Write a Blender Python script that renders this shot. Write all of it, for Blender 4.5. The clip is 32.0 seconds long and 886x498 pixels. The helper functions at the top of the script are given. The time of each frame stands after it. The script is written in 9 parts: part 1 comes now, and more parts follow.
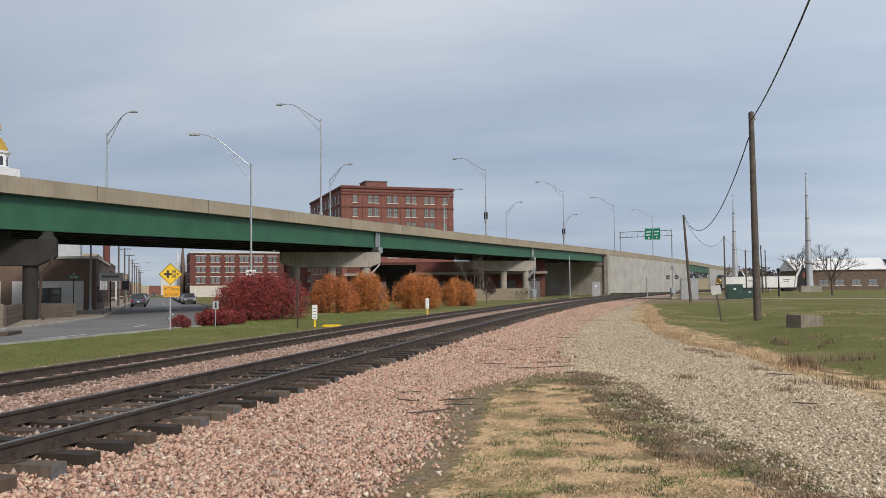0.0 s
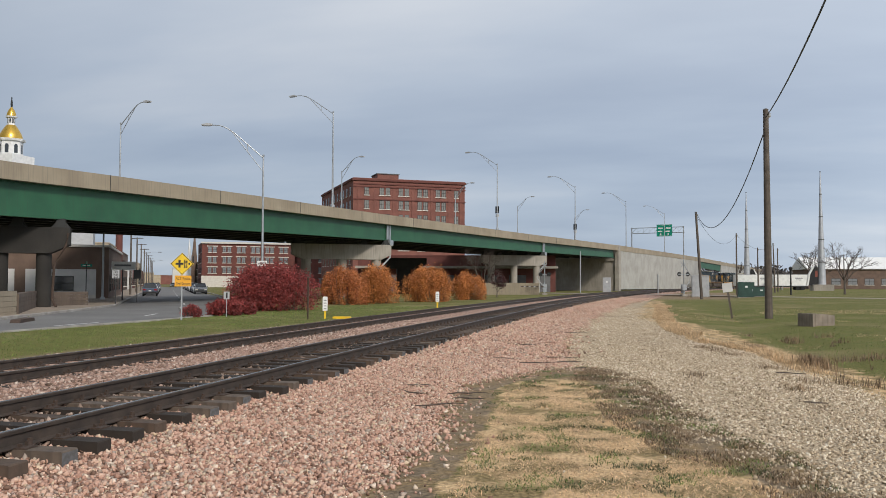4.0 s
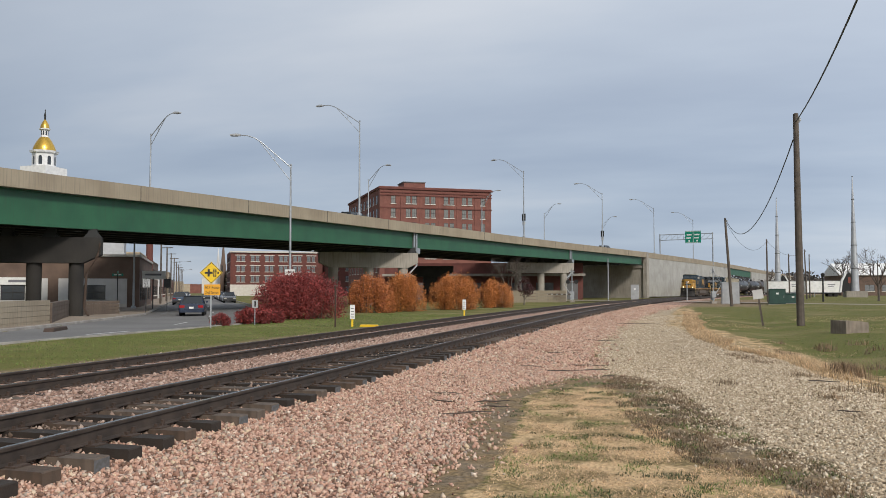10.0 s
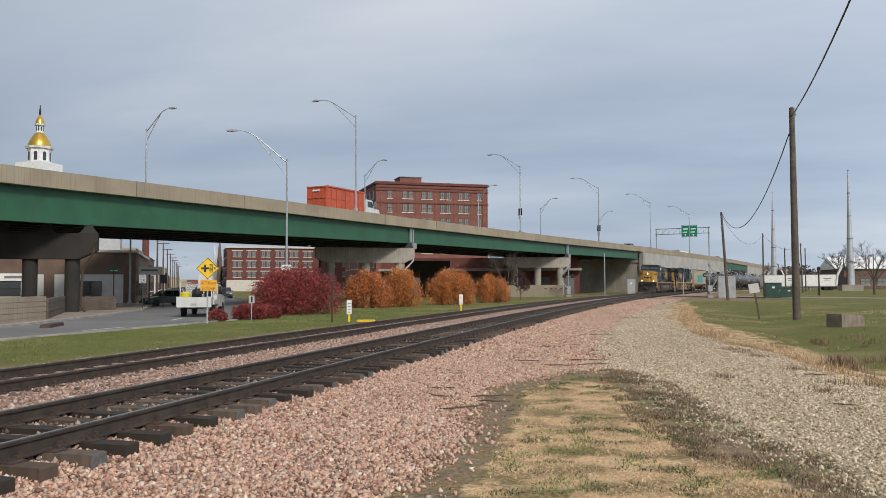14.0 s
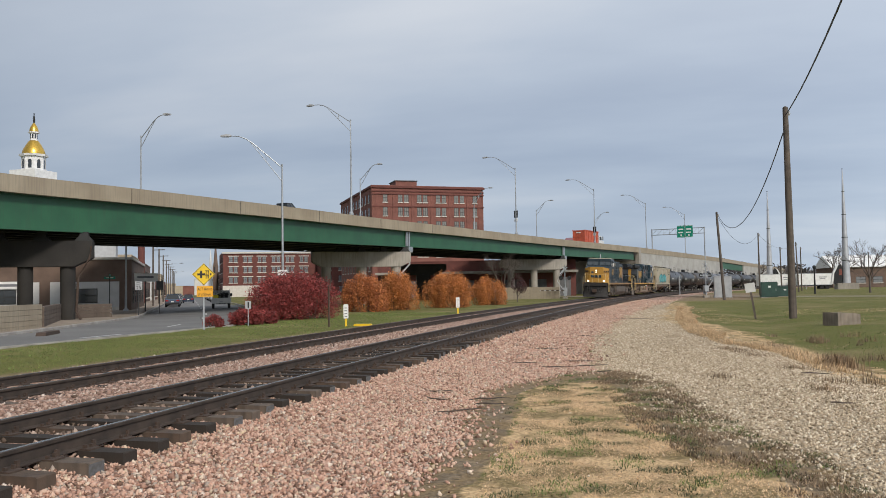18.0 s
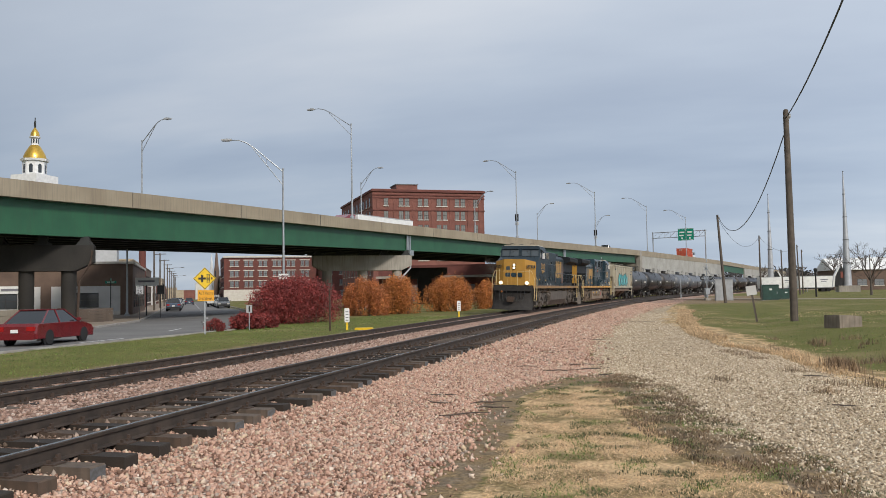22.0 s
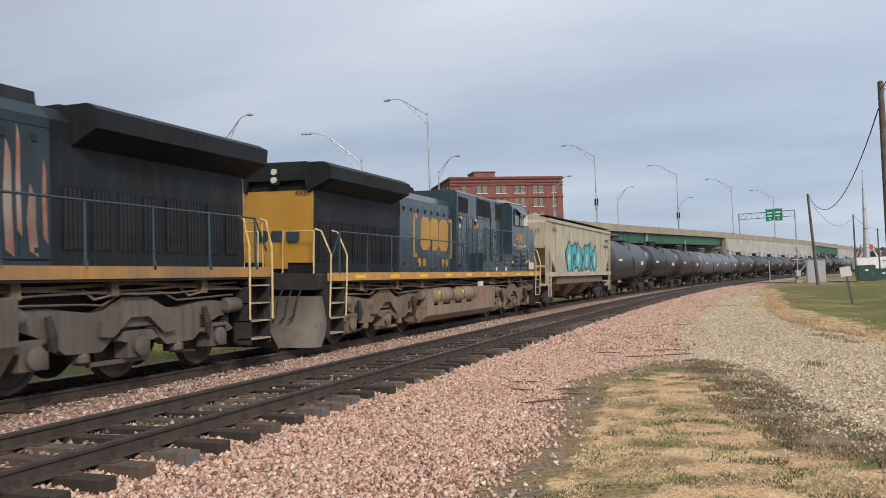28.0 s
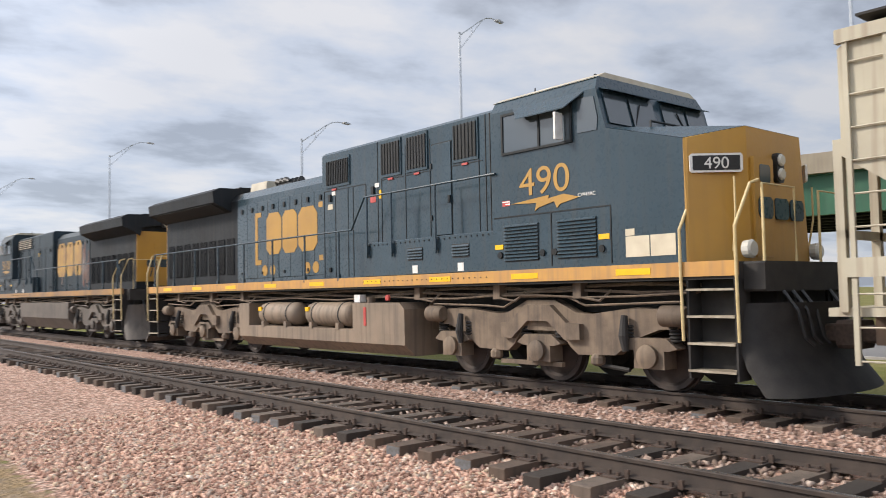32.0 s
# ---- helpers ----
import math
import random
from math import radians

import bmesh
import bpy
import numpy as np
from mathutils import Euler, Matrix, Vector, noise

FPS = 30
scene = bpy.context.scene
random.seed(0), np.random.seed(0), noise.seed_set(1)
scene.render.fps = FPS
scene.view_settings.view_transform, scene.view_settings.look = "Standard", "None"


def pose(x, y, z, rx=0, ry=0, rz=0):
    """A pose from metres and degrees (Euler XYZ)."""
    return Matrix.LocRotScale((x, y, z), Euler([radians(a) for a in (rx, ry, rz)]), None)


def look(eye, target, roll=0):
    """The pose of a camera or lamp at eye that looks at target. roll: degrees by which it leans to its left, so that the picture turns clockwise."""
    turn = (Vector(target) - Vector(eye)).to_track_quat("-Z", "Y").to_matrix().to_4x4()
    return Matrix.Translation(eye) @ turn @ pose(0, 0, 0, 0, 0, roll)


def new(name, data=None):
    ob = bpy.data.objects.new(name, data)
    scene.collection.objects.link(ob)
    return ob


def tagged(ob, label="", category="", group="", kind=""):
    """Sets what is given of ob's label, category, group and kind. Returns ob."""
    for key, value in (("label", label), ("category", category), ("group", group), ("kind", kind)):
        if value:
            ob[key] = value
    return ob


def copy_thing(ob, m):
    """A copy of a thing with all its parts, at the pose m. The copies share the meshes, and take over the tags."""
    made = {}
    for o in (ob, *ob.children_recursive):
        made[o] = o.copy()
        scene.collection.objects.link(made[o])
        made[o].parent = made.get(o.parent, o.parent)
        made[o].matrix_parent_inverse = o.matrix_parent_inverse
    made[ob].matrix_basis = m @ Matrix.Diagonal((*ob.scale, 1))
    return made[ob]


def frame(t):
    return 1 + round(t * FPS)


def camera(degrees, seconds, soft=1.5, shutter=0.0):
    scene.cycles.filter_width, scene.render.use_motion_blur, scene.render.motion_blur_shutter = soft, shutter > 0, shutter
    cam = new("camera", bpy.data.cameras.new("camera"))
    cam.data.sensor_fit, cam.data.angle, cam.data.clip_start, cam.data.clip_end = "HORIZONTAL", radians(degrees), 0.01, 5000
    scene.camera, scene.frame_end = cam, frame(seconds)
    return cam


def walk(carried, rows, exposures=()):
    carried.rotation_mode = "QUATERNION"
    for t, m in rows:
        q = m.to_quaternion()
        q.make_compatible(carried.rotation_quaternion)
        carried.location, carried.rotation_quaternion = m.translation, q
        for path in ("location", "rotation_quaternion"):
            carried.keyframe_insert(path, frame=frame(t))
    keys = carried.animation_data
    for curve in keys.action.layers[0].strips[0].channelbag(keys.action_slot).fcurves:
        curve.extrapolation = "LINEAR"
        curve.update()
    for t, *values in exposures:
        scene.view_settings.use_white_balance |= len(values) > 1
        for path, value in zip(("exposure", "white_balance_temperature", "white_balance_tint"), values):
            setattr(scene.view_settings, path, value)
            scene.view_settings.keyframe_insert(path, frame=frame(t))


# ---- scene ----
EYE_Z = 1.435
cam = camera(57.0, 32.0, 0.6, 0.12)
# seconds, yaw (counter-clockwise from the track), pitch, lean
TURN = [
    (0.0, 12.80, 2.77, 0.67),
    (0.5, 12.76, 2.52, 0.56),
    (1.0, 12.62, 2.31, 0.37),
    (1.5, 12.60, 2.14, 0.29),
    (2.0, 12.77, 2.09, 0.10),
    (2.5, 13.14, 2.09, 0.05),
    (4.5, 13.63, 2.50, -0.22),
    (5.0, 13.89, 2.75, -0.28),
    (5.5, 14.46, 3.02, -0.39),
    (6.0, 15.09, 3.21, -0.47),
    (6.5, 15.45, 3.29, -0.55),
    (7.0, 15.53, 3.28, -0.57),
    (7.5, 15.47, 3.23, -0.53),
    (8.0, 15.48, 3.14, -0.46),
    (8.5, 15.54, 3.03, -0.40),
    (9.0, 15.57, 2.96, -0.25),
    (9.5, 15.51, 2.89, -0.13),
    (10.0, 15.40, 2.87, 0.05),
    (10.5, 15.30, 2.83, 0.19),
    (11.0, 15.26, 2.77, 0.26),
    (11.5, 15.23, 2.70, 0.23),
    (12.0, 15.23, 2.58, 0.24),
    (12.5, 15.21, 2.45, 0.25),
    (13.0, 15.21, 2.43, 0.22),
    (13.5, 15.19, 2.44, 0.20),
    (14.0, 15.17, 2.51, 0.22),
    (14.5, 15.13, 2.60, 0.36),
    (16.5, 15.14, 2.67, 0.76),
    (17.0, 15.14, 2.68, 0.84),
    (17.5, 15.05, 2.71, 0.95),
    (18.0, 14.93, 2.73, 0.91),
    (18.5, 14.81, 2.75, 0.84),
    (19.0, 14.69, 2.77, 0.82),
    (19.5, 14.64, 2.78, 0.80),
    (20.0, 14.64, 2.81, 0.80),
    (20.5, 14.68, 2.84, 0.89),
    (21.0, 14.77, 2.86, 0.93),
    (21.5, 14.88, 2.90, 1.04),
    (22.0, 15.00, 2.98, 1.05),
    (22.5, 15.19, 3.10, 1.05),
    (23.0, 15.40, 3.29, 1.02),
    (23.5, 15.64, 3.45, 1.00),
    (24.0, 15.81, 3.57, 1.07),
    (24.5, 15.89, 3.62, 1.17),
    (26.5, 17.11, 2.99, 1.70),
    (27.0, 17.91, 2.75, 1.83),
    (27.5, 18.96, 2.50, 2.00),
    (28.0, 20.59, 2.26, 2.06),
    (28.5, 23.19, 2.02, 2.06),
    (29.0, 27.78, 1.95, 1.85),
    (29.5, 34.70, 2.01, 2.28),
    (30.0, 45.83, 2.76, 2.19),
    (30.4, 61.43, 3.12, 1.21),
    (31.0, 91.18, 4.01, 0.59),
    (31.3, 108.84, 3.66, 0.81),
    (31.6, 124.58, 3.52, 0.67),
    (32.0, 139.90, 3.08, 1.06),
]
# the turning body carries the eye a little
SWAY = [(0.0, 0.0, 0.0), (29.0, 0.0, 0.0), (30.0, 0.09, 0.0), (31.0, 0.04, 0.0), (32.0, 0.2, 0.08)]
walk(cam, [(t, pose(float(np.interp(t, [k[0] for k in SWAY], [k[1] for k in SWAY])), 0, EYE_Z + float(np.interp(t, [k[0] for k in SWAY], [k[2] for k in SWAY])), 90 + p, r, y)) for t, y, p, r in TURN],
     exposures=((0, -0.05, 6500, 10), (26.0, 0.0, 6500, 10), (28.0, 0.13, 6550, 11), (29.0, 0.22, 6550, 11), (30.0, 0.34, 6500, 11), (31.0, 0.92, 6250, 12), (31.5, 0.86, 6400, 12), (32, 0.68, 6600, 13)))

# ---- light ----
SUN_AZ, SUN_EL = 222.0, 34.0


def make_world():
    w = bpy.data.worlds.new("overcast_sky")
    w.use_nodes = True
    nt = w.node_tree
    n, l = nt.nodes, nt.links
    n.clear()
    out = n.new("ShaderNodeOutputWorld")
    sky = n.new("ShaderNodeTexSky")
    sky.sky_type, sky.sun_disc = "NISHITA", False
    sky.sun_elevation, sky.sun_rotation = radians(SUN_EL), radians(-SUN_AZ)
    bsky = n.new("ShaderNodeBackground")
    bsky.inputs[1].default_value = 0.1
    l.new(sky.outputs[0], bsky.inputs[0])
    tc = n.new("ShaderNodeTexCoord")
    sep = n.new("ShaderNodeSeparateXYZ")
    l.new(tc.outputs["Generated"], sep.inputs[0])
    # cloud sheet: direction spread over a flat layer
    add = n.new("ShaderNodeMath"); add.operation = "ADD"; add.inputs[1].default_value = 0.16
    l.new(sep.outputs[2], add.inputs[0])
    mx = n.new("ShaderNodeMath"); mx.operation = "MAXIMUM"; mx.inputs[1].default_value = 0.05
    l.new(add.outputs[0], mx.inputs[0])
    dv = n.new("ShaderNodeVectorMath"); dv.operation = "DIVIDE"
    cmb = n.new("ShaderNodeCombineXYZ")
    for i in range(3):
        l.new(mx.outputs[0], cmb.inputs[i])
    l.new(tc.outputs["Generated"], dv.inputs[0]); l.new(cmb.outputs[0], dv.inputs[1])
    mp = n.new("ShaderNodeMapping")
    mp.inputs["Scale"].default_value = (0.42, 0.9, 0.0)
    mp.inputs["Rotation"].default_value = (0, 0, radians(-14))
    mp.inputs["Location"].default_value = CLOUD_AT
    l.new(dv.outputs[0], mp.inputs[0])
    nz = n.new("ShaderNodeTexNoise")
    nz.inputs["Scale"].default_value, nz.inputs["Detail"].default_value, nz.inputs["Roughness"].default_value = 0.85, 6, 0.5
    l.new(mp.outputs[0], nz.inputs["Vector"])
    ramp = n.new("ShaderNodeValToRGB")
    e = ramp.color_ramp.elements
    e[0].position, e[0].color = 0.34, (0.315, 0.405, 0.555, 1)
    e[1].position, e[1].color = 0.64, (0.76, 0.815, 0.885, 1)
    m1 = ramp.color_ramp.elements.new(0.5); m1.color = (0.505, 0.60, 0.73, 1)
    l.new(nz.outputs[0], ramp.inputs[0])
    # pale rim at the horizon, brighter overhead
    hr = n.new("ShaderNodeValToRGB")
    h = hr.color_ramp.elements
    h[0].position, h[0].color = 0.0, (0.61, 0.715, 0.865, 1)
    h[1].position, h[1].color = 0.5, (0.9, 0.92, 0.97, 1)
    a = hr.color_ramp.elements.new(0.16); a.color = (0.475, 0.555, 0.70, 1)
    b = hr.color_ramp.elements.new(0.32); b.color = (0.75, 0.79, 0.865, 1)
    l.new(sep.outputs[2], hr.inputs[0])
    mixc = n.new("ShaderNodeMix"); mixc.data_type = "RGBA"; mixc.inputs[0].default_value = 0.42
    l.new(ramp.outputs[0], mixc.inputs[6]); l.new(hr.outputs[0], mixc.inputs[7])
    # thin broken cloud towards the hidden sun
    dot = n.new("ShaderNodeVectorMath"); dot.operation = "DOT_PRODUCT"
    sa = radians(SUN_AZ)
    dot.inputs[1].default_value = (-math.sin(sa) * 0.85, math.cos(sa) * 0.85, 0.52)
    l.new(tc.outputs["Generated"], dot.inputs[0])
    mr = n.new("ShaderNodeMapRange")
    mr.inputs[1].default_value, mr.inputs[2].default_value, mr.inputs[3].default_value, mr.inputs[4].default_value = -0.85, -0.25, 0.77, 1.02
    l.new(dot.outputs["Value"], mr.inputs[0])
    # the cover breaks up towards the south
    n2 = n.new("ShaderNodeTexNoise")
    n2.inputs["Scale"].default_value, n2.inputs["Detail"].default_value, n2.inputs["Roughness"].default_value = 2.6, 7, 0.55
    mp2 = n.new("ShaderNodeMapping")
    mp2.inputs["Scale"].default_value = (0.55, 0.7, 0.0)
    mp2.inputs["Rotation"].default_value = (0, 0, radians(25))
    l.new(dv.outputs[0], mp2.inputs[0]); l.new(mp2.outputs[0], n2.inputs["Vector"])
    r2 = n.new("ShaderNodeValToRGB")
    q = r2.color_ramp.elements
    q[0].position, q[0].color = 0.38, (0.2, 0.225, 0.265, 1)
    q[1].position, q[1].color = 0.6, (0.45, 0.455, 0.46, 1)
    q2 = r2.color_ramp.elements.new(0.48); q2.color = (0.33, 0.37, 0.43, 1)
    l.new(n2.outputs[0], r2.inputs[0])
    south = n.new("ShaderNodeMapRange")
    south.inputs[1].default_value, south.inputs[2].default_value, south.inputs[3].default_value, south.inputs[4].default_value = 0.75, -0.35, 0.0, 0.85
    l.new(sep.outputs[1], south.inputs[0])
    mixd = n.new("ShaderNodeMix"); mixd.data_type = "RGBA"
    l.new(south.outputs[0], mixd.inputs[0]); l.new(mixc.outputs[2], mixd.inputs[6]); l.new(r2.outputs[0], mixd.inputs[7])
    bc = n.new("ShaderNodeBackground")
    # bright veil of cloud round the hidden sun
    veil = n.new("ShaderNodeMapRange"); veil.interpolation_type = "SMOOTHSTEP"
    veil.inputs[1].default_value, veil.inputs[2].default_value, veil.inputs[3].default_value, veil.inputs[4].default_value = 0.45, 1.0, 0.0, 0.95
    l.new(dot.outputs["Value"], veil.inputs[0])
    both = n.new("ShaderNodeMath"); both.operation = "ADD"
    l.new(mr.outputs[0], both.inputs[0]); l.new(veil.outputs[0], both.inputs[1])
    # the cover thins out in the east
    east = n.new("ShaderNodeMapRange"); east.interpolation_type = "SMOOTHSTEP"
    east.inputs[1].default_value, east.inputs[2].default_value, east.inputs[3].default_value, east.inputs[4].default_value = 0.15, 0.95, 0.0, 0.4
    l.new(sep.outputs[0], east.inputs[0])
    all3 = n.new("ShaderNodeMath"); all3.operation = "ADD"
    l.new(both.outputs[0], all3.inputs[0]); l.new(east.outputs[0], all3.inputs[1])
    # and thickens towards the west
    west = n.new("ShaderNodeMapRange"); west.interpolation_type = "SMOOTHSTEP"
    west.inputs[1].default_value, west.inputs[2].default_value, west.inputs[3].default_value, west.inputs[4].default_value = -1.0, -0.5, -0.17, 0.0
    l.new(sep.outputs[0], west.inputs[0])
    dim = n.new("ShaderNodeMath"); dim.operation = "ADD"
    l.new(all3.outputs[0], dim.inputs[0]); l.new(west.outputs[0], dim.inputs[1])
    l.new(mixd.outputs[2], bc.inputs[0]); l.new(dim.outputs[0], bc.inputs[1])
    mix = n.new("ShaderNodeMixShader"); mix.inputs[0].default_value = 0.92
    l.new(bsky.outputs[0], mix.inputs[1]); l.new(bc.outputs[0], mix.inputs[2])
    l.new(mix.outputs[0], out.inputs[0])
    scene.world = w


CLOUD_AT = (0.0, 0.0, 0.0)
make_world()
sun = new("sun", bpy.data.lights.new("sun", "SUN"))
sun.data.energy, sun.data.angle, sun.data.color = 2.65, radians(10), (1.0, 0.93, 0.83)
_a, _e = radians(SUN_AZ), radians(SUN_EL)
sun.matrix_world = look((0, 0, 0), (math.sin(_a) * math.cos(_e), -math.cos(_a) * math.cos(_e), -math.sin(_e)))
sun.location = (0, 0, 60)


# ---- materials ----
def mat(name, c1, c2=None, rough=0.7, metal=0.0, scale=6.0, fine=60.0, bump=0.15, dist=0.01, mixpos=(0.35, 0.65), streak=None, coat=0.0, island=0.0):
    """Two-scale noise between c1 and c2, with fine relief. streak: (colour, amount) of drips that run down."""
    m = bpy.data.materials.new(name)
    m.use_nodes = True
    nt = m.node_tree
    n, l = nt.nodes, nt.links
    bs = n["Principled BSDF"]
    bs.inputs["Roughness"].default_value, bs.inputs["Metallic"].default_value = rough, metal
    bs.inputs["Coat Weight"].default_value, bs.inputs["Coat Roughness"].default_value, bs.inputs["Coat IOR"].default_value = coat, 0.07, 1.5
    c2 = c2 or tuple(0.75 * v for v in c1)
    tc = n.new("ShaderNodeTexCoord")
    nz = n.new("ShaderNodeTexNoise")
    nz.inputs["Scale"].default_value, nz.inputs["Detail"].default_value = scale, 5
    l.new(tc.outputs["Object"], nz.inputs["Vector"])
    rp = n.new("ShaderNodeValToRGB")
    rp.color_ramp.elements[0].position, rp.color_ramp.elements[1].position = mixpos
    rp.color_ramp.elements[0].color, rp.color_ramp.elements[1].color = (*c1, 1), (*c2, 1)
    l.new(nz.outputs[0], rp.inputs[0])
    col = rp.outputs[0]
    fz = n.new("ShaderNodeTexNoise")
    fz.inputs["Scale"].default_value, fz.inputs["Detail"].default_value = fine, 3
    l.new(tc.outputs["Object"], fz.inputs["Vector"])
    if streak:
        mp = n.new("ShaderNodeMapping")
        mp.inputs["Scale"].default_value = (7.0, 7.0, 0.35)
        l.new(tc.outputs["Object"], mp.inputs[0])
        sz = n.new("ShaderNodeTexNoise")
        sz.inputs["Scale"].default_value, sz.inputs["Detail"].default_value = 1.3, 4
        l.new(mp.outputs[0], sz.inputs["Vector"])
        sr = n.new("ShaderNodeValToRGB")
        sr.color_ramp.elements[0].position, sr.color_ramp.elements[1].position = 0.48, 0.72
        sr.color_ramp.elements[0].color, sr.color_ramp.elements[1].color = (0, 0, 0, 1), (streak[1],) * 3 + (1,)
        l.new(sz.outputs[0], sr.inputs[0])
        mx = n.new("ShaderNodeMix"); mx.data_type = "RGBA"
        mx.inputs[7].default_value = (*streak[0], 1)
        l.new(sr.outputs[0], mx.inputs[0]); l.new(col, mx.inputs[6])
        col = mx.outputs[2]
    if island:
        oi = n.new("ShaderNodeNewGeometry")
        hv = n.new("ShaderNodeHueSaturation")
        mr = n.new("ShaderNodeMapRange")
        mr.inputs[3].default_value, mr.inputs[4].default_value = 1 - island, 1 + island
        l.new(oi.outputs["Random Per Island"], mr.inputs[0]); l.new(mr.outputs[0], hv.inputs["Value"])
        l.new(col, hv.inputs["Color"])
        col = hv.outputs[0]
    l.new(col, bs.inputs["Base Color"])
    rr = n.new("ShaderNodeMapRange")
    rr.inputs[3].default_value, rr.inputs[4].default_value = max(0.02, rough - 0.12), min(1, rough + 0.1)
    l.new(fz.outputs[0], rr.inputs[0]); l.new(rr.outputs[0], bs.inputs["Roughness"])
    if bump:
        bp = n.new("ShaderNodeBump")
        bp.inputs["Strength"].default_value, bp.inputs["Distance"].default_value = bump, dist
        l.new(fz.outputs[0], bp.inputs["Height"]); l.new(bp.outputs[0], bs.inputs["Normal"])
    return m


def glow(name, c, strength):
    m = mat(name, c, c, 0.3, bump=0)
    b = m.node_tree.nodes["Principled BSDF"]
    b.inputs["Emission Color"].default_value, b.inputs["Emission Strength"].default_value = (*c, 1), strength
    return m


def glass(name, c, rough=0.05):
    m = mat(name, c, c, rough, bump=0)
    m.node_tree.nodes["Principled BSDF"].inputs["Specular IOR Level"].default_value = 0.8
    return m


CONCRETE = mat("concrete", (0.36, 0.33, 0.285), (0.27, 0.245, 0.21), 0.85, scale=0.5, fine=14, streak=((0.16, 0.14, 0.12), 0.55))
PARAPET = mat("parapet_concrete", (0.33, 0.28, 0.205), (0.26, 0.215, 0.155), 0.88, scale=0.4, fine=12, streak=((0.17, 0.145, 0.115), 0.5))
PALE_WALL = mat("pale_wall_concrete", (0.42, 0.41, 0.38), (0.33, 0.32, 0.29), 0.85, scale=0.35, fine=10, streak=((0.2, 0.19, 0.17), 0.7))
GREEN_STEEL = mat("green_girder_paint", (0.022, 0.105, 0.05), (0.016, 0.08, 0.04), 0.5, scale=0.6, fine=20, bump=0.05, streak=((0.03, 0.07, 0.04), 0.5))
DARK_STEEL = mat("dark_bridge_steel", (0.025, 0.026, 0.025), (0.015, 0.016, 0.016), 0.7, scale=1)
GALV = mat("galvanised_steel", (0.42, 0.44, 0.46), (0.33, 0.35, 0.37), 0.45, 0.6, scale=3, fine=80, bump=0.04)
ASPHALT = mat("worn_asphalt", (0.17, 0.165, 0.16), (0.13, 0.127, 0.124), 0.9, scale=0.25, fine=90, bump=0.3, dist=0.01)
PAVING = mat("pavement_concrete", (0.30, 0.245, 0.19), (0.21, 0.17, 0.135), 0.9, scale=0.8, fine=40)
KERB = mat("kerb_concrete", (0.36, 0.34, 0.31), (0.25, 0.23, 0.21), 0.9, scale=1.5, fine=40)
ROADPAINT = mat("road_paint", (0.62, 0.62, 0.6), (0.4, 0.4, 0.4), 0.8, scale=4)
RAIL_SIDE = mat("weathered_rail_steel", (0.06, 0.043, 0.033), (0.034, 0.025, 0.02), 0.8, 0.1, scale=5, fine=90, bump=0.2)
RAIL_TOP = mat("polished_rail_head", (0.42, 0.42, 0.43), (0.3, 0.3, 0.31), 0.25, 0.9, scale=8, bump=0.02)
RAIL_DULL = mat("dull_rail_head", (0.13, 0.12, 0.115), (0.09, 0.08, 0.075), 0.4, 0.6, scale=8, bump=0.05)
RUST = mat("rusty_iron", (0.075, 0.048, 0.035), (0.045, 0.03, 0.022), 0.9, scale=20, fine=120, bump=0.3)
WOOD_POLE = mat("weathered_pole_wood", (0.13, 0.105, 0.085), (0.085, 0.07, 0.058), 0.9, scale=4, fine=40, bump=0.4, streak=((0.05, 0.04, 0.035), 0.7))
PLAIN_WHITE = mat("white_paint", (0.78, 0.78, 0.76), (0.68, 0.68, 0.66), 0.5, scale=2, bump=0.03)
PLAIN_BLACK = mat("black_paint", (0.015, 0.015, 0.016), (0.01, 0.01, 0.01), 0.5, scale=5, bump=0.05)
RUBBER = mat("tyre_rubber", (0.018, 0.018, 0.018), (0.012, 0.012, 0.012), 0.85, scale=20)
SIGN_YELLOW = mat("sign_yellow", (0.78, 0.52, 0.02), (0.7, 0.45, 0.02), 0.45, bump=0)
SIGN_ORANGE = mat("sign_amber", (0.75, 0.36, 0.02), (0.7, 0.33, 0.02), 0.45, bump=0)
SIGN_GREEN = mat("sign_green", (0.0, 0.22, 0.14), (0.0, 0.2, 0.12), 0.45, bump=0)
GREY_BOX = mat("grey_cabinet_paint", (0.4, 0.41, 0.42), (0.33, 0.34, 0.35), 0.5, scale=2, bump=0.03)
DECAL_RED = mat("red_decal", (0.5, 0.06, 0.05), (0.4, 0.05, 0.04), 0.5, bump=0)
WIN_DARK = glass("dark_window_glass", (0.03, 0.035, 0.04), 0.08)


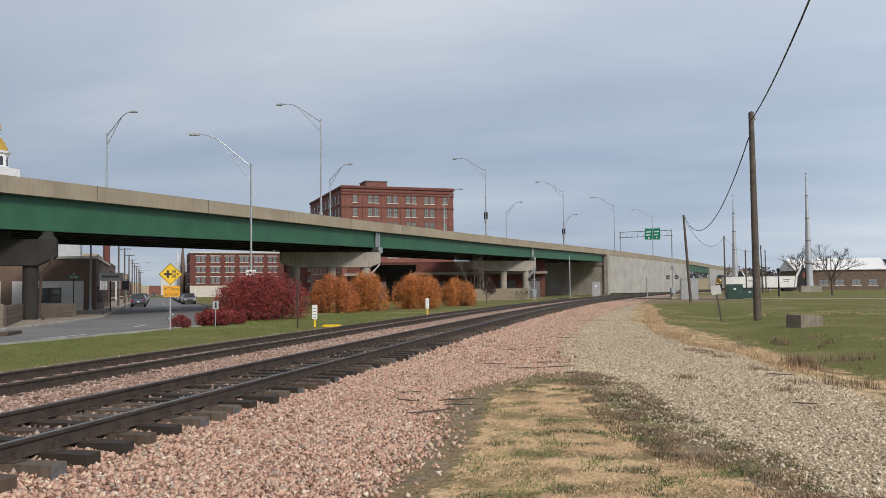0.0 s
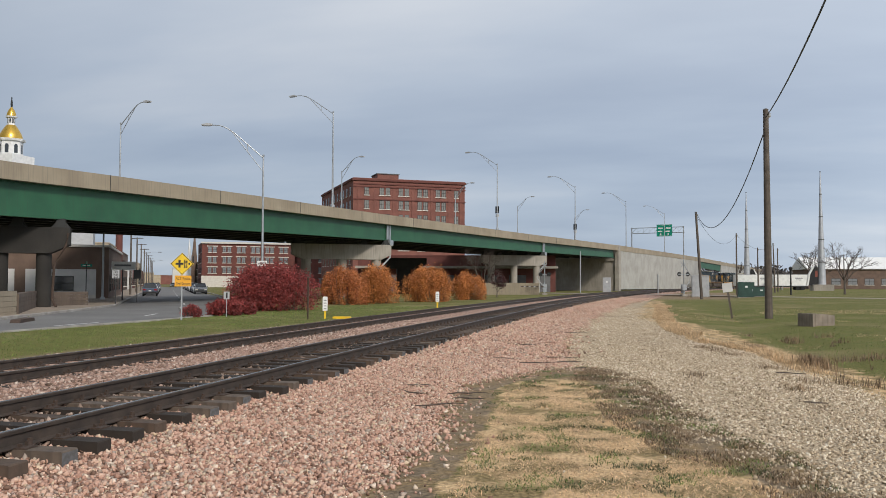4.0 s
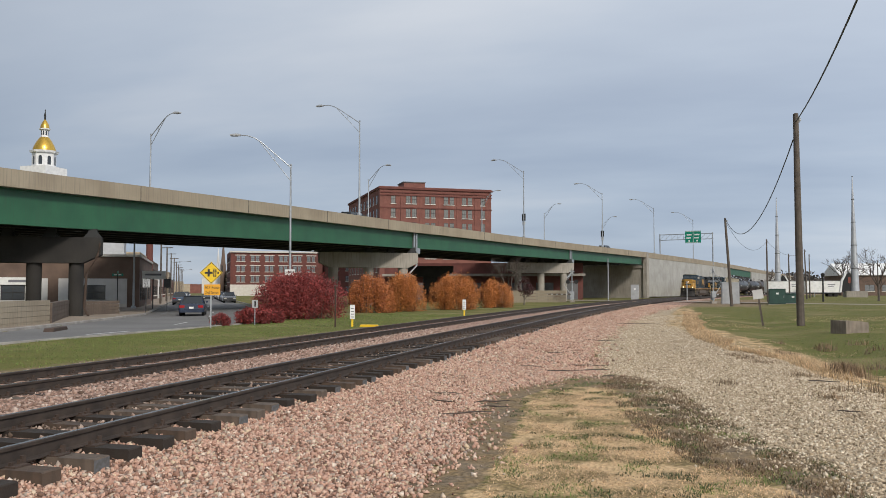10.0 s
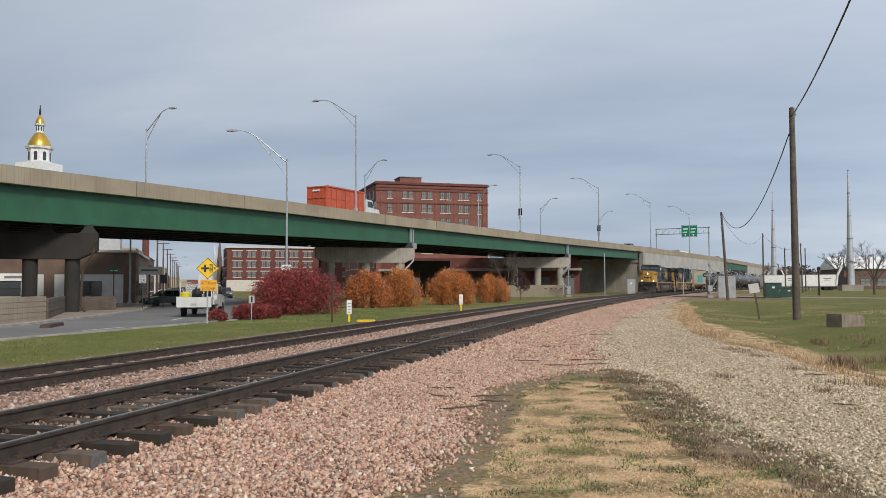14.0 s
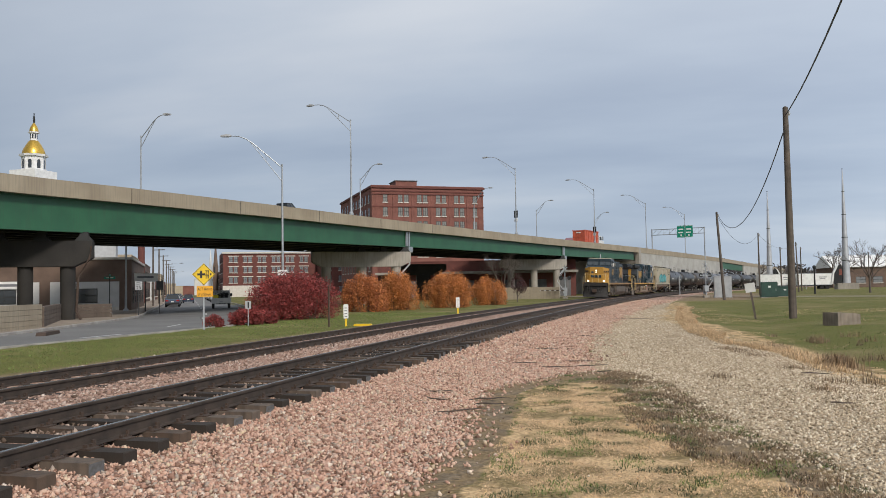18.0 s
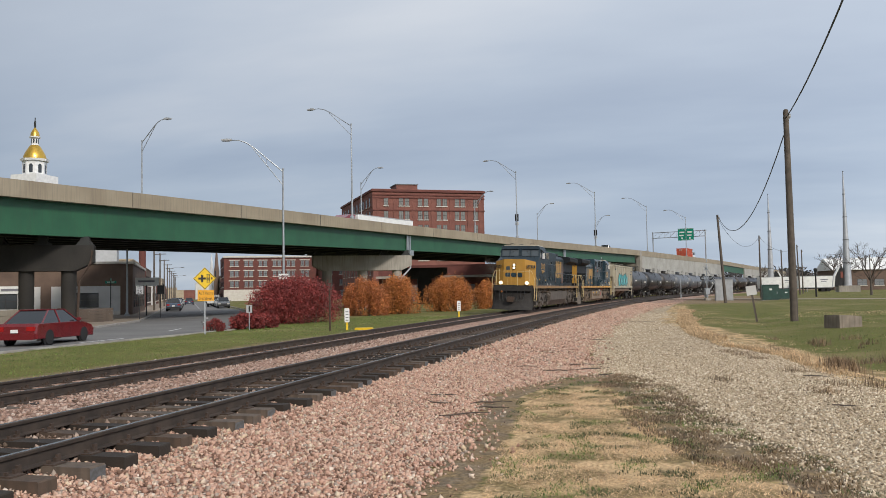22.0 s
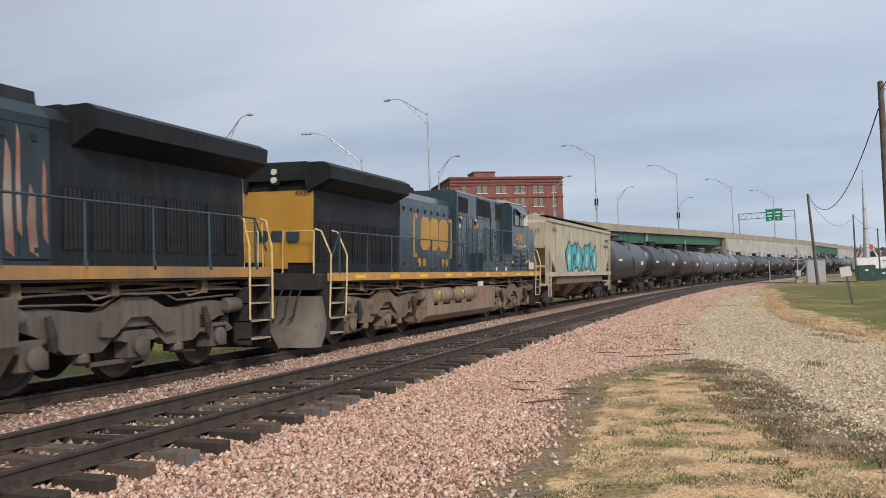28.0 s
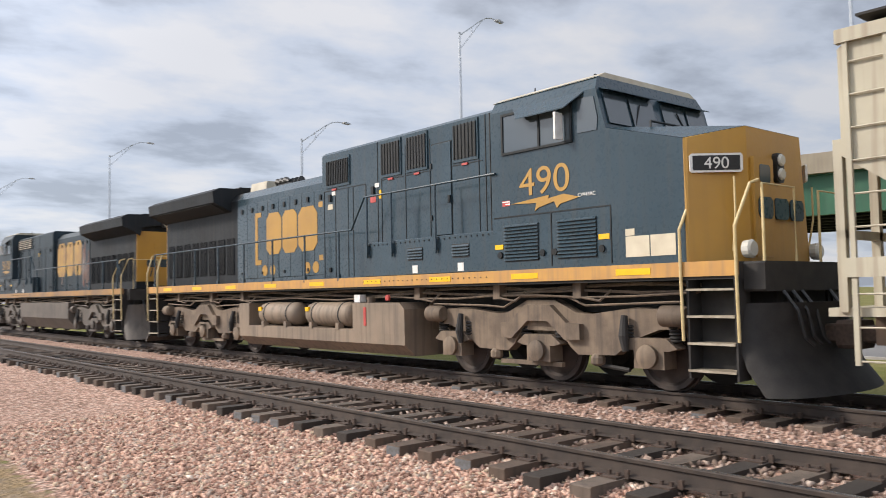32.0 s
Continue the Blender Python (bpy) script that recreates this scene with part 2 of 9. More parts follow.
# ---- building blocks ----
class Geo:
    """Gathers faces for one mesh."""

    def __init__(self):
        self.v, self.f = [], []

    def add(self, vs, fs):
        k = len(self.v)
        self.v += [tuple(p) for p in vs]
        self.f += [tuple(i + k for i in f) for f in fs]
        return self

    def box(self, x0, x1, y0, y1, z0, z1, b=0.0):
        if b:
            pts = [(x0 + b, z0), (x1 - b, z0), (x1, z0 + b), (x1, z1 - b), (x1 - b, z1), (x0 + b, z1), (x0, z1 - b), (x0, z0 + b)]
            return self.prism(pts, "y", y0, y1)
        vs = [(x, y, z) for z in (z0, z1) for x, y in ((x0, y0), (x1, y0), (x1, y1), (x0, y1))]
        return self.add(vs, [(3, 2, 1, 0), (4, 5, 6, 7), (0, 1, 5, 4), (1, 2, 6, 5), (2, 3, 7, 6), (3, 0, 4, 7)])

    def prism(self, pts, axis, a, b, inset=0.0):
        """pts: outline in the two other axes (x,z for y; y,z for x; x,y for z)."""
        n = len(pts)
        put = {"y": lambda p, q: (p[0], q, p[1]), "x": lambda p, q: (q, p[0], p[1]), "z": lambda p, q: (p[0], p[1], q)}[axis]
        vs = [put(p, a) for p in pts] + [put(p, b) for p in pts]
        fs = [tuple(range(n))[::-1], tuple(range(n, 2 * n))] + [(i, (i + 1) % n, n + (i + 1) % n, n + i) for i in range(n)]
        return self.add(vs, fs)

    def tube(self, pts, r, n=8, close=True):
        pts = [Vector(p) for p in pts]
        rs = r if isinstance(r, (list, tuple)) else [r] * len(pts)
        k = len(self.v)
        for i, p in enumerate(pts):
            d = (pts[min(i + 1, len(pts) - 1)] - pts[max(i - 1, 0)]).normalized()
            u = d.cross(Vector((0, 0, 1)) if abs(d.z) < 0.95 else Vector((1, 0, 0))).normalized()
            w = d.cross(u)
            for j in range(n):
                a = 2 * math.pi * j / n
                self.v.append(tuple(p + rs[i] * (u * math.cos(a) + w * math.sin(a))))
        for i in range(len(pts) - 1):
            for j in range(n):
                a, b = k + i * n + j, k + i * n + (j + 1) % n
                self.f.append((a, b, b + n, a + n))
        if close:
            self.f.append(tuple(k + j for j in range(n))[::-1])
            self.f.append(tuple(k + (len(pts) - 1) * n + j for j in range(n)))
        return self

    def lathe(self, prof, at, axis="z", n=16):
        """prof: (radius, along) pairs round an axis through at."""
        k = len(self.v)
        for r, h in prof:
            for j in range(n):
                a = 2 * math.pi * j / n
                c, s = r * math.cos(a), r * math.sin(a)
                p = {"z": (c, s, h), "x": (h, c, s), "y": (s, h, c)}[axis]
                self.v.append((at[0] + p[0], at[1] + p[1], at[2] + p[2]))
        m = len(prof)
        for i in range(m - 1):
            for j in range(n):
                a, b = k + i * n + j, k + i * n + (j + 1) % n
                self.f.append((a, b, b + n, a + n))
        self.f.append(tuple(k + j for j in range(n))[::-1])
        self.f.append(tuple(k + (m - 1) * n + j for j in range(n)))
        return self

    def slab(self, pts, t):
        """A flat plate from an outline of 3D points, given thickness t (a vector)."""
        n = len(pts)
        t = Vector(t)
        vs = [Vector(p) for p in pts] + [Vector(p) + t for p in pts]
        return self.add(vs, [tuple(range(n))[::-1], tuple(range(n, 2 * n))] + [(i, (i + 1) % n, n + (i + 1) % n, n + i) for i in range(n)])

    def join(self, g, m=None):
        return self.add([tuple(m @ Vector(p)) for p in g.v] if m else g.v, g.f)

    def mesh(self, name, material, smooth=False, fix=True):
        me = bpy.data.meshes.new(name)
        me.from_pydata(self.v, [], self.f)
        if fix:
            bm = bmesh.new()
            bm.from_mesh(me)
            bmesh.ops.recalc_face_normals(bm, faces=bm.faces)
            bm.to_mesh(me)
            bm.free()
        if smooth:
            me.shade_smooth()
            me.set_sharp_from_angle(angle=radians(38))
        me.materials.append(material)
        return me


def thing(name, label, category, at=None, group="", kind=""):
    ob = new(name)
    ob.empty_display_size = 0.3
    if at is not None:
        ob.matrix_basis = at
    return tagged(ob, label, category, group, kind)


def part(name, geo, material, parent, label="", smooth=False, kind="", at=None):
    ob = new(name, geo if isinstance(geo, bpy.types.Mesh) else geo.mesh(name, material, smooth))
    ob.parent = parent
    if at is not None:
        ob.matrix_basis = at
    return tagged(ob, label, kind=kind)


def solo(name, geo, material, label, category, at=None, smooth=False, group="", kind=""):
    ob = new(name, geo.mesh(name, material, smooth))
    if at is not None:
        ob.matrix_basis = at
    return tagged(ob, label, category, group, kind)


def letters(text, size, name="lettering", depth=0.004):
    """A mesh of the text in the built-in font, lying in x-z, facing -y, starting at the origin."""
    cu = bpy.data.curves.new(name, "FONT")
    cu.body, cu.size, cu.extrude = text, size, depth
    ob = bpy.data.objects.new(name, cu)
    scene.collection.objects.link(ob)
    me = bpy.data.meshes.new_from_object(ob.evaluated_get(bpy.context.evaluated_depsgraph_get()))
    bpy.data.objects.remove(ob)
    bpy.data.curves.remove(cu)
    me.transform(Matrix.Rotation(radians(90), 4, "X"))
    return me


def text_part(text, size, material, parent, at, name="lettering", wide=1.0, centre=True):
    me = letters(text, size, name)
    xs = [v.co.x for v in me.vertices]
    if centre and xs:
        me.transform(Matrix.Translation((-(min(xs) + max(xs)) / 2, 0, 0)))
    me.transform(Matrix.Diagonal((wide, 1, 1, 1)))
    me.materials.clear()
    me.materials.append(material)
    return part(name, me, material, parent, at=at)


# ---- plan ----
Y0, RADIUS = 25.0, 830.0
X_NEAR, X_FAR = -6.64, -10.92


def bend(y):
    return max(0.0, y - Y0) ** 2 / (2 * RADIUS)


def on_track(xc, s):
    """Point and heading (radians, clockwise from +y) at distance s along a track whose straight part lies at x = xc."""
    y = s
    for _ in range(4):
        d = max(0.0, y - Y0)
        y = s - d ** 3 / (6 * RADIUS * RADIUS)
    return xc + bend(y), y, math.atan2(max(0.0, y - Y0), RADIUS)


def smooth01(a, b, x):
    t = min(1.0, max(0.0, (x - a) / (b - a)))
    return t * t * (3 - 2 * t)


ROAD_Z = -0.5


def kerb_right(y):
    """Kerb line between the grass strip and the road, then the street's far side."""
    if y < 38:
        return -22.3
    if y < 62:
        t = (y - 38) / 24
        return -22.3 - 9.0 * t ** 1.6
    return -31.3 - 0.632 * (y - 62)


def kerb_left(y):
    if y < 30:
        return -29.5
    if y < 56:
        return -29.5 - 10.2 * ((y - 30) / 26) ** 1.15
    return -39.7 - 0.632 * (y - 56)


def ground_z(x, y):
    u = x - bend(y)
    h = noise.noise((x * 0.23, y * 0.23, 0)) * 0.05 + noise.noise((x * 0.9, y * 0.9, 3)) * 0.015
    fade = 1 / (1 + max(0, math.hypot(x, y) - 30) / 40)
    z = -0.42 + h * fade
    if -14.5 < u < -3.0:                      # track bed
        k = smooth01(-14.3, -12.6, u) * (1 - smooth01(-6.0, -4.3, u))
        z = z * (1 - k) + (-0.245 + h * 0.15) * k
    if u >= 2.2:                              # ditch and lawn on the right
        dip = math.exp(-((u - 4.6) / 1.3) ** 2) * 0.16 * smooth01(8, 14, y) * (1 - smooth01(60, 90, y))
        z += -dip + 0.10 * smooth01(6, 12, u)
    if u <= -14.3:                            # grass strip
        z += 0.04 * math.sin(min(1, (-u - 14.3) / 7) * math.pi)
    if kerb_left(y) < x < kerb_right(y) + 0.05 and y < 400:
        z = ROAD_Z - 0.10
    elif x <= kerb_left(y) and x > kerb_left(y) - 120:
        z = ROAD_Z + 0.02
    if x < -16 and y > 60 and x > kerb_right(y) + 0.05:
        z = -0.42
    return z


def grid_lines(stops):
    out = []
    for a, b, n in stops:
        out += [a + (b - a) * i / n for i in range(n)]
    return out + [stops[-1][1]]


def table(rows):
    """A line of the plan, given as (y, x) corners."""
    ys, xs = [r[0] for r in rows], [r[1] for r in rows]
    return lambda y: float(np.interp(y, ys, xs))


verge_line = table([(16.9, 3.9), (19.9, 3.25), (22.8, 3.05), (26.6, 1.95), (32.4, 1.1), (45, 0.8), (60, 1.2)])
# foot of the ballast, edges of the straw patch, inner edge of the pale gravel
ballast_edge = table([(5, -1.95), (7.3, -2.2), (9.1, -2.55), (10.6, -2.85), (14, -3.1), (15.5, -2.6), (18.5, -1.6), (21.5, -1.9), (31, -2.6), (48, -2.6), (75, -2.2), (103, -1.6), (160, -3.0)])
straw_left = table([(5, -1.4), (7.4, -1.64), (9.3, -1.9), (11.8, -2.06), (13.6, -2.2), (15.3, -2.1)])
straw_right = table([(5, 2.3), (8.2, 1.07), (9.3, 0.49), (11.3, -0.15), (14.8, -0.72), (15.5, -1.0)])
gravel_left = table([(5, 3.2), (8.35, 1.67), (9.3, 1.4), (10.4, 0.93), (12.5, 0.5), (15.8, -0.05), (18.2, -1.0), (19.0, -1.6), (21.5, -1.9), (31, -2.6), (48, -2.6), (75, -2.2), (103, -1.6)])


def make_ground():
    xs = grid_lines([(-900, -150, 10), (-150, -40, 34), (-40, -16, 48), (-16, 10, 130), (10, 40, 40), (40, 150, 22), (150, 900, 10)])
    ys = grid_lines([(-600, -40, 12), (-40, 2, 84), (2, 26, 120), (26, 60, 85), (60, 130, 70), (130, 400, 54), (400, 2500, 14)])
    nx, ny = len(xs), len(ys)
    vs, pink, tan, dry, dirt = [], [], [], [], []
    for y in ys:
        for x in xs:
            vs.append((x, y, ground_z(x, y)))
            u = x - bend(y)
            w = noise.noise((x * 0.6, y * 0.35, 7)) * 0.5 + noise.noise((x * 2.3, y * 2.0, 9)) * 0.25
            edge = ballast_edge(y)
            p = (1 - smooth01(edge - 0.5, edge + 0.3, u + w)) * smooth01(-14.2, -13.4, u + 0.5 * w)
            right = 3.8 if y < 16 else max(-0.3 - 0.02 * max(0, y - 45), 3.8 - 0.14 * (y - 16) - bend(y))
            left = gravel_left(y)
            t = smooth01(left - 0.3, left + 0.5, u + w) * (1 - smooth01(right - 0.5, right + 0.4, u + 0.7 * w))
            d = (1 - 0.8 * t) * (1 - 0.8 * p) * (1 - smooth01(17.0, 19.0, y + 2 * w)) * smooth01(-8.0, -5.0, u) * (1 - smooth01(right, right + 1, u))
            side = smooth01(-0.25, 0.25, u + 0.6 * w - straw_left(y)) * (1 - smooth01(-0.3, 0.25, u + 0.6 * w - straw_right(y)))
            v = (1 - p) * smooth01(right - 0.6, right + 0.2, u + w) * (1 - smooth01(right + 1.0, right + 2.4, u + 1.5 * w)) * (1 - smooth01(70, 110, y))
            pink.append(p)
            tan.append(t)
            dry.append(max(d * side * (1 - smooth01(15.0, 16.2, y + w)), 0.85 * v))
            dirt.append(max(d * (1 - side * (1 - smooth01(15.0, 16.2, y + w))), 0.9 * (1 - smooth01(0.3, 1.4, abs(u + 14.0))) * 0.7,
                            smooth01(88, 100, y) * (1 - smooth01(3, 12, u + 6 * w)) * (1 - smooth01(150, 170, y)) * smooth01(-16, -14, u)))
    fs = [(j * nx + i, j * nx + i + 1, (j + 1) * nx + i + 1, (j + 1) * nx + i) for j in range(ny - 1) for i in range(nx - 1)]
    me = bpy.data.meshes.new("ground")
    me.from_pydata(vs, [], fs)
    for name, vals in (("pink", pink), ("tan", tan), ("dry", dry), ("dirt", dirt)):
        me.attributes.new(name, "FLOAT", "POINT").data.foreach_set("value", vals)
    me.shade_smooth()
    me.materials.append(ground_material())
    return tagged(new("ground", me), "grass and pale gravel ground beside the railway", "ground", kind="structure")


def ground_material():
    m = bpy.data.materials.new("ground_cover")
    m.use_nodes = True
    n, l = m.node_tree.nodes, m.node_tree.links
    bs = n["Principled BSDF"]
    bs.inputs["Roughness"].default_value = 0.95
    bs.inputs["Specular IOR Level"].default_value = 0.15
    tc = n.new("ShaderNodeTexCoord")

    def tex(scale, detail=5):
        z = n.new("ShaderNodeTexNoise")
        z.inputs["Scale"].default_value, z.inputs["Detail"].default_value = scale, detail
        l.new(tc.outputs["Object"], z.inputs["Vector"])
        return z.outputs[0]

    def ramp(src, stops):
        r = n.new("ShaderNodeValToRGB")
        e = r.color_ramp.elements
        e[0].position, e[0].color = stops[0][0], (*stops[0][1], 1)
        e[1].position, e[1].color = stops[-1][0], (*stops[-1][1], 1)
        for p, c in stops[1:-1]:
            e.new(p).color = (*c, 1)
        l.new(src, r.inputs[0])
        return r.outputs[0]

    def mix(fac, a, b):
        x = n.new("ShaderNodeMix")
        x.data_type = "RGBA"
        l.new(fac, x.inputs[0]); l.new(a, x.inputs[6]); l.new(b, x.inputs[7])
        return x.outputs[2]

    def cells(scale):
        v = n.new("ShaderNodeTexVoronoi")
        v.inputs["Scale"].default_value = scale
        l.new(tc.outputs["Object"], v.inputs["Vector"])
        return v

    mid, fine = tex(1.1), tex(22, 4)
    lawn = mix(mid, ramp(fine, [(0.3, (0.06, 0.08, 0.016)), (0.7, (0.125, 0.14, 0.036))]), ramp(fine, [(0.3, (0.12, 0.115, 0.034)), (0.7, (0.23, 0.195, 0.075))]))
    patch = ramp(tex(0.22, 7), [(0.5, (0, 0, 0)), (0.7, (0.7, 0.7, 0.7))])
    lawn = mix(patch, lawn, ramp(fine, [(0.3, (0.19, 0.145, 0.07)), (0.7, (0.36, 0.285, 0.15))]))
    va, vb = cells(17.0), cells(42.0)
    pinkc = n.new("ShaderNodeSeparateColor"); l.new(va.outputs["Color"], pinkc.inputs[0])
    pink = ramp(pinkc.outputs[0], [(0.0, (0.22, 0.13, 0.093)), (0.35, (0.47, 0.285, 0.215)), (0.7, (0.58, 0.38, 0.295)), (1.0, (0.63, 0.49, 0.40))])
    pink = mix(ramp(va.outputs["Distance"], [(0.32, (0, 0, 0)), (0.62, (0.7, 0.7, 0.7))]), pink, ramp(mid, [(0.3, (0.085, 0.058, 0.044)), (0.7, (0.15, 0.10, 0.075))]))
    tanc = n.new("ShaderNodeSeparateColor"); l.new(vb.outputs["Color"], tanc.inputs[0])
    tanr = ramp(tanc.outputs[1], [(0.0, (0.24, 0.18, 0.115)), (0.5, (0.46, 0.365, 0.25)), (1.0, (0.63, 0.525, 0.385))])
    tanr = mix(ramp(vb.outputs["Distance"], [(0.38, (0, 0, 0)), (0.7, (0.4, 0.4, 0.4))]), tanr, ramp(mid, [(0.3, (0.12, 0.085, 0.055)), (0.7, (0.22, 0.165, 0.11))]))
    dry = mix(ramp(tex(1.9, 8), [(0.43, (0, 0, 0)), (0.56, (1, 1, 1))]), ramp(fine, [(0.3, (0.13, 0.098, 0.045)), (0.7, (0.35, 0.26, 0.13))]), ramp(fine, [(0.3, (0.42, 0.285, 0.15)), (0.7, (0.7, 0.5, 0.29))]))
    soil = mix(ramp(tex(2.3, 6), [(0.42, (0, 0, 0)), (0.6, (1, 1, 1))]), ramp(tex(9), [(0.3, (0.125, 0.095, 0.064)), (0.7, (0.28, 0.215, 0.145))]), ramp(fine, [(0.3, (0.15, 0.105, 0.055)), (0.7, (0.33, 0.235, 0.13))]))

    def attr(name):
        a = n.new("ShaderNodeAttribute")
        a.attribute_name = name
        mr = n.new("ShaderNodeMath"); mr.operation = "MULTIPLY_ADD"
        mr.inputs[1].default_value, mr.inputs[2].default_value = 1.0, 0.0
        # ragged edges
        s = n.new("ShaderNodeMath"); s.operation = "SUBTRACT"; s.inputs[1].default_value = 0.5
        l.new(tex(5), s.inputs[0])
        k = n.new("ShaderNodeMath"); k.operation = "MULTIPLY_ADD"; k.inputs[1].default_value = 0.9
        l.new(s.outputs[0], k.inputs[0]); l.new(a.outputs["Fac"], k.inputs[2])
        r = n.new("ShaderNodeMapRange")
        r.inputs[1].default_value, r.inputs[2].default_value = 0.38, 0.62
        l.new(k.outputs[0], r.inputs[0])
        return r.outputs[0]

    col = mix(attr("dirt"), lawn, soil)
    col = mix(attr("dry"), col, dry)
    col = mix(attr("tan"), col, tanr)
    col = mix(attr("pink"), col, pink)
    l.new(col, bs.inputs["Base Color"])
    hsum = n.new("ShaderNodeMath"); hsum.operation = "ADD"
    l.new(va.outputs["Distance"], hsum.inputs[0]); l.new(fine, hsum.inputs[1])
    bp = n.new("ShaderNodeBump")
    bp.inputs["Strength"].default_value, bp.inputs["Distance"].default_value = 0.8, 0.03
    l.new(hsum.outputs[0], bp.inputs["Height"]); l.new(bp.outputs[0], bs.inputs["Normal"])
    return m


make_ground()


# ---- roads ----
def strip(line_a, line_b, z, zb=None):
    """A sheet between two polylines of equal length."""
    g = Geo()
    k = len(line_a)
    g.add([(x, y, z) for x, y in line_a] + [(x, y, z if zb is None else zb) for x, y in line_b], [(i, i + 1, k + i + 1, k + i) for i in range(k - 1)])
    return g


def make_roads():
    ys = [-160, -60, -20] + [4 * i for i in range(0, 25)] + [110, 130, 160, 200, 260, 330, 400]
    a, b = [(kerb_left(y), y) for y in ys], [(kerb_right(y), y) for y in ys]
    solo("road", strip(a, b, ROAD_Z), ASPHALT, "grey asphalt street with worn lane marks", "road", kind="structure")
    for line, sgn, nm in ((b, 1, "kerb"), (a, -1, "kerb")):
        g = Geo()
        k = len(line)
        w = 0.18 * sgn
        prof = [(0, -0.15), (0, 0.12), (w * 0.15, 0.14), (w, 0.14), (w, -0.15)]
        g.add([(x + p, y, ROAD_Z + q) for x, y in line for p, q in prof], [(i * 5 + j, i * 5 + j + 1, i * 5 + 6 + j, i * 5 + 5 + j) for i in range(k - 1) for j in range(4)])
        solo(nm, g, KERB, "pale concrete kerb along the street", "kerb", kind="structure")
    # pavement on the far side
    c = [(x - 0.18, y) for x, y in a]
    d = [(x - 5.0, y) for x, y in a]
    solo("pavement", strip(d, c, ROAD_Z + 0.135), PAVING, "concrete pavement with brick-red edging", "pavement", kind="structure")
    # lane dashes
    for x, y, ang in ((-24.3, 9.0, 0.0), (-24.35, 20.4, 0.0), (-24.5, 31.8, 0.03), (-27.3, 41.8, 0.36), (-32.6, 53.6, 0.5), (-38.6, 64.0, 0.56)):
        g = Geo().box(-0.07, 0.07, -1.5, 1.5, 0, 0.006)
        solo("lane_mark", g, ROADPAINT, "worn white painted lane dash on the road", "road marking", pose(x, y, ROAD_Z + 0.004, 0, 0, math.degrees(ang)), group="lane dashes", kind="structure")
    for i in range(10):
        y = 62 + 12 * i
        x = 0.5 * (kerb_left(y) + kerb_right(y))
        g = Geo().box(-0.07, 0.07, -1.6, 1.6, 0, 0.006)
        solo("lane_mark", g, ROADPAINT, "worn white painted lane dash on the road", "road marking", pose(x, y, ROAD_Z + 0.004, 0, 0, 32.3), group="lane dashes", kind="structure")


make_roads()


# ---- railway ----
RAIL_PROFILE = [(-0.07, -0.172), (0.07, -0.172), (0.07, -0.162), (0.016, -0.145), (0.01, -0.05), (0.034, -0.04), (0.036, -0.01), (0.026, 0.0), (-0.026, 0.0), (-0.036, -0.01), (-0.034, -0.04), (-0.01, -0.05), (-0.016, -0.145), (-0.07, -0.162)]


def sweep(profile, path, g=None):
    """path: (x, y, z, heading). The outline's x lies to the right of the way."""
    g = g or Geo()
    shape = profile if callable(profile) else lambda y: profile
    k, m = len(g.v), len(shape(path[0][1]))
    for x, y, z, h in path:
        for p, q in shape(y):
            g.v.append((x + p * math.cos(h), y - p * math.sin(h), z + q))
    for i in range(len(path) - 1):
        for j in range(m):
            a, b = k + i * m + j, k + i * m + (j + 1) % m
            g.f.append((a, b, b + m, a + m))
    g.f.append(tuple(k + j for j in range(m))[::-1])
    g.f.append(tuple(k + (len(path) - 1) * m + j for j in range(m)))
    return g


TIE_MATS = [mat("tie_wood_%s" % nm, c, tuple(0.6 * v for v in c), 0.92, scale=3, fine=50, bump=0.5, dist=0.01, streak=((0.03, 0.025, 0.02), 0.6)) for nm, c in
            (("brown", (0.1, 0.068, 0.048)), ("dark", (0.033, 0.024, 0.018)), ("grey", (0.135, 0.102, 0.078)))]


END_PLATE = mat("dull_end_plate_steel", (0.15, 0.155, 0.16), (0.1, 0.095, 0.09), 0.7, 0.3, scale=20, fine=80)


def far_sag(s):
    """The far track lies a little lower where it curves."""
    return -0.07 * smooth01(3.0, 12.0, s)


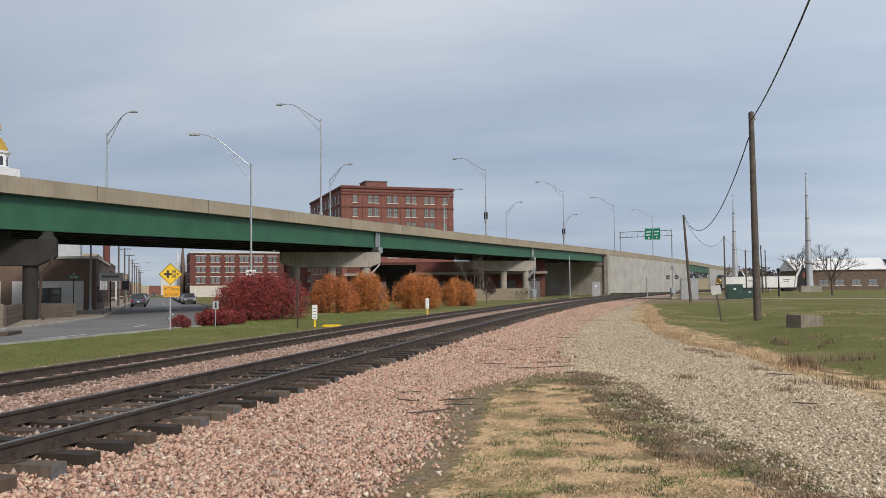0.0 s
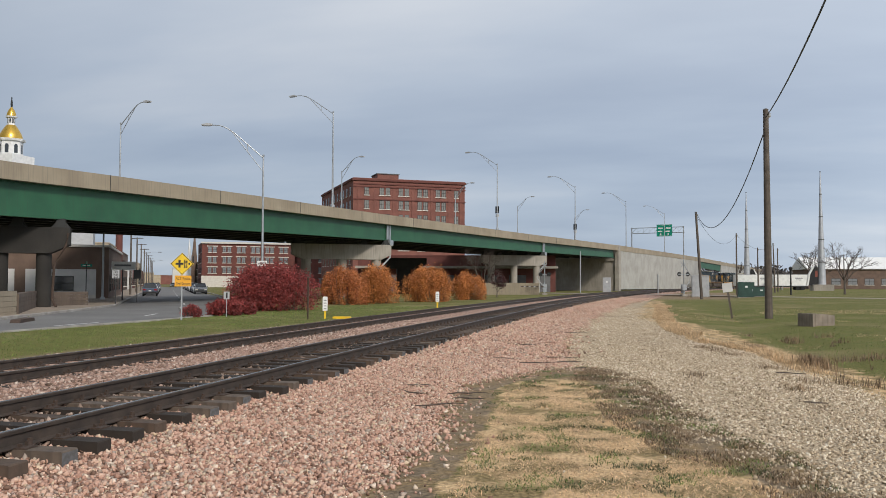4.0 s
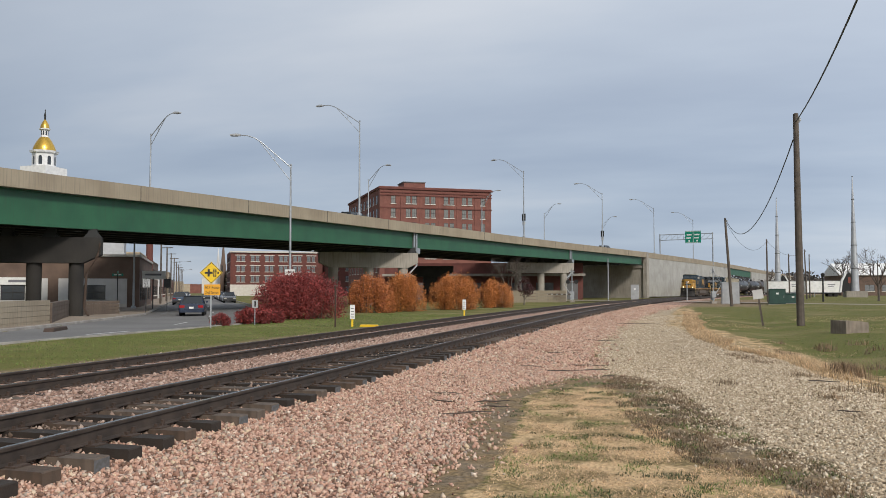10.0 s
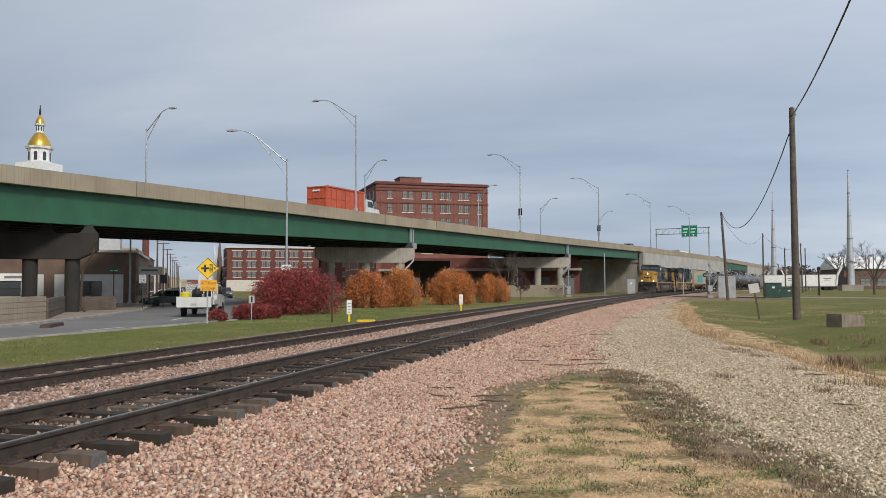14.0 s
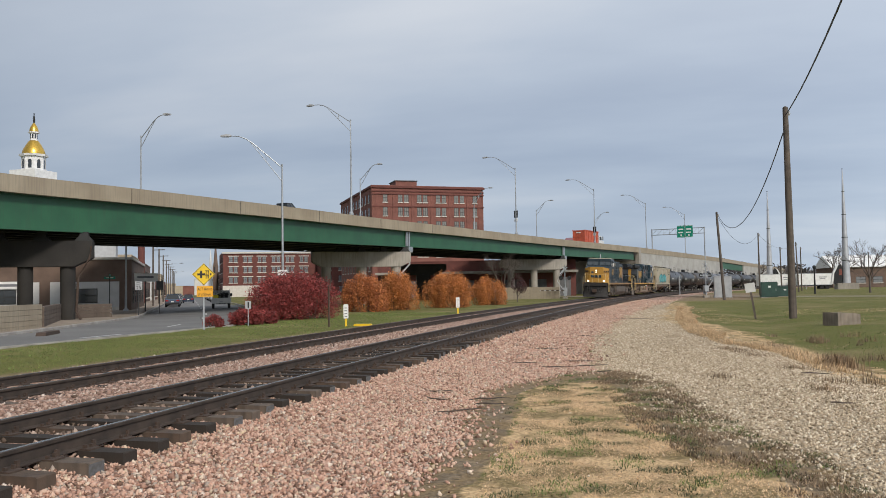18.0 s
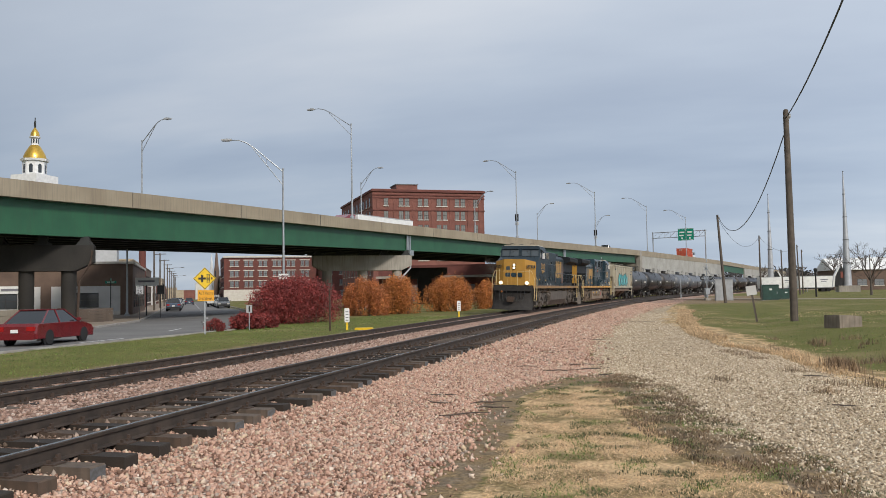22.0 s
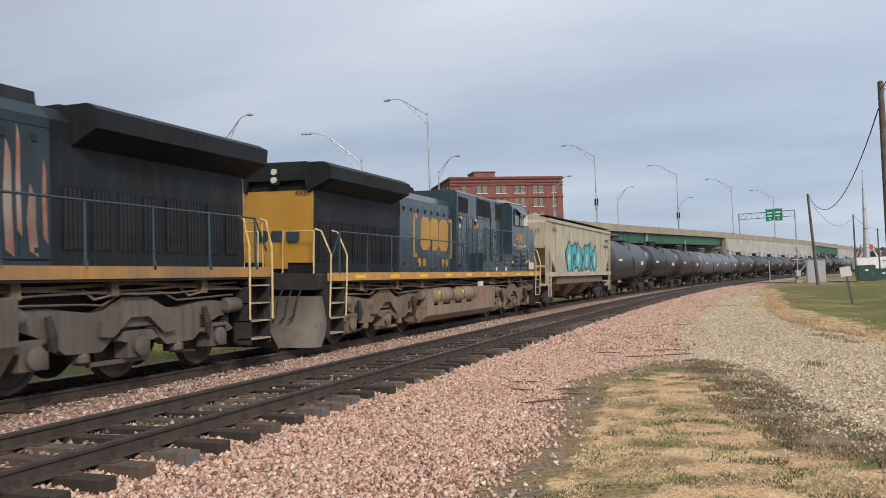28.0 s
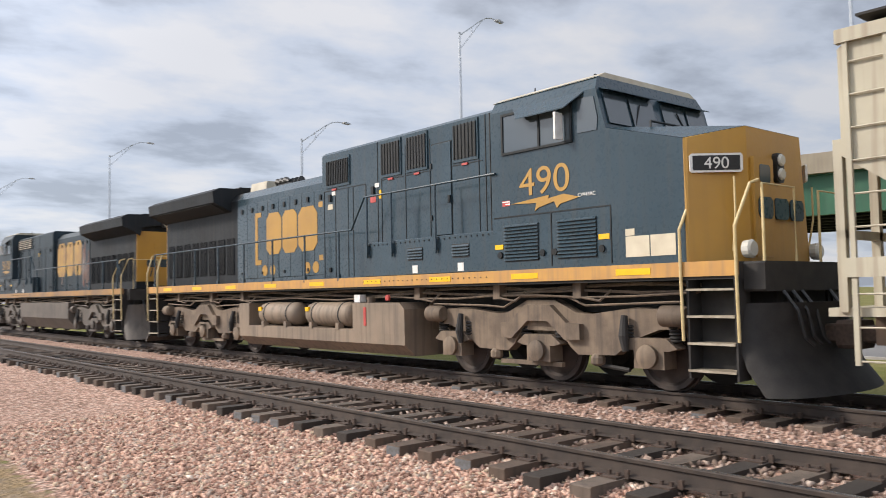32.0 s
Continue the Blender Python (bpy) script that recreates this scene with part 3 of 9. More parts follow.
def make_track(name, xc, polished):
    tr = thing(name, "railway track of steel rails on worn timber ties", "railway track", kind="structure")
    stops = [-160, -80, -40, 0, 3, 5, 7, 9, 12, 18, 25] + [25 + 8 * i for i in range(1, 52)]
    for side in (-0.7525, 0.7525):
        pts = []
        for s in stops:
            x, y, h = on_track(xc, s)
            pts.append((x + side * math.cos(h), y - side * math.sin(h), far_sag(s) if xc == X_FAR else 0.0, h))
        g = sweep(RAIL_PROFILE, pts)
        me = g.mesh("rail", RAIL_SIDE)
        me.materials.append(RAIL_TOP if polished else RAIL_DULL)
        m = len(RAIL_PROFILE)
        for i, pl in enumerate(me.polygons):
            if pl.normal.z > 0.85 and pl.center.z > -0.08:
                pl.material_index = 1
        part("rail", me, None, tr)
    rnd = random.Random(7 if polished else 8)
    shapes = []
    for mm in TIE_MATS:
        for v in range(3):
            g = Geo()
            e = [rnd.uniform(-0.015, 0.015) for _ in range(6)]
            g.box(-1.3 + e[0], 1.3 + e[1], -0.115 + e[2] * 0.5, 0.115 + e[3] * 0.5, -0.36, -0.176, 0.012)
            me = g.mesh("tie", mm)
            if v == 1:                            # steel plates nailed on split ends
                me.materials.append(END_PLATE)
                for pl in me.polygons:
                    if abs(pl.normal.x) > 0.9:
                        pl.material_index = 1
            shapes.append(me)
    step, far, plates = 0.55, Geo(), Geo()
    i, s = 0, -62.0
    while s < 300:
        x, y, h = on_track(xc, s)
        jx, ja = rnd.uniform(-0.06, 0.06), rnd.uniform(-1.6, 1.6)
        low = far_sag(s) if xc == X_FAR else 0.0
        m = pose(x + jx, y, low, 0, 0, -math.degrees(h) + ja)
        if s < 100:
            part("tie", rnd.choice(shapes), None, tr, at=m)
        else:
            far.join(Geo().box(-1.3, 1.3, -0.115, 0.115, -0.36, -0.176), m)
        if -28 < s < 45:
            for side in (-0.7525, 0.7525):
                mm = pose(x + side, y, low, 0, 0, ja)
                plates.join(Geo().box(-0.19, 0.19, -0.09, 0.09, -0.178, -0.16), mm)
                for q in (-0.1, 0.1):
                    for w in (-0.05, 0.05):
                        plates.join(Geo().box(q - 0.018, q + 0.018, w - 0.012, w + 0.012, -0.165, -0.135 + rnd.uniform(0, 0.02)), mm)
                plates.join(Geo().box(-0.085, -0.055, 0.1, 0.145, -0.18, -0.1), mm)
                plates.join(Geo().box(0.055, 0.085, 0.1, 0.145, -0.18, -0.1), mm)
        s += step + rnd.uniform(-0.03, 0.03)
    part("distant_ties", far, TIE_MATS[1], tr, kind="stuff")
    part("tie_plates", plates, RUST, tr, kind="stuff")
    return tr


make_track("track_near", X_NEAR, True)
make_track("track_far", X_FAR, True)


# ---- viaduct ----
GRID = 32.3            # the streets' turn against the railway, degrees
BRIDGE_EDGE = [(-24.0, -190), (-30.5, -130), (-33.2, -104), (-36.3, -66), (-40.0, -44), (-46.2, -20), (-46.0, 0), (-42.6, 24), (-40.2, 41.5), (-38.0, 52), (-35.4, 66), (-32.6, 81), (-29.6, 96), (-23.0, 121), (-15.8, 145.6), (-4.4, 186.0), (8.0, 230), (20.8, 276), (36, 328), (54, 390)]


def edge_at(y):
    p = BRIDGE_EDGE
    for (x0, y0), (x1, y1) in zip(p, p[1:]):
        if y <= y1:
            return x0 + (x1 - x0) * (y - y0) / (y1 - y0)
    return p[-1][0]


# the parapet rises gently to the abutment, then falls
deck_height = table([(-190, 8.9), (0, 9.05), (42, 9.1), (52.6, 9.24), (69.5, 9.44), (82, 9.52), (104, 9.66), (141, 9.6), (184, 9.72), (240, 9.5), (275, 9.25), (310, 8.6), (390, 7.4)])
girder_foot = table([(-190, -3.5), (42, -3.5), (55, -3.44), (63, -3.38), (80, -3.2), (92, -3.1), (143, -2.88), (184, -2.77)])


def bridge_path(ya, yb, step=6.0):
    out = []
    n = max(1, int((yb - ya) / step))
    for i in range(n + 1):
        y = ya + (yb - ya) * i / n
        x = (edge_at(y - 5) + edge_at(y) * 2 + edge_at(y + 5)) / 4
        h = math.atan2(edge_at(y + 7) - edge_at(y - 7), 14)
        z = deck_height(y)
        out.append((x, y, z, h))
    return out


BRIDGE_W = 17.0


# near-black concrete: the shade under the deck is put into its colour
SHADED_CONCRETE = mat("shade_dark_streaked_concrete", (0.034, 0.03, 0.026), (0.02, 0.018, 0.016), 0.9, scale=0.6, fine=14, streak=((0.025, 0.023, 0.02), 0.6))


def make_bridge():
    br = thing("viaduct", "green steel girder road viaduct with concrete parapets", "bridge", kind="structure")
    para = [(0, 0), (0, -1.15), (0.9, -1.15), (0.9, -0.88), (0.45, -0.88), (0.38, -0.5), (0.30, 0)]
    path = bridge_path(-190, 186)
    part("parapet", sweep([(-p, q) for p, q in para][::-1], path), PARAPET, br, "sand-coloured concrete parapet")
    w = BRIDGE_W
    part("parapet", sweep([(-w + p, q) for p, q in para], path), PARAPET, br, "sand-coloured concrete parapet")
    part("deck", sweep([(-0.9, -1.14), (-w + 0.9, -1.14), (-w + 0.9, -0.9), (-0.9, -0.9)][::-1], path), ASPHALT, br)
    # parapet joints
    for p in path[::2]:
        x, y, z, h = p
        part("parapet_joint", Geo().box(-0.012, 0.012, -0.02, 0.02, -1.15, 0.005), DARK_STEEL, br, at=pose(x + 0.0, y, z, 0, 0, -math.degrees(h)))
    joints = [-190, -140, -90, -40, 10.0, 96.0, 145.0, 184.5]
    for ya, yb in zip(joints, joints[1:]):
        sp = bridge_path(ya + 0.25, yb - 0.25)
        top = -1.16

        def fascia(y):
            bot = girder_foot(y)
            return [(-0.95, top), (-0.45, top), (-0.45, top - 0.06), (-0.68, top - 0.06), (-0.68, bot + 0.07), (-0.40, bot + 0.07), (-0.40, bot), (-0.98, bot), (-0.98, bot + 0.07), (-0.72, bot + 0.07), (-0.72, top - 0.06), (-0.95, top - 0.06)]

        part("fascia_girder", sweep(fascia, sp), GREEN_STEEL, br, "green-painted plate girder")
        # inner steel is near-black, not fascia green: the deck's shade in its colour
        for k in range(1, 7):
            o = -0.7 - k * 2.6

            def inner(y, o=o):
                bot = girder_foot(y)
                return [(o - 0.2, top), (o + 0.2, top), (o + 0.03, top - 0.06), (o + 0.03, bot + 0.06), (o + 0.25, bot + 0.06), (o + 0.25, bot), (o - 0.25, bot), (o - 0.25, bot + 0.06), (o - 0.03, bot + 0.06), (o - 0.03, top - 0.06)]
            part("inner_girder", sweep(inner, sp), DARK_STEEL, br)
        for p in sp[::1]:
            x, y, z, h = p
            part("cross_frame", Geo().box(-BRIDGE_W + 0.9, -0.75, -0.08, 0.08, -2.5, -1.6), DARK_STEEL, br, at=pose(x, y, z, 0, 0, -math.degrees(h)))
    # joints with downpipes
    for yj in (96.0, 145.0):
        (x, y, z, h), = bridge_path(yj, yj, 1)[:1]
        m = pose(x, y, z, 0, 0, -math.degrees(h))
        f = girder_foot(yj)
        for q in (-0.35, 0.2):
            part("joint_plate", Geo().box(-0.6, -0.42, q - 0.16, q + 0.16, f + 0.1, -1.2, 0.03), GALV, br, at=m)
        part("drain_box", Geo().box(-0.75, -0.2, -0.25, 0.65, f - 0.65, f + 0.05, 0.03), GALV, br, at=m)
        part("drain_pipe", Geo().tube([(-0.5, 0.3, f - 0.6), (-0.5, 0.3, f - 2.1), (-0.9, -1.0, f - 3.2), (-1.1, -1.2, f - 4.4), (-1.1, -1.2, -z - 0.4)], 0.11, 8), GALV, br, at=m)
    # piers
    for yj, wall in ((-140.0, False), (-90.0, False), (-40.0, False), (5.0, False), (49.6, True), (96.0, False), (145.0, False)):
        (x, y, z, h), = bridge_path(yj, yj, 1)[:1]
        skew = GRID if yj > 40 else -math.degrees(h)
        m = pose(x, y, 0, 0, 0, skew)
        pier = thing("bridge_pier", "concrete bridge pier with a wide cap, coloured dark for the deck's shade" if wall else "grey concrete bridge pier with a cantilevered cap", "bridge pier", m, "viaduct piers", kind="structure")
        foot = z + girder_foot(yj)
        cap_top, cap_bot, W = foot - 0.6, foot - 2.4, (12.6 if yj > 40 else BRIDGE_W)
        M = SHADED_CONCRETE if wall else CONCRETE
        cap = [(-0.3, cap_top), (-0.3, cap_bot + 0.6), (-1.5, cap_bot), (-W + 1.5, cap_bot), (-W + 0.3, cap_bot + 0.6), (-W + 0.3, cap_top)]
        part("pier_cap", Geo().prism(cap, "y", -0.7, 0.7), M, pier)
        for k in range(5):
            o = -0.9 - k * (W - 1.8) / 4
            part("bearing", Geo().box(o - 0.3, o + 0.3, -0.4, 0.4, cap_top, foot + 0.02).prism([(o - 0.62, cap_top), (o + 0.62, cap_top), (o + 0.3, cap_top + 0.4), (o - 0.3, cap_top + 0.4)], "y", -0.3, 0.3), DARK_STEEL, pier)
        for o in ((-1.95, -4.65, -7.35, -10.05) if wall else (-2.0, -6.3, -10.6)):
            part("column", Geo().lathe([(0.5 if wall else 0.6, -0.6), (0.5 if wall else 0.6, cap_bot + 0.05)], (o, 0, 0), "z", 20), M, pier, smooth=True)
        if wall:
            part("drain_pipe", Geo().tube([(-0.35, -0.75, cap_top - 0.4), (-0.5, -0.8, cap_bot + 0.5), (-1.2, -0.75, cap_bot - 0.8), (-1.3, -0.72, 0.2), (-1.0, -1.0, -0.35)], 0.09, 8), RUST, pier)
    # abutment and retaining wall
    (x, y, z, h), = bridge_path(186, 186, 1)[:1]
    ab = thing("abutment", "weathered concrete abutment under the viaduct", "abutment", pose(x, y, 0, 0, 0, -math.degrees(h)), kind="structure")
    part("abutment_wall", Geo().box(-BRIDGE_W + 0.2, -0.2, 0.0, 1.4, -0.6, z - 2.85), CONCRETE, ab)
    part("back_wall", Geo().box(-BRIDGE_W + 0.2, -0.2, 0.9, 1.5, z - 2.9, z - 1.1), CONCRETE, ab)
    part("seat_lip", Geo().box(-BRIDGE_W, -0.05, -0.25, 0.0, z - 3.5, z - 3.0), CONCRETE, ab)
    part("end_post", Geo().box(-0.8, 0.05, -0.4, 1.2, -0.6, z + 0.02), CONCRETE, ab)
    wp = bridge_path(187, 268)
    wl = thing("retaining_wall", "tall pale concrete retaining wall with rain streaks", "retaining wall", kind="structure")
    part("wall_face", sweep([(-0.5, -9.8), (0.0, -9.8), (0.0, -1.2), (-0.5, -1.2)], wp), PALE_WALL, wl)
    part("parapet", sweep([(-0.4, -1.2), (0.06, -1.2), (0.06, 0.0), (-0.3, 0.0)], wp), PARAPET, wl)
    part("parapet", sweep([(-BRIDGE_W, -1.2), (-BRIDGE_W + 0.4, -1.2), (-BRIDGE_W + 0.3, 0.0), (-BRIDGE_W, 0.0)], wp), PARAPET, wl)
    part("deck", sweep([(-BRIDGE_W + 0.4, -1.3), (-0.5, -1.3), (-0.5, -0.9), (-BRIDGE_W + 0.4, -0.9)], wp), ASPHALT, wl)
    wq = bridge_path(268, 300)
    part("fascia_girder", sweep([(-0.7, -3.2), (-0.3, -3.2), (-0.3, -1.2), (-0.7, -1.2)], wq), GREEN_STEEL, wl, "green-painted girder")
    part("parapet", sweep([(-0.4, -1.2), (0.06, -1.2), (0.06, 0.0), (-0.3, 0.0)], wq), PARAPET, wl)
    wr = bridge_path(300, 388)
    part("wall_face", sweep([(-0.5, -9.8), (0.0, -9.8), (0.0, -1.2), (-0.5, -1.2)], wr), PALE_WALL, wl)
    part("parapet", sweep([(-0.4, -1.2), (0.06, -1.2), (0.06, 0.0), (-0.3, 0.0)], wr), PARAPET, wl)


make_bridge()


# ---- town beyond the viaduct ----


def polar(az, r):
    a = radians(az)
    return -r * math.sin(a), r * math.cos(a)


BRICK = mat("red_brick", (0.225, 0.09, 0.069), (0.165, 0.066, 0.052), 0.9, scale=0.5, fine=30, bump=0.15, streak=((0.13, 0.06, 0.05), 0.5))
BRICK_DARK = mat("dark_red_brick", (0.15, 0.05, 0.04), (0.11, 0.04, 0.033), 0.9, scale=0.6, fine=30, bump=0.15)
BRICK_BROWN = mat("brown_brick", (0.16, 0.108, 0.082), (0.12, 0.08, 0.062), 0.9, scale=0.8, fine=40, bump=0.15)
STONE_SILL = mat("pale_stone_trim", (0.6, 0.57, 0.52), (0.52, 0.48, 0.43), 0.8, scale=2)
PAINTED_PALE = mat("pale_grey_wall_paint", (0.58, 0.57, 0.56), (0.5, 0.49, 0.48), 0.8, scale=1)
TAN_WALL = mat("tan_brick_wall", (0.42, 0.35, 0.26), (0.34, 0.28, 0.2), 0.85, scale=1)
ROOFING = mat("grey_roofing", (0.16, 0.16, 0.165), (0.11, 0.11, 0.115), 0.9, scale=1)
WIN_PALE = glass("pale_window_glass", (0.19, 0.2, 0.21), 0.12)
WIN_DULL = glass("dull_brown_window_glass", (0.17, 0.165, 0.15), 0.15)
GOLD = mat("gilded_copper", (0.75, 0.47, 0.09), (0.62, 0.38, 0.07), 0.3, 0.9, scale=2, bump=0.02)
WHITE_TRIM = mat("white_masonry", (0.75, 0.75, 0.74), (0.62, 0.62, 0.62), 0.7, scale=1)

_win = {}


def window(parent, x, z, w, h, y=0.0, split=True, pane=None, sill=True, turn=0, at=None):
    """A sash window on the wall face y, facing -y; shares its meshes with others of its size."""
    key = (round(w, 2), round(h, 2), split, pane.name if pane else "", sill)
    if key not in _win:
        fr = Geo()
        t = 0.07
        fr.box(-w / 2, w / 2, -0.04, 0.05, 0, t).box(-w / 2, w / 2, -0.04, 0.05, h - t, h).box(-w / 2, -w / 2 + t, -0.04, 0.05, t, h - t).box(w / 2 - t, w / 2, -0.04, 0.05, t, h - t)
        bars_ = []
        if split:
            bars_ = [Geo().box(-w / 2 + t, w / 2 - t, -0.035, 0.04, h / 2 - 0.04, h / 2 + 0.04).mesh("glazing_bar", WHITE_TRIM if pane is None else PLAIN_BLACK), Geo().box(-0.03, 0.03, -0.03, 0.04, t, h - t).mesh("glazing_bar", WHITE_TRIM if pane is None else PLAIN_BLACK)]
        gl = Geo().box(-w / 2 + t * 0.8, w / 2 - t * 0.8, -0.015, 0.03, t * 0.8, h - t * 0.8)
        sl = Geo().box(-w / 2 - 0.12, w / 2 + 0.12, -0.16, 0.05, -0.2, -0.005)
        frame_mesh = fr.mesh("window_frame", WHITE_TRIM if pane is None else PLAIN_BLACK)
        bm = bmesh.new()
        bm.from_mesh(frame_mesh)
        bmesh.ops.remove_doubles(bm, verts=bm.verts, dist=0.001)
        bm.to_mesh(frame_mesh)
        bm.free()
        _win[key] = (frame_mesh, gl.mesh("pane", pane or WIN_DARK), sl.mesh("sill", STONE_SILL) if sill else None, bars_)
    f, g, s, bars_ = _win[key]
    m = (at or Matrix()) @ pose(x, y, z, 0, 0, turn)
    win = part("window", f, None, parent, at=m)
    part("pane", g, None, win)
    for q in bars_:
        part("glazing_bar", q, None, win)
    if s:
        part("sill", s, None, win)
    return win


def block(name, label, at, w, d, h, wall, parapet=0.6, roof=ROOFING, category="building"):
    """A flat-roofed building: facade on y = 0 facing -y, from x = 0 to w."""
    b = thing(name, label, category, at)
    t = 0.35
    part("wall", Geo().box(0, w, 0, t, -0.8, h), wall, b)
    part("wall", Geo().box(0, t, t, d, -0.8, h), wall, b)
    part("wall", Geo().box(w - t, w, t, d, -0.8, h), wall, b)
    part("wall", Geo().box(t, w - t, d - t, d, -0.8, h), wall, b)
    part("roof", Geo().box(t, w - t, t, d - t, h - parapet - 0.2, h - parapet), roof, b)
    part("coping", Geo().box(-0.08, w + 0.08, -0.08, t + 0.05, h, h + 0.18).box(-0.08, t + 0.05, t, d, h, h + 0.18), wall, b)
    return b


def make_warehouse():
    W, D, H = 29.1, 42.0, 26.0
    at = pose(-67.9, 188.1, -0.4, 0, 0, GRID)
    b = block("brick_warehouse", "tall red brick warehouse with paired sash windows", at, W, D, H + 1.2, BRICK)
    for z in (H - 0.2, H - 4.0, H - 0.9):
        part("string_course", Geo().box(-0.15, W + 0.15, -0.18, 0.0, z, z + 0.28), BRICK_DARK, b)
    part("cornice", Geo().box(-0.3, W + 0.3, -0.35, 0.0, H + 0.7, H + 1.2).box(-0.35, 0.0, 0, D, H + 0.7, H + 1.2), BRICK_DARK, b)
    part("penthouse", Geo().box(7.6, 13.2, 6, 12, H, H + 3.3), BRICK, b, "brick rooftop penthouse")
    part("penthouse_roof", Geo().box(7.4, 13.4, 5.8, 12.2, H + 3.3, H + 3.5), ROOFING, b)
    for fl in range(7):
        z = H - 2.75 - fl * 3.4
        for xc, n in ((3.4, 1), (8.0, 2), (12.9, 2), (17.8, 2), (22.6, 2), (26.8, 1)):
            for q in range(n):
                window(b, xc + (q - (n - 1) / 2) * 1.55, z, 1.15, 2.1, 0.0, pane=WIN_DULL)
        for k in range(10):
            window(b, 0.0, z, 1.45, 2.1, 3.2 + 4.0 * k, turn=-90, pane=WIN_DULL)
    for x in (1.4, 5.6, 10.4, 15.3, 20.2, 24.9, 28.0):
        part("pilaster", Geo().box(x - 0.35, x + 0.35, -0.1, 0, -0.8, H - 1), BRICK, b)


BROWN_WALL = mat("brown_block_wall", (0.14, 0.105, 0.08), (0.1, 0.076, 0.06), 0.9, scale=1, fine=20, streak=((0.05, 0.04, 0.033), 0.5))


def make_row_house():
    W, H = 29.5, 14.2
    at = pose(*polar(30.0, 270), -0.4, 0, 0, GRID)
    b = block("apartment_block", "four-storey dark red brick block with pale window heads", at, W, 30, H, BRICK_DARK)
    part("stone_base", Geo().box(-0.1, 12.0, -0.12, 0.0, -0.8, 3.6), STONE_SILL, b)
    part("cornice", Geo().box(-0.3, W + 0.3, -0.5, 0, H - 0.3, H + 0.2), STONE_SILL, b)
    for fl in range(4):
        z = 1.2 + fl * 3.3
        for k in range(6):
            for q in (-0.75, 0.75):
                window(b, 3.2 + k * 4.5 + q, z, 1.15, 1.8, 0.0, pane=WIN_PALE)
            part("window_head", Geo().box(3.2 + k * 4.5 - 1.7, 3.2 + k * 4.5 + 1.7, -0.1, 0, z + 1.85, z + 2.1), STONE_SILL, b)
        for k in range(6):
            window(b, 0.0, z, 1.15, 1.8, 3 + 4.4 * k, turn=-90, pane=WIN_PALE)
    at2 = pose(*polar(23.3, 262), -0.4, 0, 0, GRID)
    c = block("brick_shop_block", "lower dark red brick block with plain windows", at2, 40, 22, 11.0, BRICK_DARK)
    for fl in range(3):
        for k in range(11):
            window(c, 2.2 + k * 3.5, 1.2 + 3.4 * fl, 1.3, 1.8, 0.0, pane=WIN_PALE)


def make_storefront():
    L = 62.0
    cx, cy = polar(35.8, 92)
    a = radians(GRID)
    at = pose(cx - L * math.cos(a), cy - L * math.sin(a), -0.3, 0, 0, GRID)
    b = block("shop_building", "low brown brick shop with pale grey painted ground floor", at, L, 26, 5.3, BRICK_BROWN)
    for x0 in [1 + 7.6 * k for k in range(8)]:
        part("painted_panel", Geo().box(x0, x0 + 6.6, -0.07, 0, 0.3, 2.95), PAINTED_PALE, b, "pale grey painted panel")
        part("panel_base", Geo().box(x0, x0 + 6.6, -0.1, 0, -0.6, 0.3), STONE_SILL, b)
        window(b, x0 + 3.4, 0.75, 2.2, 1.5, -0.07, split=True, pane=WIN_DARK, sill=False)
    part("cornice", Geo().box(-0.15, L + 0.15, -0.15, 26.1, 5.25, 5.5), STONE_SILL, b, "pale weathered coping")
    part("shop_sign", Geo().box(48.4, 52.6, -0.22, -0.08, 2.3, 3.05, 0.02), PLAIN_WHITE, b, "white shop sign board")
    part("sign_bar", Geo().box(49.6, 52.2, -0.235, -0.222, 2.55, 2.8), DECAL_GREY, b)
    part("corner_sign", Geo().box(L + 0.3, L + 2.6, 1.0, 1.15, 2.9, 3.8, 0.02), PLAIN_WHITE, b, "white projecting shop sign")
    part("sign_bar", Geo().box(L + 0.5, L + 2.4, 0.985, 0.998, 3.2, 3.45), DECAL_GREY, b)
    part("roof_unit", Geo().box(L - 11, L - 4.5, 4, 6.5, 4.7, 6.4, 0.05), PLAIN_WHITE, b, "long white rooftop duct")
    part("roof_unit", Geo().box(L - 6, L - 2.5, 12, 15, 4.7, 7.6, 0.05), GREY_BOX, b, "grey rooftop plant box")
    for k in range(6):
        window(b, L, 0.6, 1.8, 1.8, 2.6 + 3.8 * k, turn=90, pane=WIN_DARK, sill=False)


DECAL_GREY = mat("grey_lettering", (0.18, 0.18, 0.2), (0.15, 0.15, 0.17), 0.6, bump=0)


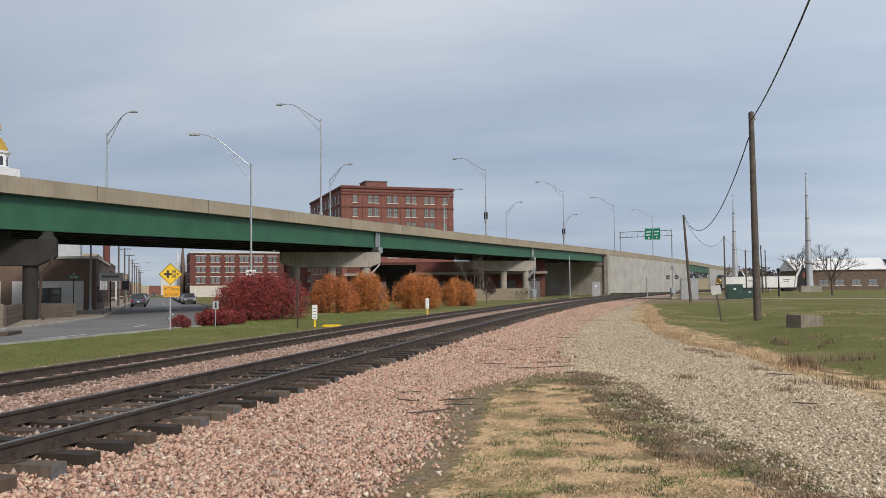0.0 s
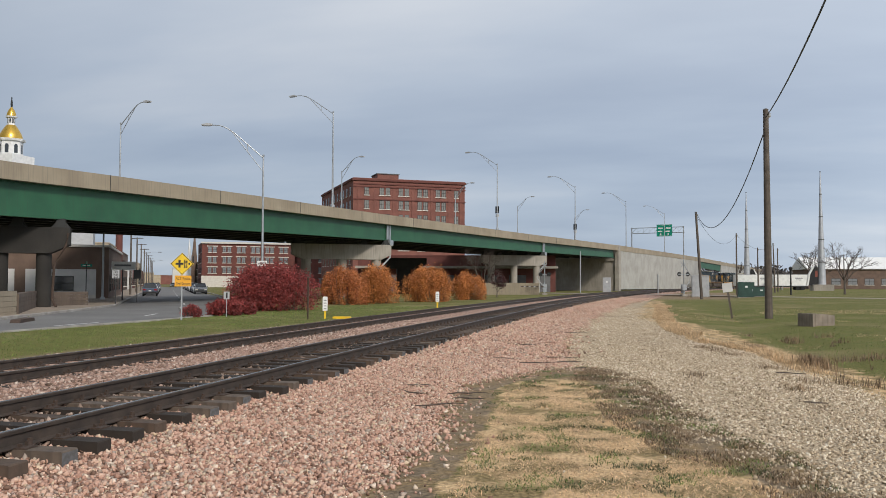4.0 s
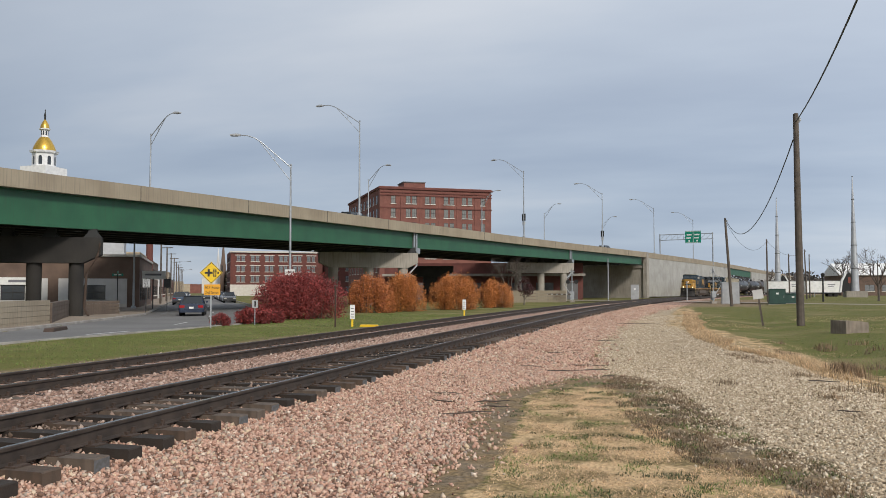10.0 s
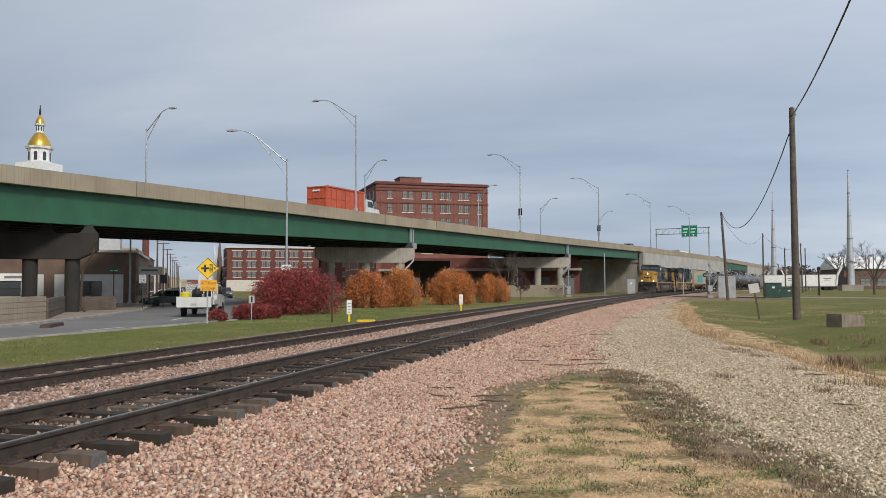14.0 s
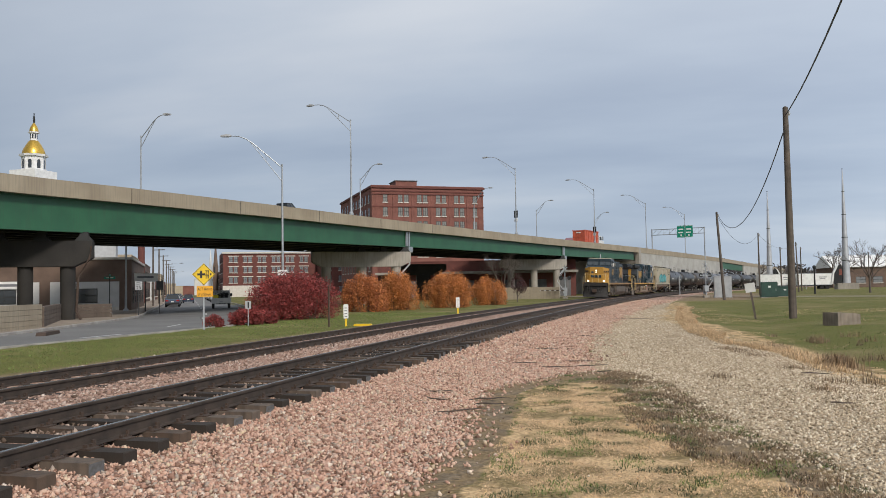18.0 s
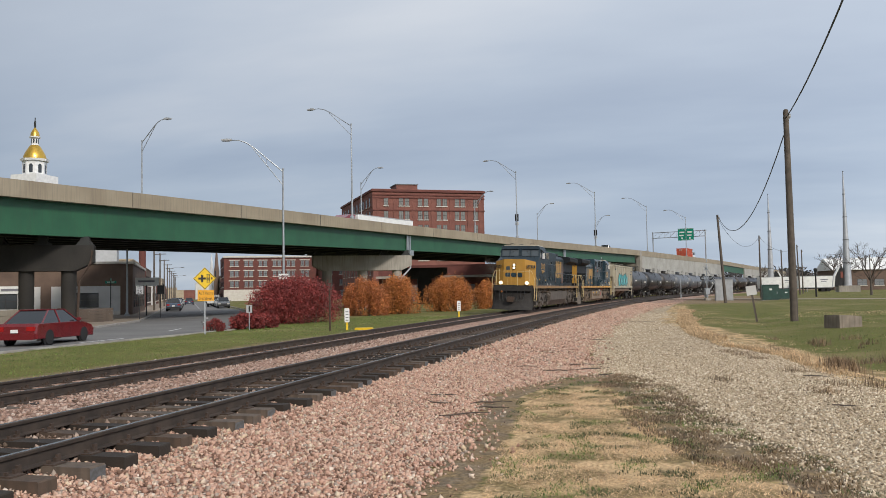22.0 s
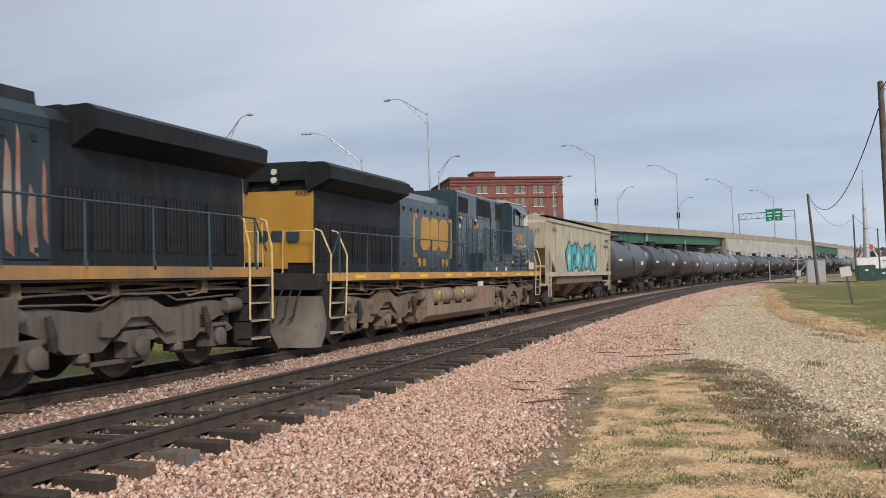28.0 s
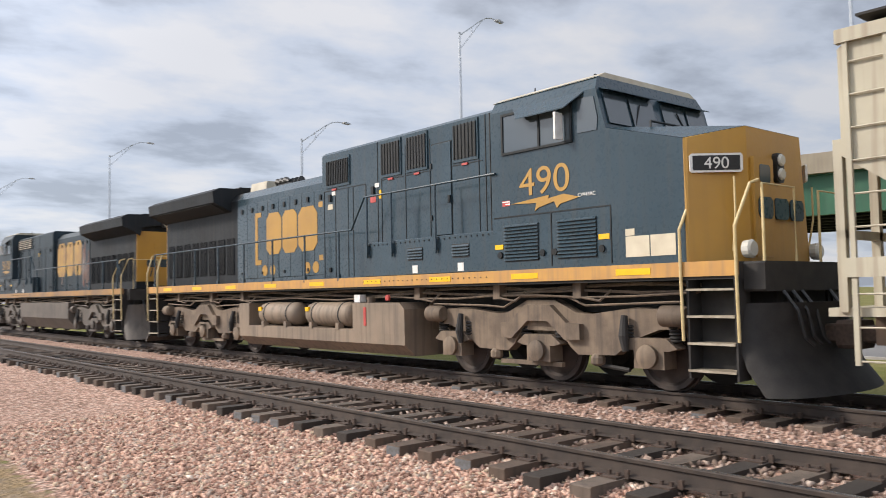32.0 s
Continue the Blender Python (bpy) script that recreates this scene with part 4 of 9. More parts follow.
def make_street_rows():
    """Buildings down both sides of the street."""
    rnd = random.Random(11)
    d = Vector((-0.534, 0.845))
    nrm = Vector((0.845, 0.534))
    left0 = Vector((-39.7, 56.2)) - nrm * 4.5
    walls = [TAN_WALL, BRICK_DARK, BRICK_BROWN, PAINTED_PALE, BRICK, TAN_WALL]
    names = {0: "tan brick", 1: "dark red brick", 2: "brown brick", 3: "pale grey painted", 4: "red brick", 5: "tan brick"}
    s = 62.0
    for k in range(9):
        w, h = rnd.uniform(14, 26), rnd.choice([4.6, 5.4, 6.2, 7.4])
        p = left0 + d * s
        b = block("street_building", "%s street front with shop windows" % names[k % 6], pose(p.x, p.y, -0.4, 0, 0, GRID + 90), w, 22, h, walls[k % 6])
        for fl in range(int(h / 3.4)):
            for q in range(int(w / 3.4)):
                window(b, 1.8 + 3.4 * q, 0.8 + 3.4 * fl, 1.5, 1.9, 0.0, pane=WIN_DARK)
        for fl in range(int(h / 3.4)):
            for q in range(3):
                window(b, 0, 0.8 + 3.4 * fl, 1.2, 1.7, 3 + 5 * q, turn=-90, pane=WIN_DARK)
        s += w + rnd.choice([0.4, 0.6, 7.0])
    right0 = left0 + nrm * (13.5 + 9.0)
    s = 232.0
    for k in range(6):
        w, h = rnd.uniform(16, 26), rnd.choice([7.0, 8.5, 11.0])
        p = right0 + d * (s + w)
        b = block("street_building", "%s street front with shop windows" % names[(k + 3) % 6], pose(p.x, p.y, -0.4, 0, 0, GRID - 90), w, 20, h, walls[(k + 3) % 6])
        for fl in range(int(h / 3.4)):
            for q in range(int(w / 3.4)):
                window(b, 1.8 + 3.4 * q, 0.8 + 3.4 * fl, 1.5, 1.9, 0.0, pane=WIN_DARK)
        s += w + 0.5
    # chimney, steeples
    solo("chimney", Geo().lathe([(0.62, -0.4), (0.55, 14.0), (0.62, 14.1), (0.62, 14.6)], (0, 0, 0), "z", 14), BRICK_DARK, "square-shouldered red brick chimney stack", "chimney", pose(*polar(35.2, 150), 0))
    for az, r, h, m, nm in ((30.48, 420, 27, BRICK_BROWN, "dark pointed church steeple"), (30.8, 430, 23, WHITE_TRIM, "slim white church steeple")):
        st = thing("church_steeple", nm, "steeple", pose(*polar(az, r), -0.4))
        part("tower", Geo().box(-1.0, 1.0, -1.0, 1.0, 0, h * 0.55), m, st)
        part("spire", Geo().lathe([(1.15, h * 0.55), (0.08, h)], (0, 0, 0), "z", 8), m, st)
        part("louvre", Geo().box(-0.35, 0.35, -1.06, -1.0, h * 0.4, h * 0.52), WIN_DARK, st)
    # the street's far end
    for k in range(7):
        block("distant_building", "low hazy building at the far end of the street", pose(*polar(29.6 + 0.75 * k, 470 + 35 * (k % 3)), -0.4, 0, 0, GRID), rnd.uniform(8, 14), 14, rnd.uniform(5, 10), walls[k % 6])
    # poles with wires along the street
    for k in range(9):
        p = Vector((-39.7, 56.2)) - nrm * 0.9 + d * (48 + 24 * k)
        pl = thing("street_pole", "brown timber street pole with a lamp arm", "utility pole", pose(p.x, p.y, -0.4), "street poles")
        part("pole", Geo().tube([(0, 0, 0), (0, 0, 8.9)], [0.15, 0.1], 8), WOOD_POLE, pl)
        part("crossarm", Geo().box(-1.1, 1.1, -0.05, 0.05, 8.7, 8.82), WOOD_POLE, pl)
        if k % 3 == 0:
            part("lamp_arm", Geo().tube([(0, 0, 7.8), (1.2, 0.8, 8.2), (2.6, 1.7, 8.2)], 0.03, 6).box(2.3, 3.0, 1.5, 1.9, 8.1, 8.24), GALV, pl)


def make_dome():
    x, y = polar(41.6, 300)
    t = thing("domed_tower", "white octagonal tower with gilded tiered dome", "tower", pose(x, y, -0.4))
    part("building_base", Geo().box(-14, 14, -10, 10, 0, 30), WHITE_TRIM, t)
    part("plinth", Geo().box(-5, 5, -5, 5, 30, 42.5), WHITE_TRIM, t)
    drum = part("drum", Geo().lathe([(3.7, 42.5), (3.7, 47.2), (4.3, 47.2), (4.5, 47.9), (4.0, 47.9)], (0, 0, 0), "z", 8), WHITE_TRIM, t)
    for k in range(8):
        a = 45 * k + 22.5
        part("arched_window", Geo().prism([(-0.55, 43.2), (0.55, 43.2), (0.55, 45.6), (0.3, 46.1), (-0.3, 46.1), (-0.55, 45.6)], "y", -3.5, -3.38), WIN_DARK, drum, at=pose(0, 0, 0, 0, 0, a))
    part("dome", Geo().lathe([(3.55, 47.9), (3.5, 48.7), (3.1, 49.8), (2.45, 51.0), (1.7, 52.2), (1.35, 52.6)], (0, 0, 0), "z", 24), GOLD, t, "gilded lower dome", smooth=True)
    lan = part("lantern", Geo().lathe([(1.25, 52.6), (1.15, 53.0), (1.15, 55.1), (1.7, 55.1), (1.75, 55.5), (1.4, 55.6)], (0, 0, 0), "z", 8), WHITE_TRIM, t)
    for k in range(8):
        part("arched_window", Geo().box(-0.22, 0.22, -1.12, -1.05, 53.3, 54.7), WIN_DARK, lan, at=pose(0, 0, 0, 0, 0, 45 * k + 22.5))
    part("cupola", Geo().lathe([(1.45, 55.6), (1.3, 56.6), (0.85, 57.6), (0.3, 58.4), (0.15, 58.7)], (0, 0, 0), "z", 20), GOLD, t, "gilded upper cupola", smooth=True)
    part("finial_figure", Geo().lathe([(0.3, 58.6), (0.35, 59.4), (0.3, 60.4), (0.12, 61.2), (0.2, 61.6), (0.05, 62.0)], (0, 0, 0), "z", 8), DARK_STEEL, t)


make_warehouse()
make_row_house()
make_storefront()
make_street_rows()
make_dome()


# ---- street lamps, poles, signs ----
def arm_lamp(name, h, arm, at, turn, label, plate=None, rise=1.6):
    """A tall steel lamp with a braced arm that reaches along -x."""
    lp = thing(name, label, "street lamp", at @ pose(0, 0, 0, 0, 0, turn), "tall roadway lamps")
    part("base", Geo().lathe([(0.24, 0), (0.24, 0.25), (0.15, 0.35)], (0, 0, 0), "z", 12), GALV, lp)
    part("pole", Geo().tube([(0, 0, 0.2), (0, 0, h * 0.5), (0, 0, h)], [0.115, 0.09, 0.065], 12), GALV, lp, smooth=True)
    top = [(0, 0, h - 0.12), (-arm * 0.3, 0, h + rise * 0.38), (-arm * 0.55, 0, h + rise * 0.74), (-arm * 0.7, 0, h + rise * 0.91), (-arm * 0.84, 0, h + rise * 0.99), (-arm, 0, h + rise)]
    part("arm", Geo().tube(top, [0.045, 0.045, 0.045, 0.045, 0.04, 0.035], 8), GALV, lp, smooth=True)
    part("brace", Geo().tube([(0, 0, h - 0.3 - 0.38 * rise), (-arm * 0.6, 0, h + rise * 0.78)], 0.035, 6), GALV, lp)
    part("brace", Geo().tube([(-arm * 0.31, 0, h + 0.17 * rise), (-arm * 0.31, 0, h + rise * 0.4)], 0.03, 6), GALV, lp)
    part("pole_cap", Geo().lathe([(0.09, h), (0.1, h + 0.12), (0.03, h + 0.18)], (0, 0, 0), "z", 8), GALV, lp)
    part("lamp_head", Geo().prism([(-arm - 0.75, h + rise - 0.06), (-arm + 0.1, h + rise - 0.06), (-arm + 0.1, h + rise + 0.08), (-arm - 0.3, h + rise + 0.11), (-arm - 0.75, h + rise + 0.03)], "y", -0.17, 0.17), GREY_BOX, lp, "flat grey luminaire head")
    part("lens", Geo().box(-arm - 0.68, -arm - 0.1, -0.14, 0.14, h + rise - 0.1, h + rise - 0.058), GREY_BOX, lp)
    if plate:
        m = pose(0, -0.14, plate)
        pl = part("route_plate", Geo().box(-0.4, 0.4, -0.02, 0.02, -0.55, 0.55, 0.0), PLAIN_BLACK, lp, at=pose(-0.02, 0, plate, 0, 0, 160))
        part("route_shield", Geo().prism([(-0.28, 0.35), (0.28, 0.35), (0.3, -0.05), (0.0, -0.35), (-0.3, -0.05)], "y", -0.032, -0.02), PLAIN_WHITE, pl)
        part("arrow_plate", Geo().box(-0.35, 0.35, -0.02, 0.02, -1.15, -0.7), PLAIN_WHITE, pl)
    return lp


for k, (y, plate) in enumerate(((83.1, None), (126.3, 3.2), (159.6, 2.6), (192.0, None), (225.7, None))):
    (x, yy, z, h), = bridge_path(y, y, 1)[:1]
    arm_lamp("street_lamp", 10.35, 5.0, pose(x - 0.18, yy, z - 0.02), -math.degrees(h), "tall galvanised lamp on the viaduct parapet", plate, 2.3)
for y, tall in ((35.0, 12.4), (-19.3, 11.4), (-45.3, 12.0), (-63.4, 6.4), (-104.0, 10.35), (-145.0, 10.35)):
    (x, yy, z, h), = bridge_path(y, y, 1)[:1]
    arm_lamp("street_lamp", tall, 5.0, pose(x - 0.18, yy, z - 0.02), -math.degrees(h), "tall galvanised lamp on the viaduct parapet", None, 2.3)
for y in (69.5, 108.6, 142.1, 169.1, 203.0, 29.3, -12.0):
    (x, yy, z, h), = bridge_path(y, y, 1)[:1]
    arm_lamp("street_lamp", 8.0, 3.2, pose(x - 16.8 * math.cos(h), yy + 16.8 * math.sin(h), z - 0.02), 180 - math.degrees(h), "tall galvanised lamp on the viaduct parapet", rise=2.0)
lamp_a = arm_lamp("street_lamp", 12.1, 4.2, pose(*polar(26.02, 68), -0.45), 20, "tall galvanised lamp behind the red shrub", rise=2.5)
arm_lamp("street_lamp", 8.5, 2.0, pose(*polar(36.14, 86.5), -0.45), 32, "slim galvanised lamp pole before the brown shop", rise=1.2)
part("direction_plate", Geo().box(-0.4, 0.4, -0.02, 0.02, -0.22, 0.22), PLAIN_WHITE, lamp_a, at=pose(0, -0.13, 3.35, 0, 0, -10))
text_part("NORTH", 0.24, PLAIN_BLACK, lamp_a, pose(0, -0.156, 3.27, 0, 0, -10), "plate_word", 0.85)


def sign_gantry():
    (x, y, z, h), = bridge_path(246, 246, 1)[:1]
    g = thing("sign_gantry", "galvanised truss gantry carrying a green road sign", "sign gantry", pose(x, y, z, 0, 0, -math.degrees(h)))
    for px in (0.1, -15.1):
        part("post", Geo().tube([(px, 0, -1), (px, 0, 8.4)], 0.17, 10), GALV, g)
    for zz, yy in ((6.6, -0.5), (6.6, 0.5), (8.2, -0.5), (8.2, 0.5)):
        part("chord", Geo().tube([(-15.3, yy, zz), (0.3, yy, zz)], 0.08, 6), GALV, g)
    for k in range(9):
        a, b = -15.1 + 1.69 * k, -15.1 + 1.69 * (k + 1)
        part("web_bar", Geo().tube([(a, -0.5, 6.6), (b, -0.5, 8.2)], 0.045, 5), GALV, g)
        part("web_bar", Geo().tube([(b, 0.5, 6.6), (b, 0.5, 8.2)], 0.045, 5), GALV, g)
    for px, w in ((-6.35, 2.3), (-4.1, 2.15)):
        s = part("road_sign", Geo().box(px - w / 2, px + w / 2, -0.75, -0.68, 5.5, 9.0), SIGN_GREEN, g, "green road sign with white marks")
        part("sign_border", Geo().box(px - w / 2 + 0.1, px + w / 2 - 0.1, -0.756, -0.75, 5.6, 5.68).box(px - w / 2 + 0.1, px + w / 2 - 0.1, -0.756, -0.75, 8.82, 8.9), PLAIN_WHITE, s)
        part("sign_bar", Geo().box(px - 0.7, px + 0.7, -0.76, -0.75, 7.7, 8.1).box(px - 0.8, px + 0.5, -0.76, -0.75, 6.8, 7.15).box(px - 0.2, px + 0.2, -0.76, -0.75, 5.9, 6.4), PLAIN_WHITE, s)


sign_gantry()


def utility_pole(x, y, h, lean, r=0.17):
    p = thing("utility_pole", "weathered brown timber utility pole", "utility pole", pose(x, y, -0.5, 0, lean, 0), "utility poles on the lawn")
    part("pole", Geo().tube([(0, 0, 0), (0, 0, h * 0.4), (0, 0, h)], [r, r * 0.9, r * 0.68], 12), WOOD_POLE, p, smooth=True)
    part("cap", Geo().lathe([(r * 0.7, h), (r * 0.3, h + 0.06)], (0, 0, 0), "z", 10), WOOD_POLE, p)
    part("insulator", Geo().lathe([(0.05, 0), (0.07, 0.06), (0.05, 0.12), (0.06, 0.2)], (0.18, 0, h - 0.4), "z", 8).box(0, 0.2, -0.03, 0.03, h - 0.45, h - 0.39), GREY_BOX, p)
    return p


utility_pole(6.62, 45.9, 11.15, -0.1, 0.2)
utility_pole(6.8, 95.9, 9.9, -3.2, 0.17)
for x, y, h, l in ((14.5, 132, 9.5, 0), (20.0, 150, 8.0, -0.5), (24.2, 160, 9.2, -1.5), (27.5, 178, 9.0, 0), (46, 205, 8.5, 0), (2.6, -8.0, 10.9, 0)):
    utility_pole(x, y, h, l, 0.14)


def wire(a, b, sag, r=0.018, n=18):
    a, b = Vector(a), Vector(b)
    pts = [a.lerp(b, i / n) - Vector((0, 0, 4 * sag * (i / n) * (1 - i / n))) for i in range(n + 1)]
    return solo("overhead_wire", Geo().tube(pts, r, 6), PLAIN_BLACK, "thin black overhead wire slung between poles", "wire", group="overhead wires")


wire((6.6, 45.9, 10.25), (2.6, -8.0, 10.6), 1.35, 0.03)
wire((6.45, 45.9, 9.3), (6.3, 95.9, 9.3), 3.1, 0.03)
wire((6.3, 95.9, 9.0), (14.5, 132, 8.8), 2.2)
wire((14.5, 132, 8.8), (24.2, 160, 8.5), 1.5)


# ---- lawn on the right ----
UNDER_GREY = mat("grey_underframe", (0.07, 0.07, 0.07), (0.05, 0.05, 0.05), 0.8, scale=4)
STEEL_TOWER = mat("brushed_tower_steel", (0.5, 0.51, 0.53), (0.42, 0.43, 0.45), 0.4, 0.5, scale=1, bump=0.02)


def steel_tower(x, y, h, turn):
    t = thing("steel_tower", "tall tapered silver steel mast with black fin", "mast", pose(x, y, -0.5, 0, 0, turn), "silver masts")
    part("plinth", Geo().box(-2.2, 2.2, -2.2, 2.2, 0, 1.6, 0.1), CONCRETE, t)
    for k in range(5):
        z0, z1 = 1.6 + (h - 1.6) * k / 5, 1.6 + (h - 1.6) * (k + 1) / 5
        r0, r1 = 0.95 * (1 - k / 5.5), 0.95 * (1 - (k + 1) / 5.5)
        part("mast_section", Geo().lathe([(r0, z0), (r1, z1)], (0, 0, 0), "z", 14), STEEL_TOWER, t, smooth=True)
        part("joint_flange", Geo().lathe([(r1, z1 - 0.14), (r1 + 0.07, z1 - 0.14), (r1 + 0.07, z1), (r1 * 0.9, z1)], (0, 0, 0), "z", 14), UNDER_GREY, t, "dark joint ring")
    fin = [(-2.9, 1.4), (-1.0, 1.4), (-0.9, 5.4), (-1.2, 6.0), (-1.8, 5.4), (-2.6, 3.8)]
    part("fin", Geo().prism(fin, "y", -0.5, 0.5), PLAIN_BLACK, t, "black curved fin")
    part("fin_edge", Geo().prism([(-3.3, 1.4), (-2.9, 1.4), (-2.6, 3.8), (-1.8, 5.4), (-1.9, 5.9), (-2.9, 4.0)], "y", -0.55, 0.55), PLAIN_WHITE, t)
    part("fin_panel", Geo().box(-1.5, -0.95, -0.56, -0.5, 3.4, 4.8), DECAL_BRICK, t)


DECAL_BRICK = mat("dull_red_panel", (0.25, 0.07, 0.05), (0.2, 0.06, 0.04), 0.7, scale=3)
steel_tower(29.8, 246.0, 27.8, 180)
steel_tower(41.2, 205.0, 28.0, 0)


def white_trailer(x, y, L, turn, label):
    t = thing("box_trailer", label, "trailer", pose(x, y, -0.45, 0, 0, turn), "parked white trailers")
    part("box", Geo().box(0, L, -1.25, 1.25, 1.15, 4.05, 0.0), PLAIN_WHITE, t)
    part("side_rail", Geo().box(-0.02, L + 0.02, -1.28, -1.25, 1.1, 1.25).box(-0.02, L + 0.02, -1.28, -1.25, 3.95, 4.07), GREY_BOX, t)
    for k in range(9):
        part("side_post", Geo().box(0.6 + k * (L - 1.2) / 8 - 0.02, 0.6 + k * (L - 1.2) / 8 + 0.02, -1.265, -1.25, 1.25, 3.95), PLAIN_WHITE, t)
    part("lettering_bar", Geo().box(L - 3.0, L - 1.2, -1.272, -1.262, 3.0, 3.2).box(L - 2.9, L - 1.6, -1.272, -1.262, 2.6, 2.75), DECAL_GREY, t)
    for x0 in (L - 2.4, L - 1.1):
        for s in (-1, 1):
            part("wheel", Geo().lathe([(0.2, -0.15), (0.5, -0.15), (0.5, 0.15), (0.2, 0.15)], (x0, s * 1.0, 0.5), "y", 16), RUBBER, t)
    part("landing_leg", Geo().box(1.8, 1.95, -0.9, -0.75, 0, 1.2), GREY_BOX, t)
    part("landing_leg", Geo().box(1.8, 1.95, 0.75, 0.9, 0, 1.2), GREY_BOX, t)
    part("underframe", Geo().box(0.3, L - 0.2, -0.6, 0.6, 0.85, 1.15), UNDER_GREY, t)


white_trailer(*polar(-6.13, 225), 9.1, 8, "parked white box trailer with small grey lettering")
white_trailer(*polar(-8.53, 224), 7.9, 8, "parked white box trailer with small grey lettering on its end")


def brick_depot():
    b = block("brick_depot", "low red brown brick depot with a white pitched roof", pose(*polar(-10.6, 262), -0.4, 0, 0, 6), 46, 16, 6.0, BRICK_BROWN)
    part("pitched_roof", Geo().prism([(-0.6, 6.1), (8.0, 9.6), (16.6, 6.1), (16.6, 5.9), (-0.6, 5.9)], "x", -0.5, 26.5), PLAIN_WHITE, b, "white metal pitched roof")
    part("gable", Geo().box(27, 33, -0.4, 15, 6.0, 9.0), BRICK_BROWN, b)
    for k in range(9):
        window(b, 3 + 4.6 * k, 1.4, 2.6, 1.8, 0.0, pane=WIN_PALE)
    # long low town edge behind
    rnd = random.Random(4)
    for k in range(9):
        az = -4 - 3.2 * k
        block("distant_building", "low pale distant building beyond the lawn", pose(*polar(az, 420 + 20 * (k % 3)), -0.4, 0, 0, 6 + rnd.uniform(-8, 8)), rnd.uniform(16, 30), 14, rnd.uniform(4, 7), [TAN_WALL, PAINTED_PALE, BRICK_DARK][k % 3])


brick_depot()


def cabinet(name, label, x, y, w, d, h, m, turn=0, z=-0.45):
    c = thing(name, label, "equipment cabinet", pose(x, y, z, 0, 0, turn))
    part("body", Geo().box(-w / 2, w / 2, -d / 2, d / 2, 0.1, h, 0.03), m, c)
    part("base", Geo().box(-w / 2 - 0.06, w / 2 + 0.06, -d / 2 - 0.06, d / 2 + 0.06, -0.15, 0.12), CONCRETE, c)
    part("lid", Geo().prism([(-w / 2 - 0.05, h), (w / 2 + 0.05, h), (w / 2 - 0.05, h + 0.09), (-w / 2 + 0.05, h + 0.09)], "y", -d / 2 - 0.05, d / 2 + 0.05), m, c)
    dr = part("door", Geo().box(-w / 2 + 0.07, w / 2 - 0.07, -d / 2 - 0.03, -d / 2, 0.2, h - 0.1, 0.01), m, c)
    part("handle", Geo().box(w / 2 - 0.25, w / 2 - 0.2, -d / 2 - 0.06, -d / 2 - 0.03, h * 0.45, h * 0.6), GALV, dr)
    part("notice", Geo().box(-0.15, 0.15, -d / 2 - 0.036, -d / 2 - 0.03, h * 0.68, h * 0.8), PLAIN_WHITE, dr)
    return c


DARK_GREEN_BOX = mat("dark_green_cabinet", (0.03, 0.075, 0.06), (0.022, 0.055, 0.045), 0.5, scale=2)
cabinet("signal_hut", "tall pale grey steel signal hut beside the pole", 7.7, 111, 2.1, 1.8, 2.75, GREY_BOX)
cabinet("signal_cabinet", "narrow grey steel signal cabinet by the rails", -5.4, 142, 1.3, 1.0, 2.5, GREY_BOX, z=-0.3)
cabinet("transformer_box", "dark green utility box on a pad", 12.9, 108, 1.9, 1.4, 1.9, DARK_GREEN_BOX)
cabinet("transformer_box", "low dark green utility box on a pad", 15.2, 112, 2.0, 1.5, 1.3, DARK_GREEN_BOX)

OLD_CONCRETE = mat("stained_brown_concrete", (0.26, 0.215, 0.17), (0.18, 0.148, 0.118), 0.9, scale=2.5, fine=30, bump=0.3, streak=((0.1, 0.083, 0.068), 0.7))
solo("concrete_block", Geo().prism([(0, -0.25), (1.45, -0.25), (1.43, 0.47), (0.7, 0.54), (0.02, 0.56)], "y", 0, 0.75), OLD_CONCRETE, "weathered low brown concrete block on the lawn", "concrete block", pose(7.12, 37.3, -0.42, 0, 0, 42))
ls = thing("leaning_sign", "leaning brown post with a blank pale plate", "sign", pose(4.9, 47.0, -0.5, 0, -8, 0))
part("post", Geo().box(-0.05, 0.05, -0.04, 0.04, 0, 1.75), WOOD_POLE, ls)
part("plate", Geo().box(-0.26, 0.26, -0.06, -0.04, 1.45, 1.95), PAINTED_PALE, ls)
bl = thing("lamp_bollard", "slim black lawn lamp post", "lamp post", pose(*polar(-9.55, 130), -0.45))
part("post", Geo().tube([(0, 0, 0), (0, 0, 3.7)], [0.14, 0.09], 8), PLAIN_BLACK, bl)
part("lamp", Geo().lathe([(0.2, 3.7), (0.28, 4.1), (0.1, 4.3)], (0, 0, 0), "z", 10), PLAIN_BLACK, bl)


# ---- level crossing ----
cross_pts = [(-30, 133), (-14, 131), (-9, 130), (-3, 129), (4, 124), (14, 112), (28, 101), (60, 92), (140, 84)]
solo("crossing_road", strip([(x, y - 3) for x, y in cross_pts], [(x, y + 3) for x, y in cross_pts], -0.30, -0.28), PAVING, "pale worn lane crossing the tracks", "road", kind="structure")


